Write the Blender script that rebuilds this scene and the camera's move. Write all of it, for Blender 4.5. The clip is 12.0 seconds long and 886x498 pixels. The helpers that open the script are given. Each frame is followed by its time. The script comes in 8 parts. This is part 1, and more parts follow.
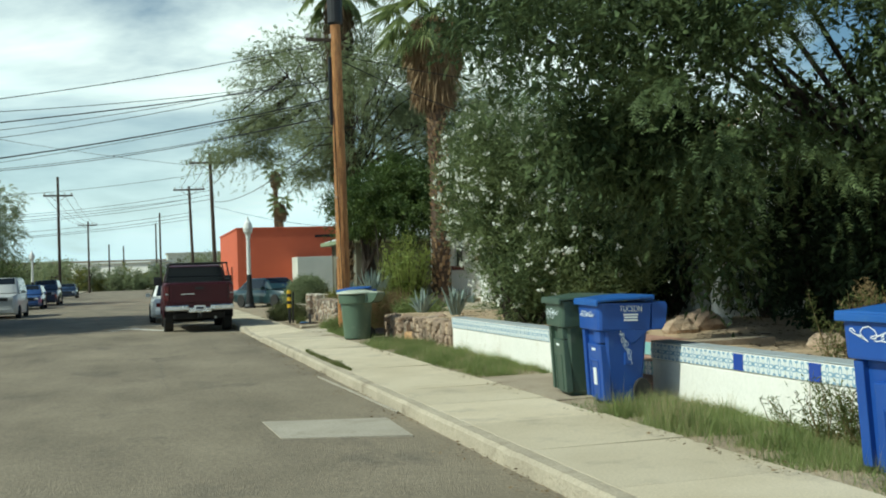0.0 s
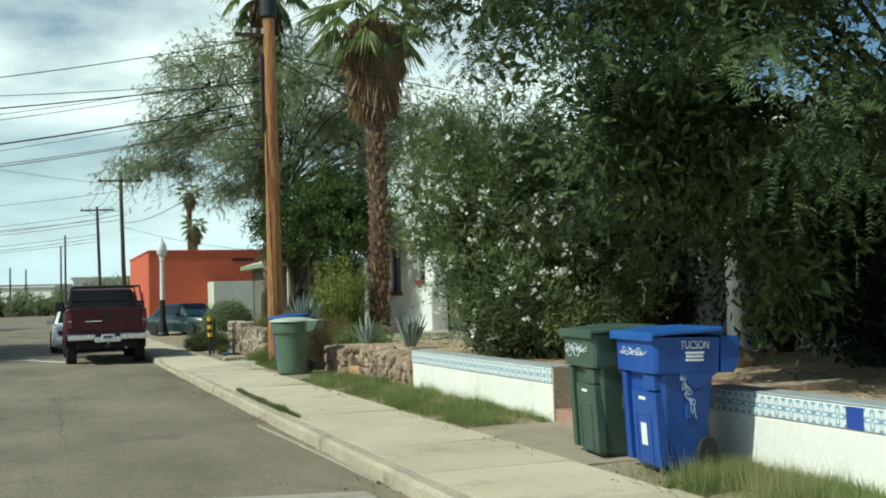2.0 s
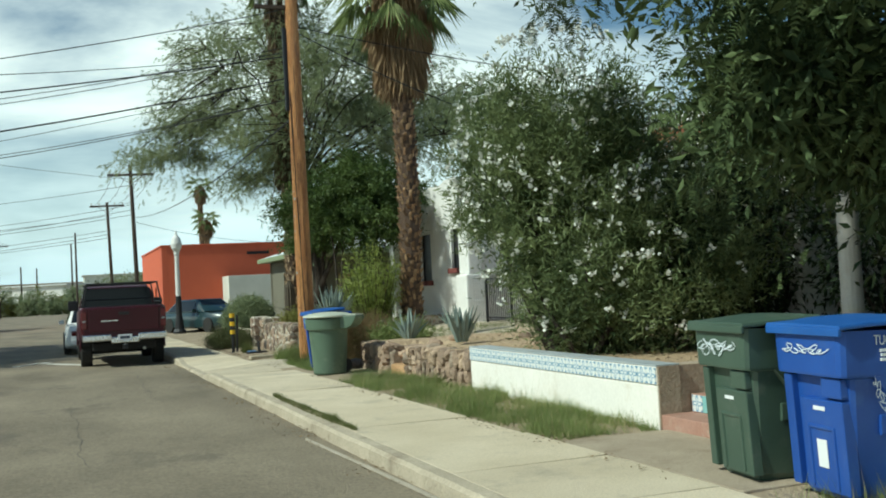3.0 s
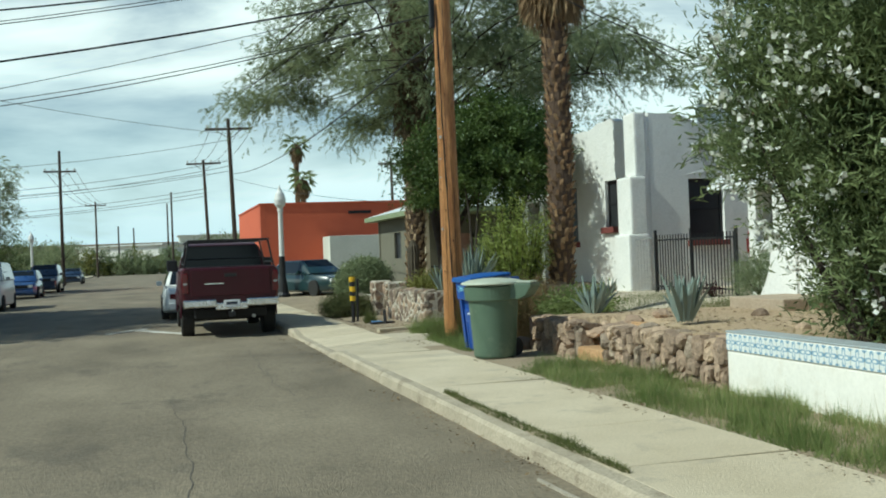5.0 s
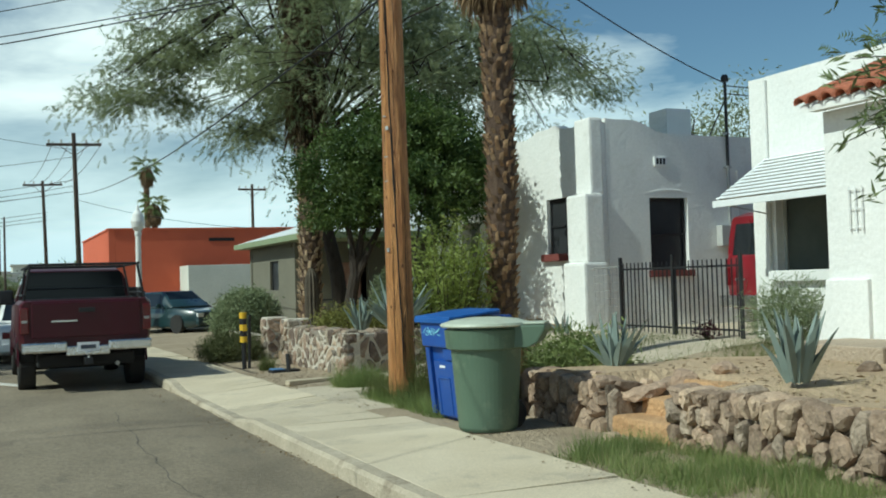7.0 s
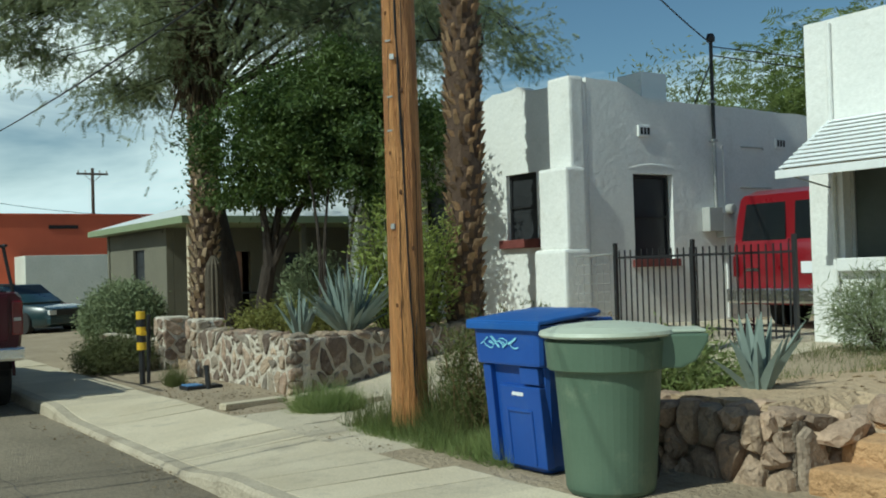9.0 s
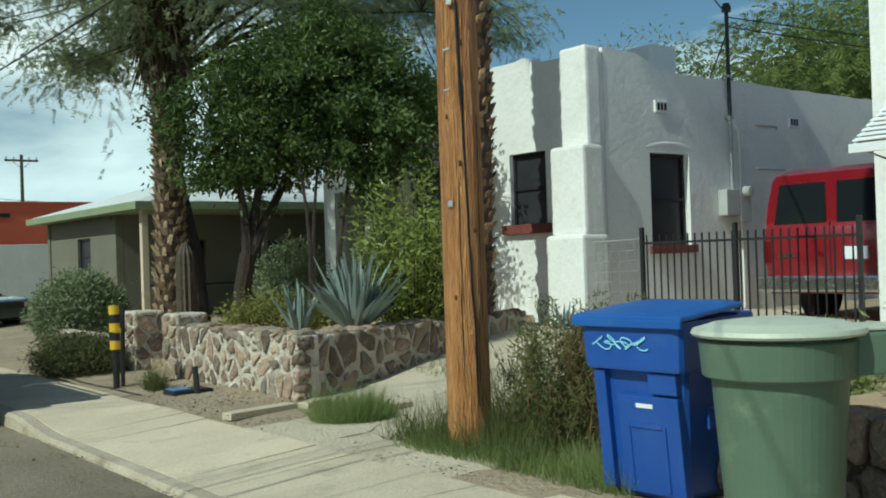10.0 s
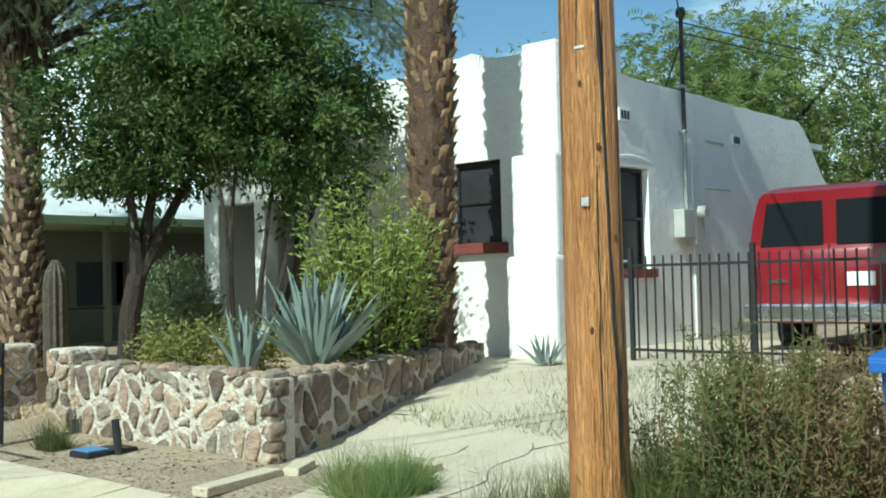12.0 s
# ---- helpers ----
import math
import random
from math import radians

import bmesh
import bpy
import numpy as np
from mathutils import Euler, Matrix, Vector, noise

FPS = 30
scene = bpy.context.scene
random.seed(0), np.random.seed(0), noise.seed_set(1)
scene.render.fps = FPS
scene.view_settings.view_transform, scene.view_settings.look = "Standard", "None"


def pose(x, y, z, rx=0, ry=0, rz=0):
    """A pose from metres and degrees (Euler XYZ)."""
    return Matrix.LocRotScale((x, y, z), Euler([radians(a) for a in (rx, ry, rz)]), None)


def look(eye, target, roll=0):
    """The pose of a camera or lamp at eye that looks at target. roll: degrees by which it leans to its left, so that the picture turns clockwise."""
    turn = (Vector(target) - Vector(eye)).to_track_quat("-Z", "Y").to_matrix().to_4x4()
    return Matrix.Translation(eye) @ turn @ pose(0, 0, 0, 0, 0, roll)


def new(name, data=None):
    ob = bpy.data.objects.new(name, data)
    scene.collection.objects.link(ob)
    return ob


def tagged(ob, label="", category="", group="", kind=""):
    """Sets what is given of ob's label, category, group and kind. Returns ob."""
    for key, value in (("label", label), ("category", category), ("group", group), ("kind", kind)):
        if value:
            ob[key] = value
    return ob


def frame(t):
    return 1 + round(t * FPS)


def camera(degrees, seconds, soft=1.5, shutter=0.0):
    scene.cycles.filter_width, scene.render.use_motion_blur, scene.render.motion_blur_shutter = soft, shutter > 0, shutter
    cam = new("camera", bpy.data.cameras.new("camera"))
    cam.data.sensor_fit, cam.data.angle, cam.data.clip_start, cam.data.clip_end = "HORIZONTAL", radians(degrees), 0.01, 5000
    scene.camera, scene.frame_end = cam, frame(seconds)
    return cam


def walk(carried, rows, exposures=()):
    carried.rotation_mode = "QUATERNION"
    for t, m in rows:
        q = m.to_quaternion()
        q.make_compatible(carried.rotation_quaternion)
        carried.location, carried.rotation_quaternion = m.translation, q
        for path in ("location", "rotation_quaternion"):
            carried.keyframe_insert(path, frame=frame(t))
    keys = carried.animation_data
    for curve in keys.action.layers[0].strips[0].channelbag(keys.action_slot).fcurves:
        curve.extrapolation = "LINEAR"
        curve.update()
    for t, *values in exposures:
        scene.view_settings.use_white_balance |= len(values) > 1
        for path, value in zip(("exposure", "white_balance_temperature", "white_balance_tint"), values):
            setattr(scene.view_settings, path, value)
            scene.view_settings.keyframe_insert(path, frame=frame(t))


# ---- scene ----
cam = camera(46.7, 12.0, soft=1.9)
METRES, EYE, TILT, LEAN, TURN = 22.0, 1.55, 1.62, 0.0, -16.5
ROWS = [
    (0.0, 0.0, 0.0, 0.0, -0.01, -0.41, 1.8),
    (0.5, -0.0056, 0.0242, -0.0004, -1.71, -0.21, 1.4),
    (1.0, -0.0129, 0.053, -0.0014, -2.24, 0.21, 2.13),
    (1.5, -0.0218, 0.0864, -0.003, -2.64, 0.45, 1.96),
    (2.0, -0.031, 0.1239, -0.0041, -4.78, 0.96, 1.39),
    (2.5, -0.0421, 0.1638, -0.0039, -4.73, 0.36, 2.49),
    (3.0, -0.0553, 0.2048, -0.005, -4.27, 0.37, 2.77),
    (3.5, -0.0681, 0.2492, -0.0053, -4.0, 0.13, 2.51),
    (5.5, -0.1258, 0.4387, -0.0121, 1.3, -1.72, 2.26),
    (6.0, -0.1392, 0.4887, -0.0136, -1.82, -1.5, 1.57),
    (6.5, -0.1541, 0.5368, -0.0147, -5.63, -0.89, 0.78),
    (7.0, -0.1667, 0.5822, -0.0163, -7.79, 0.16, 1.55),
    (7.5, -0.1804, 0.6279, -0.0166, -11.28, 0.58, 0.87),
    (9.5, -0.2322, 0.7921, -0.0223, -18.51, -0.96, 1.45),
    (10.0, -0.2445, 0.8299, -0.0233, -20.67, -1.06, 1.35),
    (10.5, -0.2567, 0.8654, -0.0239, -22.2, -0.39, 1.64),
    (11.0, -0.2675, 0.8985, -0.0266, -24.12, -1.16, 1.28),
    (11.5, -0.2771, 0.9305, -0.0265, -25.85, -1.4, 1.66),
    (12.0, -0.284, 0.9579, -0.0271, -32.13, 0.3, 0.55),
]
walk(cam, [(t, pose(0, 0, EYE, TILT, LEAN, TURN) @ pose(METRES * x, METRES * y, METRES * z, 90 + pitch, roll, yaw)) for t, x, y, z, yaw, pitch, roll in ROWS],
     [(0.0, -0.15, 6100, -10), (3.5, -0.17, 6050, -10), (5.5, -0.24, 5920, -10), (7.5, -0.28, 5880, -10), (9.5, -0.44, 5880, -11), (10.5, -0.19, 5850, -12), (11.5, 0.05, 5750, -13), (12.0, 0.36, 5700, -14)])

# ---------------------------------------------------------------- light
SUN_EL, SUN_TRAVEL = 45.0, (1.0, 0.10)          # height of the sun; the way its light goes over the ground


def make_world():
    world = bpy.data.worlds.new("sky")
    scene.world = world
    world.use_nodes = True
    nt = world.node_tree
    nt.nodes.clear()
    N, L = nt.nodes.new, nt.links.new
    out, bg = N("ShaderNodeOutputWorld"), N("ShaderNodeBackground")
    sky = N("ShaderNodeTexSky")
    sky.sky_type, sky.sun_disc = "NISHITA", False
    sky.sun_elevation = radians(SUN_EL)
    sky.sun_rotation = math.atan2(-SUN_TRAVEL[0], -SUN_TRAVEL[1])
    sky.dust_density, sky.ozone_density = 0.6, 1.4
    co, mp = N("ShaderNodeTexCoord"), N("ShaderNodeMapping")
    mp.inputs["Scale"].default_value = (1.0, 1.0, 3.6)
    mp.inputs["Location"].default_value = (3.1, 1.7, 0.4)
    n1, n2 = N("ShaderNodeTexNoise"), N("ShaderNodeTexNoise")
    n1.inputs["Scale"].default_value, n1.inputs["Detail"].default_value, n1.inputs["Roughness"].default_value = 1.9, 7, 0.55
    n1.inputs["Distortion"].default_value = 0.35
    n2.inputs["Scale"].default_value, n2.inputs["Detail"].default_value = 1.1, 3
    ramp, shade = N("ShaderNodeValToRGB"), N("ShaderNodeValToRGB")
    ramp.color_ramp.elements[0].position, ramp.color_ramp.elements[1].position = 0.45, 0.66
    shade.color_ramp.elements[0].position, shade.color_ramp.elements[1].position = 0.35, 0.7
    shade.color_ramp.elements[0].color, shade.color_ramp.elements[1].color = (8.3, 10.8, 12.2, 1), (15.6, 16.0, 15.7, 1)
    mix = N("ShaderNodeMix")
    mix.data_type = "RGBA"
    L(co.outputs["Generated"], mp.inputs["Vector"])
    L(mp.outputs[0], n1.inputs["Vector"])
    L(mp.outputs[0], n2.inputs["Vector"])
    sep, drop, low, east = N("ShaderNodeSeparateXYZ"), N("ShaderNodeMath"), N("ShaderNodeMath"), N("ShaderNodeMath")
    drop.operation, low.operation, east.operation = "MULTIPLY_ADD", "ADD", "MULTIPLY_ADD"      # the cloud thins out towards the zenith and the east
    drop.inputs[1].default_value, drop.inputs[2].default_value = -1.0, 0.28
    east.inputs[1].default_value = -0.14
    L(co.outputs["Generated"], sep.inputs[0])
    L(sep.outputs["Z"], drop.inputs[0])
    L(n1.outputs[0], low.inputs[0])
    L(drop.outputs[0], low.inputs[1])
    L(sep.outputs["X"], east.inputs[0])
    L(low.outputs[0], east.inputs[2])
    L(east.outputs[0], ramp.inputs[0])
    lift = N("ShaderNodeMath")                                      # brighter cloud above the hazy horizon
    lift.operation = "MULTIPLY_ADD"
    lift.inputs[1].default_value = 1.3
    L(sep.outputs["Z"], lift.inputs[0])
    L(n2.outputs[0], lift.inputs[2])
    haze = N("ShaderNodeMath")
    haze.operation = "SUBTRACT"
    haze.inputs[1].default_value = 0.12
    L(lift.outputs[0], haze.inputs[0])
    L(haze.outputs[0], shade.inputs[0])
    L(ramp.outputs[0], mix.inputs["Factor"])
    deep = N("ShaderNodeMix")
    deep.data_type, deep.blend_type = "RGBA", "MULTIPLY"
    deep.inputs["Factor"].default_value, deep.inputs["B"].default_value = 1.0, (1.0, 1.08, 1.13, 1)
    L(sky.outputs[0], deep.inputs["A"])
    L(deep.outputs["Result"], mix.inputs["A"])
    L(shade.outputs[0], mix.inputs["B"])
    L(mix.outputs["Result"], bg.inputs["Color"])
    bg.inputs["Strength"].default_value = 0.081
    L(bg.outputs[0], out.inputs["Surface"])


make_world()
h = Vector((SUN_TRAVEL[0], SUN_TRAVEL[1], 0)).normalized() * math.cos(radians(SUN_EL))
sun = new("sun", bpy.data.lights.new("sun", "SUN"))
sun.data.energy, sun.data.angle, sun.data.color = 4.6, radians(0.55), (1.0, 0.95, 0.86)
sun.matrix_world = look((0, 0, 30), Vector((0, 0, 30)) + Vector((h.x, h.y, -math.sin(radians(SUN_EL)))))

# ---------------------------------------------------------------- materials


def surf(name, c1, c2, scale=3.0, fine=60.0, rough=0.85, bump=0.15, metal=0.0, vary=0.0, stretch=(1, 1, 1), stain=None, stain_scale=1.2, coat=0.0, spec=0.5, bump_scale=None, grain_by=0.2, hues=(), island=False):
    """A rough surface: two colours by a broad noise, a fine grain, an optional stain colour, a relief."""
    m = bpy.data.materials.new(name)
    m.use_nodes = True
    nt = m.node_tree
    b = nt.nodes["Principled BSDF"]
    N, L = nt.nodes.new, nt.links.new
    co, mp = N("ShaderNodeTexCoord"), N("ShaderNodeMapping")
    mp.inputs["Scale"].default_value = stretch
    L(co.outputs["Object"], mp.inputs["Vector"])

    def noise_tex(s, d, r=0.6):
        n = N("ShaderNodeTexNoise")
        n.inputs["Scale"].default_value, n.inputs["Detail"].default_value, n.inputs["Roughness"].default_value = s, d, r
        L(mp.outputs[0], n.inputs["Vector"])
        return n

    def mixer(fac, a, bb, mode="MIX"):
        x = N("ShaderNodeMix")
        x.data_type, x.blend_type = "RGBA", mode
        for sock, v in ((x.inputs["Factor"], fac), (x.inputs["A"], a), (x.inputs["B"], bb)):
            if hasattr(v, "is_output"):
                L(v, sock)
            elif isinstance(v, (int, float)):
                sock.default_value = v
            else:
                sock.default_value = (*v, 1)
        return x.outputs["Result"]

    def ramp(src, lo, hi):
        r = N("ShaderNodeMapRange")
        r.inputs["From Min"].default_value, r.inputs["From Max"].default_value = lo, hi
        L(src, r.inputs["Value"])
        return r.outputs[0]

    broad, grain = noise_tex(scale, 5), noise_tex(fine, 3)
    col = mixer(ramp(broad.outputs[0], 0.3, 0.7), c1, c2)
    oi = N("ShaderNodeNewGeometry") if island else N("ShaderNodeObjectInfo")
    rnd = oi.outputs["Random Per Island" if island else "Random"]
    if hues:                                                        # each piece leans towards one of several tints
        cr = N("ShaderNodeValToRGB")
        cr.color_ramp.interpolation = "CONSTANT"
        for k, hue in enumerate(hues):
            e = cr.color_ramp.elements[k] if k < 2 else cr.color_ramp.elements.new(k / len(hues))
            e.position, e.color = k / len(hues), (*hue, 1)
        L(rnd, cr.inputs[0])
        col = mixer(1.0, col, cr.outputs[0], "MULTIPLY")
    if stain:
        s = noise_tex(stain_scale, 6, 0.7)
        col = mixer(ramp(s.outputs[0], 0.55, 0.72), col, stain)
    g = mixer(ramp(grain.outputs[0], 0.25, 0.75), (1 - grain_by,) * 3, (1 + 0.75 * grain_by,) * 3)
    col = mixer(1.0, col, g, "MULTIPLY")
    if vary:
        mr = N("ShaderNodeMapRange")
        mr.inputs["To Min"].default_value, mr.inputs["To Max"].default_value = 1 - vary, 1 + vary
        sc = N("ShaderNodeMath")
        sc.operation = "FRACT"
        tm = N("ShaderNodeMath")
        tm.operation = "MULTIPLY"
        tm.inputs[1].default_value = 7.31
        L(rnd, tm.inputs[0])
        L(tm.outputs[0], sc.inputs[0])
        L(sc.outputs[0], mr.inputs["Value"])
        cb = N("ShaderNodeCombineColor")
        for i in range(3):
            L(mr.outputs[0], cb.inputs[i])
        col = mixer(1.0, col, cb.outputs[0], "MULTIPLY")
    L(col, b.inputs["Base Color"])
    b.inputs["Metallic"].default_value = metal
    b.inputs["Coat Weight"].default_value = coat
    b.inputs["Specular IOR Level"].default_value = spec
    rr = N("ShaderNodeMapRange")
    rr.inputs["To Min"].default_value, rr.inputs["To Max"].default_value = max(0.02, rough - 0.1), min(1.0, rough + 0.1)
    L(broad.outputs[0], rr.inputs["Value"])
    L(rr.outputs[0], b.inputs["Roughness"])
    if bump:
        bp = N("ShaderNodeBump")
        bp.inputs["Strength"].default_value, bp.inputs["Distance"].default_value = 1.0, bump * 0.1
        src = noise_tex(bump_scale, 4).outputs[0] if bump_scale else grain.outputs[0]
        L(src, bp.inputs["Height"])
        L(bp.outputs[0], b.inputs["Normal"])
    return m


def leaf_mat(name, c1, c2, rough=0.5, trans=0.35, spec=0.3):
    """Leaves: colour by piece and by painted sunlit clumps, some light passing through."""
    m = bpy.data.materials.new(name)
    m.use_nodes = True
    nt = m.node_tree
    b, out = nt.nodes["Principled BSDF"], nt.nodes["Material Output"]
    N, L = nt.nodes.new, nt.links.new
    geo, mix = N("ShaderNodeNewGeometry"), N("ShaderNodeMix")
    mix.data_type = "RGBA"
    mix.inputs["A"].default_value, mix.inputs["B"].default_value = (*c1, 1), (*c2, 1)
    co, nz, add2 = N("ShaderNodeTexCoord"), N("ShaderNodeTexNoise"), N("ShaderNodeMath")
    nz.inputs["Scale"].default_value, nz.inputs["Detail"].default_value = 1.6, 2          # lighter and darker clumps, painting how sun and shade fall on sprays
    ctr, half = N("ShaderNodeMapRange"), N("ShaderNodeMath")
    ctr.inputs["From Min"].default_value, ctr.inputs["From Max"].default_value = 0.35, 0.65
    half.operation, half.inputs[1].default_value = "MULTIPLY", 0.45
    add2.operation, add2.inputs[2].default_value = "MULTIPLY_ADD", 0.0
    add2.inputs[1].default_value = 0.55
    L(co.outputs["Object"], nz.inputs["Vector"])
    L(nz.outputs[0], ctr.inputs["Value"])
    L(geo.outputs["Random Per Island"], half.inputs[0])
    L(ctr.outputs[0], add2.inputs[0])
    L(half.outputs[0], add2.inputs[2])
    L(add2.outputs[0], mix.inputs["Factor"])
    L(mix.outputs["Result"], b.inputs["Base Color"])
    b.inputs["Roughness"].default_value = rough
    b.inputs["Specular IOR Level"].default_value = spec
    tr, add = N("ShaderNodeBsdfTranslucent"), N("ShaderNodeMixShader")
    L(mix.outputs["Result"], tr.inputs["Color"])
    add.inputs["Fac"].default_value = trans
    L(b.outputs[0], add.inputs[1])
    L(tr.outputs[0], add.inputs[2])
    L(add.outputs[0], out.inputs["Surface"])
    return m


def plain(name, c, rough=0.5, metal=0.0, coat=0.0, spec=0.5):
    m = bpy.data.materials.new(name)
    m.use_nodes = True
    b = m.node_tree.nodes["Principled BSDF"]
    b.inputs["Base Color"].default_value = (*c, 1)
    b.inputs["Roughness"].default_value, b.inputs["Metallic"].default_value, b.inputs["Coat Weight"].default_value = rough, metal, coat
    b.inputs["Specular IOR Level"].default_value = spec
    return m


ASPHALT = surf("asphalt", (0.172, 0.140, 0.097), (0.305, 0.252, 0.178), 0.6, 34, 0.92, 0.12, stretch=(1, 0.5, 1), stain=(0.128, 0.106, 0.08), stain_scale=0.75, bump_scale=60, grain_by=0.28)
CONCRETE = surf("concrete", (0.54, 0.455, 0.32), (0.65, 0.56, 0.415), 1.0, 60, 0.9, 0.08, vary=0.08, stain=(0.42, 0.36, 0.27), stain_scale=1.6)
KERB_STONE = surf("kerb_concrete", (0.38, 0.32, 0.235), (0.54, 0.465, 0.35), 1.6, 40, 0.92, 0.2, stain=(0.25, 0.20, 0.14), stain_scale=2.4, bump_scale=30)
DIRT = surf("dirt", (0.32, 0.25, 0.17), (0.43, 0.345, 0.24), 0.9, 40, 0.95, 0.5, stain=(0.20, 0.15, 0.10), stain_scale=2.5, bump_scale=18)
YARD = surf("yard_dirt", (0.40, 0.285, 0.175), (0.53, 0.40, 0.265), 0.8, 35, 0.95, 0.6, stain=(0.30, 0.21, 0.135), stain_scale=2.0, bump_scale=12)
DRIVE = surf("pale_drive", (0.50, 0.425, 0.315), (0.61, 0.53, 0.40), 0.9, 60, 0.93, 0.25, stain=(0.40, 0.33, 0.23), stain_scale=1.5, bump_scale=25)
FAR_GROUND = surf("far_ground", (0.15, 0.13, 0.095), (0.20, 0.172, 0.125), 0.05, 2.0, 0.95, 0.0, stain=(0.13, 0.14, 0.07), stain_scale=0.08)
PATCH = surf("pale_patch", (0.38, 0.335, 0.265), (0.46, 0.41, 0.335), 2.0, 40, 0.9, 0.1, stain=(0.30, 0.26, 0.20), stain_scale=3)
WORN_LINE = surf("worn_road_paint", (0.55, 0.53, 0.48), (0.70, 0.68, 0.63), 3.0, 40, 0.9, 0.1, stain=(0.30, 0.27, 0.22), stain_scale=5)
WHITE_WALL = surf("white_plaster", (0.80, 0.77, 0.70), (0.86, 0.83, 0.77), 1.5, 25, 0.85, 0.07, stain=(0.72, 0.67, 0.58), stain_scale=2.5, bump_scale=7, grain_by=0.06)
STUCCO = surf("white_stucco", (0.75, 0.75, 0.72), (0.83, 0.82, 0.79), 1.0, 20, 0.9, 0.14, stain=(0.68, 0.67, 0.63), stain_scale=1.6, bump_scale=9, grain_by=0.07)
BROWN_WALL = surf("tan_plaster", (0.38, 0.30, 0.22), (0.45, 0.36, 0.27), 2, 30, 0.9, 0.2)
RED_STEP = surf("red_concrete", (0.36, 0.19, 0.14), (0.44, 0.26, 0.20), 3, 60, 0.85, 0.1, stain=(0.46, 0.36, 0.28), stain_scale=4)
LANDING = surf("stained_concrete", (0.34, 0.275, 0.20), (0.44, 0.365, 0.27), 2, 60, 0.92, 0.1, stain=(0.26, 0.20, 0.14), stain_scale=2.5)
LAVA = surf("brown_stone", (0.27, 0.205, 0.155), (0.47, 0.375, 0.29), 5, 40, 0.9, 0.28, vary=0.22, stain=(0.17, 0.125, 0.095), stain_scale=6, bump_scale=16, hues=((1.05, 0.95, 0.87), (0.9, 0.9, 0.88), (1.2, 1.12, 1.02), (0.72, 0.66, 0.61), (1.0, 0.92, 0.86), (1.12, 1.05, 0.98)))
LAVA_GAP = surf("stone_joint", (0.13, 0.10, 0.075), (0.34, 0.27, 0.20), 4, 40, 0.95, 0.6)
FIELD = surf("field_stone", (0.22, 0.178, 0.142), (0.40, 0.33, 0.27), 5, 45, 0.88, 0.6, vary=0.28, stain=(0.42, 0.38, 0.32), stain_scale=4.5, bump_scale=18, hues=((1.08, 0.92, 0.82), (0.84, 0.86, 0.84), (1.25, 1.12, 1.0), (0.6, 0.53, 0.50), (1.05, 1.05, 0.97), (1.4, 1.28, 1.12), (0.95, 0.84, 0.77)))
MORTAR = surf("white_mortar", (0.54, 0.47, 0.38), (0.74, 0.68, 0.58), 3, 50, 0.92, 0.9, stain=(0.38, 0.30, 0.22), stain_scale=2.6, bump_scale=12)
EARTH = surf("trodden_earth", (0.46, 0.27, 0.13), (0.56, 0.35, 0.18), 1.5, 40, 0.95, 0.5, stain=(0.36, 0.21, 0.11), stain_scale=3, bump_scale=14)
TERRACOTTA = surf("terracotta", (0.42, 0.13, 0.07), (0.52, 0.19, 0.10), 4, 60, 0.8, 0.15, vary=0.2, stain=(0.3, 0.12, 0.08), stain_scale=5)
ORANGE = surf("orange_paint", (0.57, 0.118, 0.056), (0.62, 0.138, 0.066), 0.7, 30, 0.85, 0.12, stain=(0.49, 0.105, 0.055), stain_scale=0.5, grain_by=0.06)
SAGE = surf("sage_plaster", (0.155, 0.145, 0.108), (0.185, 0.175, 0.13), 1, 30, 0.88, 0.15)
SAGE_TRIM = surf("sage_trim", (0.22, 0.27, 0.15), (0.26, 0.31, 0.18), 3, 40, 0.7, 0.05)
PALE_ROOF = surf("pale_roof", (0.62, 0.64, 0.63), (0.70, 0.72, 0.70), 1, 20, 0.6, 0.05)
PALE_WALL = surf("pale_wall", (0.60, 0.62, 0.55), (0.68, 0.69, 0.62), 1, 20, 0.85, 0.1)
POLE_WOOD = surf("pole_wood", (0.36, 0.135, 0.040), (0.67, 0.335, 0.12), 5, 26, 0.6, 0.5, stretch=(3, 3, 0.20), stain=(0.22, 0.078, 0.028), stain_scale=2.6, grain_by=0.42)
OLD_WOOD = surf("old_pole_wood", (0.055, 0.04, 0.03), (0.10, 0.07, 0.05), 4, 40, 0.9, 0.2, stretch=(3, 3, 0.3))
BARK = surf("bark", (0.035, 0.026, 0.019), (0.075, 0.057, 0.043), 6, 40, 0.95, 0.6, stretch=(2, 2, 0.5), bump_scale=25)
PALM_BARK = surf("palm_bark", (0.075, 0.045, 0.03), (0.14, 0.09, 0.06), 5, 60, 0.95, 0.5, bump_scale=30)
PALM_BOOT = surf("palm_boot", (0.24, 0.155, 0.09), (0.46, 0.34, 0.22), 7, 60, 0.9, 0.4, vary=0.35, stain=(0.11, 0.065, 0.04), stain_scale=7, hues=((1.0, 0.9, 0.8), (1.25, 1.15, 1.0), (0.55, 0.48, 0.42), (0.9, 0.75, 0.62)), island=True)
# palm boot copy brightened in colour for sun that the mesquite blocks
PALM_BOOT_SUNLIT = surf("sunlit_palm_boot", (0.44, 0.33, 0.21), (0.66, 0.54, 0.38), 7, 60, 0.9, 0.4, vary=0.3, stain=(0.2, 0.13, 0.08), stain_scale=7, hues=((1.0, 0.95, 0.9), (1.1, 1.05, 1.0), (0.6, 0.52, 0.45)), island=True)
SAGUARO = surf("saguaro", (0.07, 0.058, 0.04), (0.125, 0.10, 0.07), 3, 30, 0.85, 0.3)
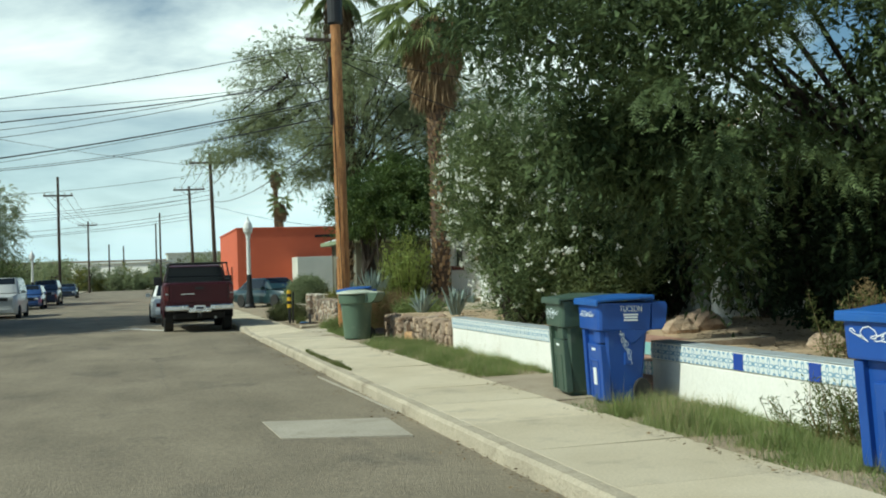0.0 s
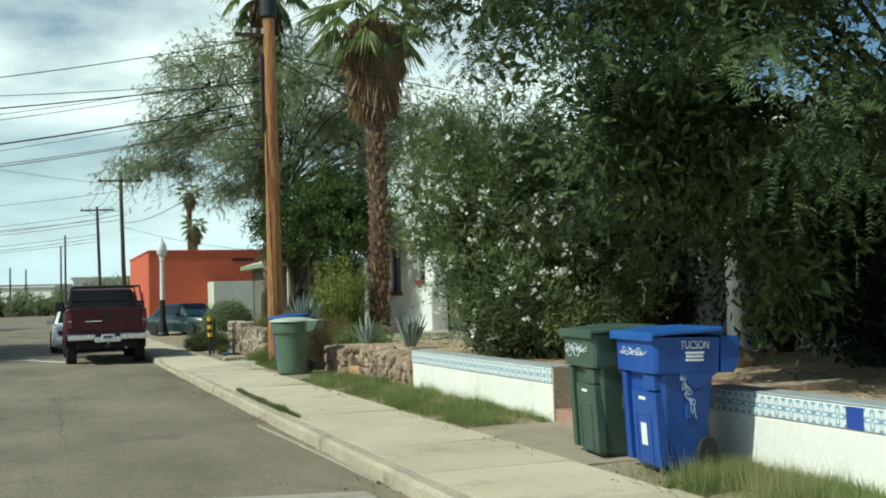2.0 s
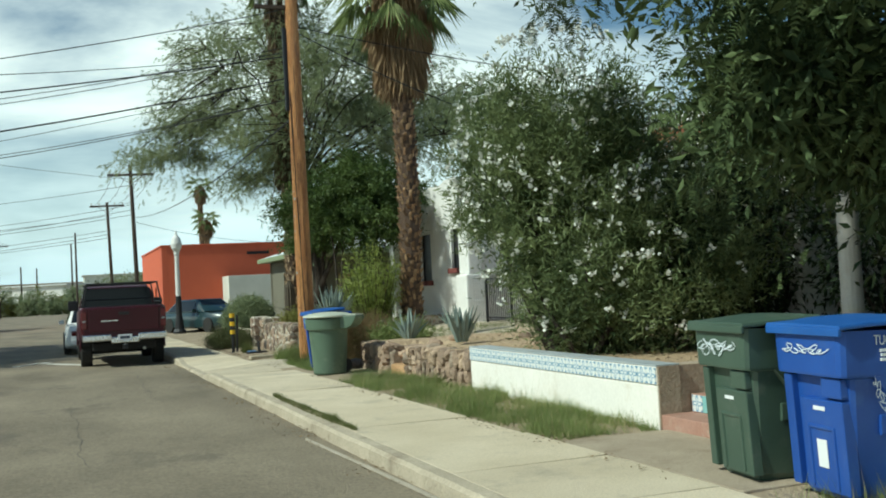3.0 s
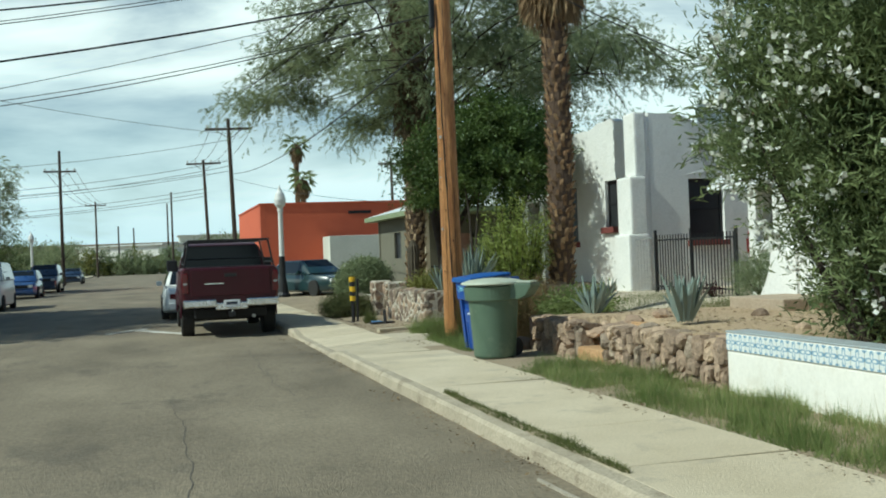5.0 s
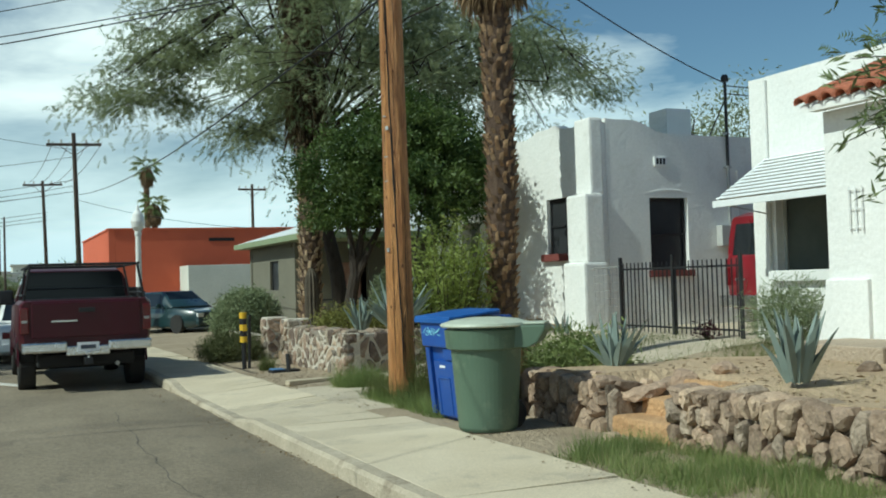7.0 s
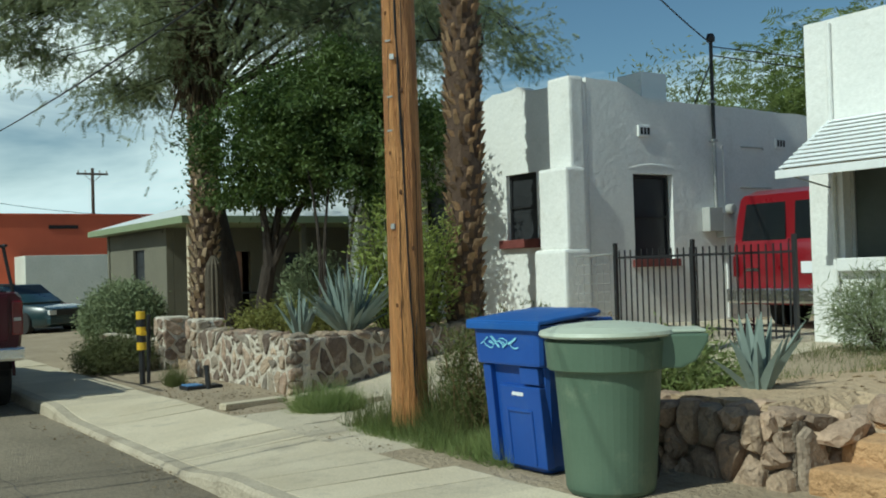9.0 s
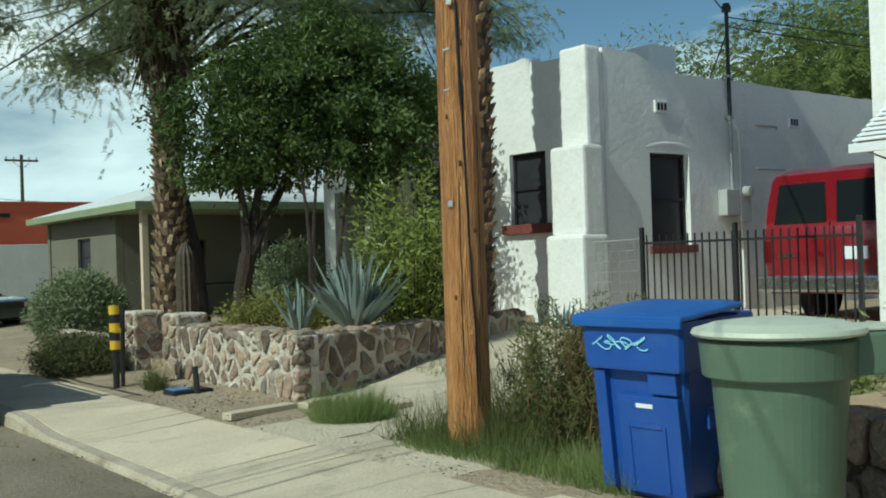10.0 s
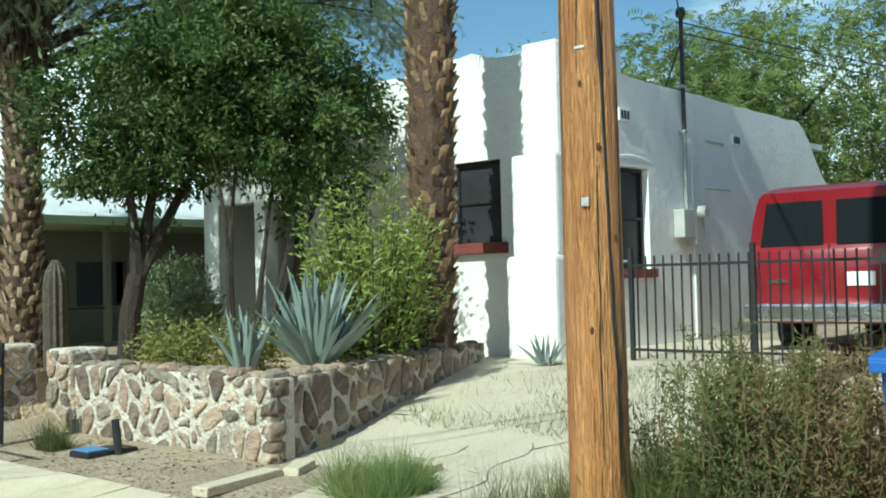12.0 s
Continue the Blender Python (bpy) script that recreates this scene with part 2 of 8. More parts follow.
BIN_GREEN = surf("bin_dark_green", (0.048, 0.082, 0.060), (0.066, 0.105, 0.076), 2, 50, 0.5, 0.0, stain=(0.10, 0.125, 0.10), stain_scale=3, grain_by=0.06)
BIN_BLUE = surf("bin_blue", (0.015, 0.065, 0.30), (0.022, 0.085, 0.36), 2, 50, 0.45, 0.0, stain=(0.04, 0.10, 0.33), stain_scale=3, grain_by=0.05)
BIN_SAGE = surf("bin_sage", (0.088, 0.138, 0.094), (0.108, 0.162, 0.112), 2, 50, 0.5, 0.0, stain=(0.17, 0.22, 0.15), stain_scale=3, grain_by=0.05)
LID_SAGE = surf("lid_sage", (0.46, 0.50, 0.40), (0.52, 0.56, 0.46), 2, 50, 0.5, 0.0, stain=(0.38, 0.38, 0.3), stain_scale=5, grain_by=0.05)
LID_BLUE = surf("lid_blue", (0.018, 0.088, 0.33), (0.026, 0.112, 0.39), 2, 50, 0.45, 0.0, stain=(0.05, 0.13, 0.33), stain_scale=4, grain_by=0.06)
GRAFFITI = plain("pale_scrawl", (0.66, 0.72, 0.76), 0.6)
CYAN_SCRAWL = plain("cyan_scrawl", (0.32, 0.70, 0.80), 0.6)
STICKER = plain("white_sticker", (0.78, 0.80, 0.82), 0.5)
RUBBER = surf("rubber", (0.018, 0.018, 0.018), (0.03, 0.028, 0.026), 8, 60, 0.85, 0.1)
CHROME = surf("chrome", (0.62, 0.62, 0.62), (0.75, 0.75, 0.75), 6, 60, 0.25, 0.02, metal=1.0, stain=(0.35, 0.33, 0.3), stain_scale=8, grain_by=0.05)
RIM = plain("rim_alloy", (0.30, 0.30, 0.31), 0.4, 0.8)
BLACK = surf("black_metal", (0.012, 0.012, 0.014), (0.022, 0.022, 0.024), 6, 50, 0.5, 0.05)
DARK = plain("dark_void", (0.012, 0.012, 0.013), 0.8)
GLASS = plain("dark_glass", (0.014, 0.017, 0.02), 0.06, spec=0.6)
TINTED = plain("tinted_glass", (0.006, 0.007, 0.009), 0.10, spec=0.22)
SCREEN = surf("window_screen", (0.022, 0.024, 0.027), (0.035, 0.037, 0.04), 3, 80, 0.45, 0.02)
# window screen copy lightened to look sunlit, light put into the colour
LIT_SCREEN = surf("sunlit_screen", (0.055, 0.065, 0.055), (0.085, 0.095, 0.08), 2, 80, 0.6, 0.02)
MAROON = surf("maroon_paint", (0.046, 0.002, 0.008), (0.055, 0.003, 0.010), 1.5, 40, 0.42, 0.0, coat=0.12, spec=0.35, stain=(0.05, 0.006, 0.011), stain_scale=2, grain_by=0.05)
RED_PAINT = surf("red_paint", (0.185, 0.006, 0.013), (0.215, 0.008, 0.016), 1.5, 40, 0.3, 0.0, coat=0.5, grain_by=0.05)
SILVER_PAINT = surf("silver_paint", (0.55, 0.55, 0.54), (0.6, 0.6, 0.59), 2, 40, 0.4, 0.0, coat=0.3, grain_by=0.05)
WHITE_PAINT = surf("white_paint", (0.76, 0.76, 0.74), (0.80, 0.80, 0.78), 2, 40, 0.4, 0.02, grain_by=0.05)
TEAL_PAINT = surf("teal_paint", (0.014, 0.036, 0.040), (0.018, 0.042, 0.046), 2, 40, 0.3, 0.0, coat=0.8, grain_by=0.05)
BLUE_PAINT = surf("blue_paint", (0.035, 0.085, 0.24), (0.045, 0.10, 0.27), 2, 40, 0.3, 0.0, coat=0.8, grain_by=0.05)
NAVY_PAINT = surf("navy_paint", (0.02, 0.035, 0.07), (0.028, 0.045, 0.085), 2, 40, 0.3, 0.0, coat=0.8, grain_by=0.05)
TAIL_RED = plain("tail_lens", (0.12, 0.004, 0.007), 0.25, coat=0.5)
LENS_WHITE = plain("clear_lens", (0.7, 0.7, 0.68), 0.2, coat=0.5)
YELLOW = surf("yellow_paint", (0.72, 0.44, 0.02), (0.78, 0.50, 0.03), 4, 50, 0.55, 0.03, stain=(0.6, 0.38, 0.05), stain_scale=8, grain_by=0.05)
GALV = surf("galvanised", (0.36, 0.36, 0.35), (0.46, 0.46, 0.45), 5, 50, 0.5, 0.05, metal=0.5)
GREY_BOX = surf("grey_box", (0.40, 0.40, 0.38), (0.48, 0.48, 0.46), 4, 50, 0.6, 0.03, grain_by=0.05)
LAMP_WHITE = plain("lamp_globe", (0.80, 0.80, 0.77), 0.4)
SILL_RED = surf("oxblood_brick", (0.16, 0.04, 0.035), (0.22, 0.06, 0.05), 6, 60, 0.85, 0.2)
AWNING_W = surf("awning_white", (0.74, 0.76, 0.76), (0.80, 0.81, 0.81), 3, 40, 0.5, 0.03, grain_by=0.05)
PLUM = leaf_mat("plum_leaf", (0.06, 0.02, 0.03), (0.12, 0.04, 0.05))
# leaf colour darkened to stand in for shade under the canopy
SHADE_LEAF = leaf_mat("shade_dark_leaf", (0.014, 0.026, 0.014), (0.052, 0.078, 0.036), 0.6, 0.15, 0.15)
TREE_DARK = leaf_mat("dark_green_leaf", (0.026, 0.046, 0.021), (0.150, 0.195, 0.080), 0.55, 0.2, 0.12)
MESQUITE = leaf_mat("grey_green_leaf", (0.17, 0.205, 0.105), (0.38, 0.415, 0.24), 0.6, 0.5, 0.12)
PRIVET = leaf_mat("glossy_green_leaf", (0.026, 0.055, 0.017), (0.145, 0.200, 0.052), 0.45, 0.35, 0.3)
TREE_MID = leaf_mat("mid_green_leaf", (0.115, 0.16, 0.045), (0.235, 0.28, 0.095), 0.7, 0.4, 0.1)
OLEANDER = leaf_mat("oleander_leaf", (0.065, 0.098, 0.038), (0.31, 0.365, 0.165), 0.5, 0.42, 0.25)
PETAL = leaf_mat("white_petal", (0.80, 0.80, 0.74), (0.86, 0.86, 0.80), 0.6, 0.3)
BRIGHT = leaf_mat("bright_green_leaf", (0.183, 0.244, 0.046), (0.390, 0.439, 0.122))
AGAVE = leaf_mat("agave_leaf", (0.17, 0.215, 0.19), (0.29, 0.345, 0.31), 0.6, 0.05)
GRASS = leaf_mat("grass_blade", (0.155, 0.215, 0.068), (0.34, 0.385, 0.16), 0.7, 0.45, 0.1)
DRY_GRASS = leaf_mat("dry_stalk", (0.34, 0.28, 0.15), (0.50, 0.43, 0.26), 0.8, 0.35, 0.1)
WEED = leaf_mat("weed_leaf", (0.10, 0.125, 0.042), (0.20, 0.215, 0.085), 0.7, 0.4, 0.1)
RUSTY = leaf_mat("rusty_weed", (0.19, 0.13, 0.065), (0.33, 0.245, 0.13), 0.8, 0.35, 0.1)
JUNIPER = leaf_mat("juniper_leaf", (0.07, 0.085, 0.034), (0.16, 0.17, 0.068), 0.7, 0.25)
THATCH = leaf_mat("dead_frond", (0.20, 0.125, 0.065), (0.37, 0.26, 0.15), 0.85, 0.15)
OLD_THATCH = leaf_mat("old_dead_frond", (0.09, 0.06, 0.036), (0.19, 0.135, 0.08), 0.85, 0.15)
FROND = leaf_mat("palm_frond", (0.15, 0.20, 0.07), (0.30, 0.345, 0.14), 0.6, 0.35)
SAGE_BUSH = leaf_mat("sage_leaf", (0.20, 0.245, 0.13), (0.33, 0.375, 0.215), 0.7, 0.35)
CREAM = leaf_mat("yellow_green_leaf", (0.16, 0.17, 0.045), (0.30, 0.29, 0.085), 0.7, 0.3)


def tile_mat():
    """Glazed tile: white ground, blue four-petal motif, by the tile's own place."""
    m = bpy.data.materials.new("patterned_tile")
    m.use_nodes = True
    nt = m.node_tree
    b = nt.nodes["Principled BSDF"]
    N, L = nt.nodes.new, nt.links.new
    co, sep = N("ShaderNodeTexCoord"), N("ShaderNodeSeparateXYZ")
    L(co.outputs["Object"], sep.inputs[0])

    def op(kind, a, bb=None):
        n = N("ShaderNodeMath")
        n.operation = kind
        for i, v in enumerate((a, bb)):
            if v is None:
                continue
            if hasattr(v, "is_output"):
                L(v, n.inputs[i])
            else:
                n.inputs[i].default_value = v
        return n.outputs[0]

    y, z = op("MULTIPLY", sep.outputs["Y"], 12.0), op("MULTIPLY", sep.outputs["Z"], 12.0)
    r = op("SQRT", op("ADD", op("MULTIPLY", y, y), op("MULTIPLY", z, z)))
    a = op("ARCTAN2", z, y)
    petal = op("ADD", 0.52, op("MULTIPLY", 0.34, op("COSINE", op("MULTIPLY", a, 4.0))))
    inside = op("LESS_THAN", op("ABSOLUTE", op("SUBTRACT", r, petal)), 0.17)
    dot = op("LESS_THAN", r, 0.13)
    cy, cz = op("SUBTRACT", op("ABSOLUTE", y), 1.0), op("SUBTRACT", op("ABSOLUTE", z), 1.0)
    corner = op("LESS_THAN", op("SQRT", op("ADD", op("MULTIPLY", cy, cy), op("MULTIPLY", cz, cz))), 0.36)
    fac = op("MAXIMUM", op("MAXIMUM", inside, dot), corner)
    mix = N("ShaderNodeMix")
    mix.data_type = "RGBA"
    L(fac, mix.inputs["Factor"])
    mix.inputs["A"].default_value, mix.inputs["B"].default_value = (0.72, 0.75, 0.74, 1), (0.26, 0.395, 0.53, 1)
    L(mix.outputs["Result"], b.inputs["Base Color"])
    b.inputs["Roughness"].default_value = 0.25
    return m


TILE = tile_mat()
TILE_TEAL = surf("teal_tile", (0.20, 0.42, 0.42), (0.27, 0.50, 0.49), 6, 60, 0.3, 0.02, vary=0.1, grain_by=0.05)
GREY_GLAZE = surf("grey_glazed_coping", (0.36, 0.40, 0.43), (0.46, 0.50, 0.52), 4, 50, 0.5, 0.05, stain=(0.42, 0.36, 0.28), stain_scale=3)
TILE_BLUE = plain("cobalt_tile", (0.03, 0.07, 0.34), 0.25)

# ---------------------------------------------------------------- mesh helpers
RNG = np.random.default_rng(7)


def mesh_of(bm, name, mat, smooth=False):
    me = bpy.data.meshes.new(name)
    bm.normal_update()
    bm.to_mesh(me)
    bm.free()
    me.materials.append(mat)
    if smooth:
        me.polygons.foreach_set("use_smooth", [True] * len(me.polygons))
    return me


def part(name, bm, mat, parent=None, label="", smooth=False):
    """Links a bmesh (or a mesh) as one object under a thing."""
    me = bm if isinstance(bm, bpy.types.Mesh) else mesh_of(bm, name, mat, smooth)
    ob = new(name, me)
    if parent is not None:
        ob.parent = parent
    if label:
        ob["label"] = label
    return ob


def thing(name, m, label, category, group="", kind=""):
    ob = new(name)
    ob.matrix_basis = m
    ob.empty_display_size = 0.2
    return tagged(ob, label, category, group, kind)


def box(bm, x0, x1, y0, y1, z0, z1, bevel=0.0, m=None):
    r = bmesh.ops.create_cube(bm, size=1.0)
    vs = r["verts"]
    bmesh.ops.transform(bm, matrix=Matrix.Translation(((x0 + x1) / 2, (y0 + y1) / 2, (z0 + z1) / 2)) @ Matrix.Diagonal((x1 - x0, y1 - y0, z1 - z0, 1)), verts=vs)
    if bevel:
        es = list({e for v in vs for e in v.link_edges})
        r = bmesh.ops.bevel(bm, geom=es, offset=bevel, segments=2, affect="EDGES", profile=0.6)
        vs = list({v for f in r["faces"] for v in f.verts} | {v for v in vs if v.is_valid})
    if m is not None:
        bmesh.ops.transform(bm, matrix=m, verts=vs)
    return vs


def boxed(x0, x1, y0, y1, z0, z1, bevel=0.0):
    bm = bmesh.new()
    box(bm, x0, x1, y0, y1, z0, z1, bevel)
    return bm


def tube(bm, pts, radii, n=8, cap=True):
    """A tapered round bar through the points."""
    pts = [Vector(p) for p in pts]
    rings = []
    for i, p in enumerate(pts):
        d = (pts[min(i + 1, len(pts) - 1)] - pts[max(i - 1, 0)]).normalized()
        a = d.orthogonal().normalized() if i == 0 else (rings_a - d * rings_a.dot(d)).normalized()
        rings_a = a
        b = d.cross(a)
        r = radii[i] if hasattr(radii, "__len__") else radii
        rings.append([bm.verts.new(p + r * (math.cos(2 * math.pi * k / n) * a + math.sin(2 * math.pi * k / n) * b)) for k in range(n)])
    for r0, r1 in zip(rings, rings[1:]):
        for k in range(n):
            bm.faces.new((r0[k], r0[(k + 1) % n], r1[(k + 1) % n], r1[k]))
    if cap:
        bm.faces.new(rings[0][::-1])
        bm.faces.new(rings[-1])


def tubed(pts, radii, n=8):
    bm = bmesh.new()
    tube(bm, pts, radii, n)
    return bm


def lathe(profile, n=20, squash=1.0):
    """A turned body: rows of (radius, height)."""
    bm = bmesh.new()
    rings = [[bm.verts.new((r * math.cos(2 * math.pi * k / n), squash * r * math.sin(2 * math.pi * k / n), z)) for k in range(n)] for r, z in profile]
    for r0, r1 in zip(rings, rings[1:]):
        for k in range(n):
            bm.faces.new((r0[k], r0[(k + 1) % n], r1[(k + 1) % n], r1[k]))
    bm.faces.new(rings[0][::-1])
    bm.faces.new(rings[-1])
    return bm


def prism(outline, x0, x1, bevel=0.0):
    """An outline of (y, z) drawn out along x."""
    bm = bmesh.new()
    a = [bm.verts.new((x0, y, z)) for y, z in outline]
    b = [bm.verts.new((x1, y, z)) for y, z in outline]
    n = len(a)
    for i in range(n):
        bm.faces.new((a[i], a[(i + 1) % n], b[(i + 1) % n], b[i]))
    bm.faces.new(a[::-1])
    bm.faces.new(b)
    bmesh.ops.recalc_face_normals(bm, faces=bm.faces)
    if bevel:
        bmesh.ops.bevel(bm, geom=[e for e in bm.edges], offset=bevel, segments=2, affect="EDGES", profile=0.6)
    return bm


def raw_mesh(name, verts, faces, mat):
    """A mesh from arrays; faces all of one size."""
    me = bpy.data.meshes.new(name)
    verts, faces = np.asarray(verts, np.float32), np.asarray(faces, np.int32)
    k = faces.shape[1]
    me.vertices.add(len(verts))
    me.vertices.foreach_set("co", verts.ravel())
    me.loops.add(faces.size)
    me.loops.foreach_set("vertex_index", faces.ravel())
    me.polygons.add(len(faces))
    me.polygons.foreach_set("loop_start", np.arange(0, faces.size, k, dtype=np.int32))
    me.polygons.foreach_set("loop_total", np.full(len(faces), k, np.int32))
    me.update(calc_edges=True)
    me.materials.append(mat)
    return me


def unit(v):
    return v / np.maximum(np.linalg.norm(v, axis=-1, keepdims=True), 1e-6)


def leaf_mesh(name, pos, way, length, width, mat, fold=0.25, up=None, slim=False):
    """Many small folded leaves: pos the stalk ends, way their directions."""
    n = len(pos)
    way = unit(way)
    ref = unit(RNG.normal(size=(n, 3))) if up is None else unit(up + RNG.normal(size=(n, 3)) * 0.35)
    side = unit(np.cross(way, ref))
    nor = np.cross(side, way)
    L = np.broadcast_to(np.asarray(length, float), (n,))[:, None]
    Wd = np.broadcast_to(np.asarray(width, float), (n,))[:, None]
    if slim:                                                        # a slim tapering leaflet
        v = np.stack([pos - side * Wd / 2, pos + side * Wd / 2, pos + way * L - nor * L * 0.08], 1).reshape(-1, 3)
        return raw_mesh(name, v, np.arange(3 * n).reshape(-1, 3), mat)
    mid = pos + way * L * 0.45
    v = np.stack([pos, mid + side * Wd / 2 + nor * Wd * fold, pos + way * L - nor * L * 0.06, mid - side * Wd / 2 + nor * Wd * fold], 1).reshape(-1, 3)
    b = np.arange(n)[:, None] * 4
    f = np.concatenate([b + [0, 1, 2], b + [0, 2, 3]], 1).reshape(-1, 3)
    return raw_mesh(name, v, f, mat)


def in_ellipsoids(blobs, n, shell=0.55):
    """n points in a set of ellipsoids (cx, cy, cz, rx, ry, rz), thicker towards the outside."""
    w = np.array([b[3] * b[4] * b[5] for b in blobs])
    pick = RNG.choice(len(blobs), n, p=w / w.sum())
    bl = np.array(blobs)[pick]
    d = unit(RNG.normal(size=(n, 3)))
    r = shell + (1 - shell) * RNG.random(n)[:, None] ** 0.6
    r = np.where(RNG.random(n)[:, None] < 0.25, RNG.random(n)[:, None] ** 0.5, r)
    return bl[:, :3] + d * r * bl[:, 3:], d

# ---------------------------------------------------------------- ground, road, walks
KERB = 2.72                                     # the kerb's face
SOUTH, NORTH = -30.0, 190.0


def step(v, a, b):
    t = min(1.0, max(0.0, (v - a) / (b - a)))
    return t * t * (3 - 2 * t)


def kerb_top(y):
    """Height of the kerb: lowered at the drive."""
    return 0.13 - 0.085 * step(y, 24.2, 25.2) * (1 - step(y, 28.6, 29.8))


def sheet(name, xs, ys, height, mat, label, category):
    """A ground sheet over a grid, its height a function of x and y."""
    verts = [(x, y, height(x, y)) for y in ys for x in xs]
    n = len(xs)
    faces = [(j * n + i, j * n + i + 1, (j + 1) * n + i + 1, (j + 1) * n + i) for j in range(len(ys) - 1) for i in range(n - 1)]
    ob = part(name, raw_mesh(name, verts, faces, mat), mat)
    return tagged(ob, label, category, kind="structure")


def rough(x, y, s, a):
    return a * noise.noise((x * s, y * s, 0.3))


def land(x, y):
    """The bare ground beside the road: verge, drive, open dirt; flat far off."""
    if x < -7.7 or y > 170 or x > 60 or y < -20:
        return -0.03 if -12 < x < 6 and y < 400 else 0.0
    if x < KERB + 0.1:
        return -0.03
    if x < 3.9 and y < 60:
        return 0.0
    z = 0.09 + 0.02 * step(x, 4.0, 4.6)
    if 22.6 < y < 29.2:                                             # the drive climbs to the fence
        z += 0.46 * step(x, 5.2, 10.2)
    elif y >= 29.2:
        z += 0.1 * step(x, 4.5, 9.0)
    return z + rough(x, y, 1.1, 0.025)


xs = [-3000, -600, -200, -90, -50, -30, -20, -12, -9, -7.75, -7.7, -3, 0, 2.7, 2.85, 3.6, 4.1] + [4.3 + 0.3 * i for i in range(24)] + [12, 14, 17, 22, 30, 45, 60, 61, 120, 300, 800, 3000]
ys = [-2000, -300, -80, -21, -19, -10, -4] + [-2 + 0.5 * i for i in range(100)] + [50, 55, 60, 70, 85, 100, 130, 169, 171, 220, 400, 900, 3000]
sheet("ground", xs, ys, land, DIRT, "bare sandy brown ground with scattered grit", "ground")
sheet("road", [-7.62 + 0.43 * i for i in range(24)] + [KERB + 0.03], [SOUTH + 1.5 * i for i in range(148)], lambda x, y: 0.012 + rough(x, y, 0.5, 0.008) - 0.02 * step(abs(x + 2.45), 4.2, 5.2), ASPHALT, "worn sun-bleached grey asphalt street", "road")


def road_patch(pts, label, mat=PATCH):
    bm = bmesh.new()
    top = [bm.verts.new((x, y, 0.022)) for x, y in pts]
    bm.faces.new(top)
    r = bmesh.ops.extrude_face_region(bm, geom=bm.faces[:])
    bmesh.ops.translate(bm, vec=(0, 0, -0.02), verts=[v for v in r["geom"] if isinstance(v, bmesh.types.BMVert)])
    bmesh.ops.recalc_face_normals(bm, faces=bm.faces)
    return tagged(part("road_patch", bm, mat), label, "road patch", kind="structure")


road_patch([(1.24, 9.75), (2.42, 9.35), (2.46, 10.6), (2.0, 10.72), (1.2, 10.95)], "pale concrete repair patch in the asphalt")
road_patch([(2.53, 15.4), (2.55, 15.42), (2.64, 13.0), (2.695, 11.0), (2.665, 10.98), (2.61, 13.0)], "thin pale cement edge along the gutter")
for a, b in (((-0.4, 34.2), (0.85, 31.7)), ((-0.9, 33.2), (-0.1, 34.4))):
    d = Vector((b[0] - a[0], b[1] - a[1])).normalized() * 0.09
    road_patch([(a[0] - d.y, a[1] + d.x), (b[0] - d.y, b[1] + d.x), (b[0] + d.y, b[1] - d.x), (a[0] + d.y, a[1] - d.x)], "worn white paint stroke on the asphalt", WORN_LINE)

def seam(pts, w):
    bm = bmesh.new()
    last = None
    for i, (x, y) in enumerate(pts):
        d = Vector((pts[min(i + 1, len(pts) - 1)][0] - pts[max(i - 1, 0)][0], pts[min(i + 1, len(pts) - 1)][1] - pts[max(i - 1, 0)][1])).normalized()
        ww = w * (0.6 + 0.8 * noise.noise((x * 3, y * 3, 1.0)) ** 2)
        zz = 0.0175 + rough(x, y, 0.5, 0.008)
        a, b = bm.verts.new((x - d.y * ww, y + d.x * ww, zz)), bm.verts.new((x + d.y * ww, y - d.x * ww, zz))
        if last:
            bm.faces.new((last[0], last[1], b, a))
        last = (a, b)
    bmesh.ops.recalc_face_normals(bm, faces=bm.faces)
    return tagged(part("tar_seam", bm, TAR), "dark hairline tar seam in the asphalt", "tar seam", kind="structure")


TAR = surf("tar", (0.115, 0.10, 0.085), (0.14, 0.125, 0.105), 3, 60, 0.9, 0.1)
for x0, ya, yb, slant in ((0.35, 15.0, 21.0, -0.01), (-2.6, 12, 40, 0.012), (1.5, 20.5, 27.0, 0.02)):
    seam([(x0 + slant * (y - ya) + 0.10 * noise.noise((y * 0.6, x0, 2.0)) + 0.05 * noise.noise((y * 3.1, x0, 4.0)), y) for y in np.arange(ya, yb, 0.15)], 0.006)

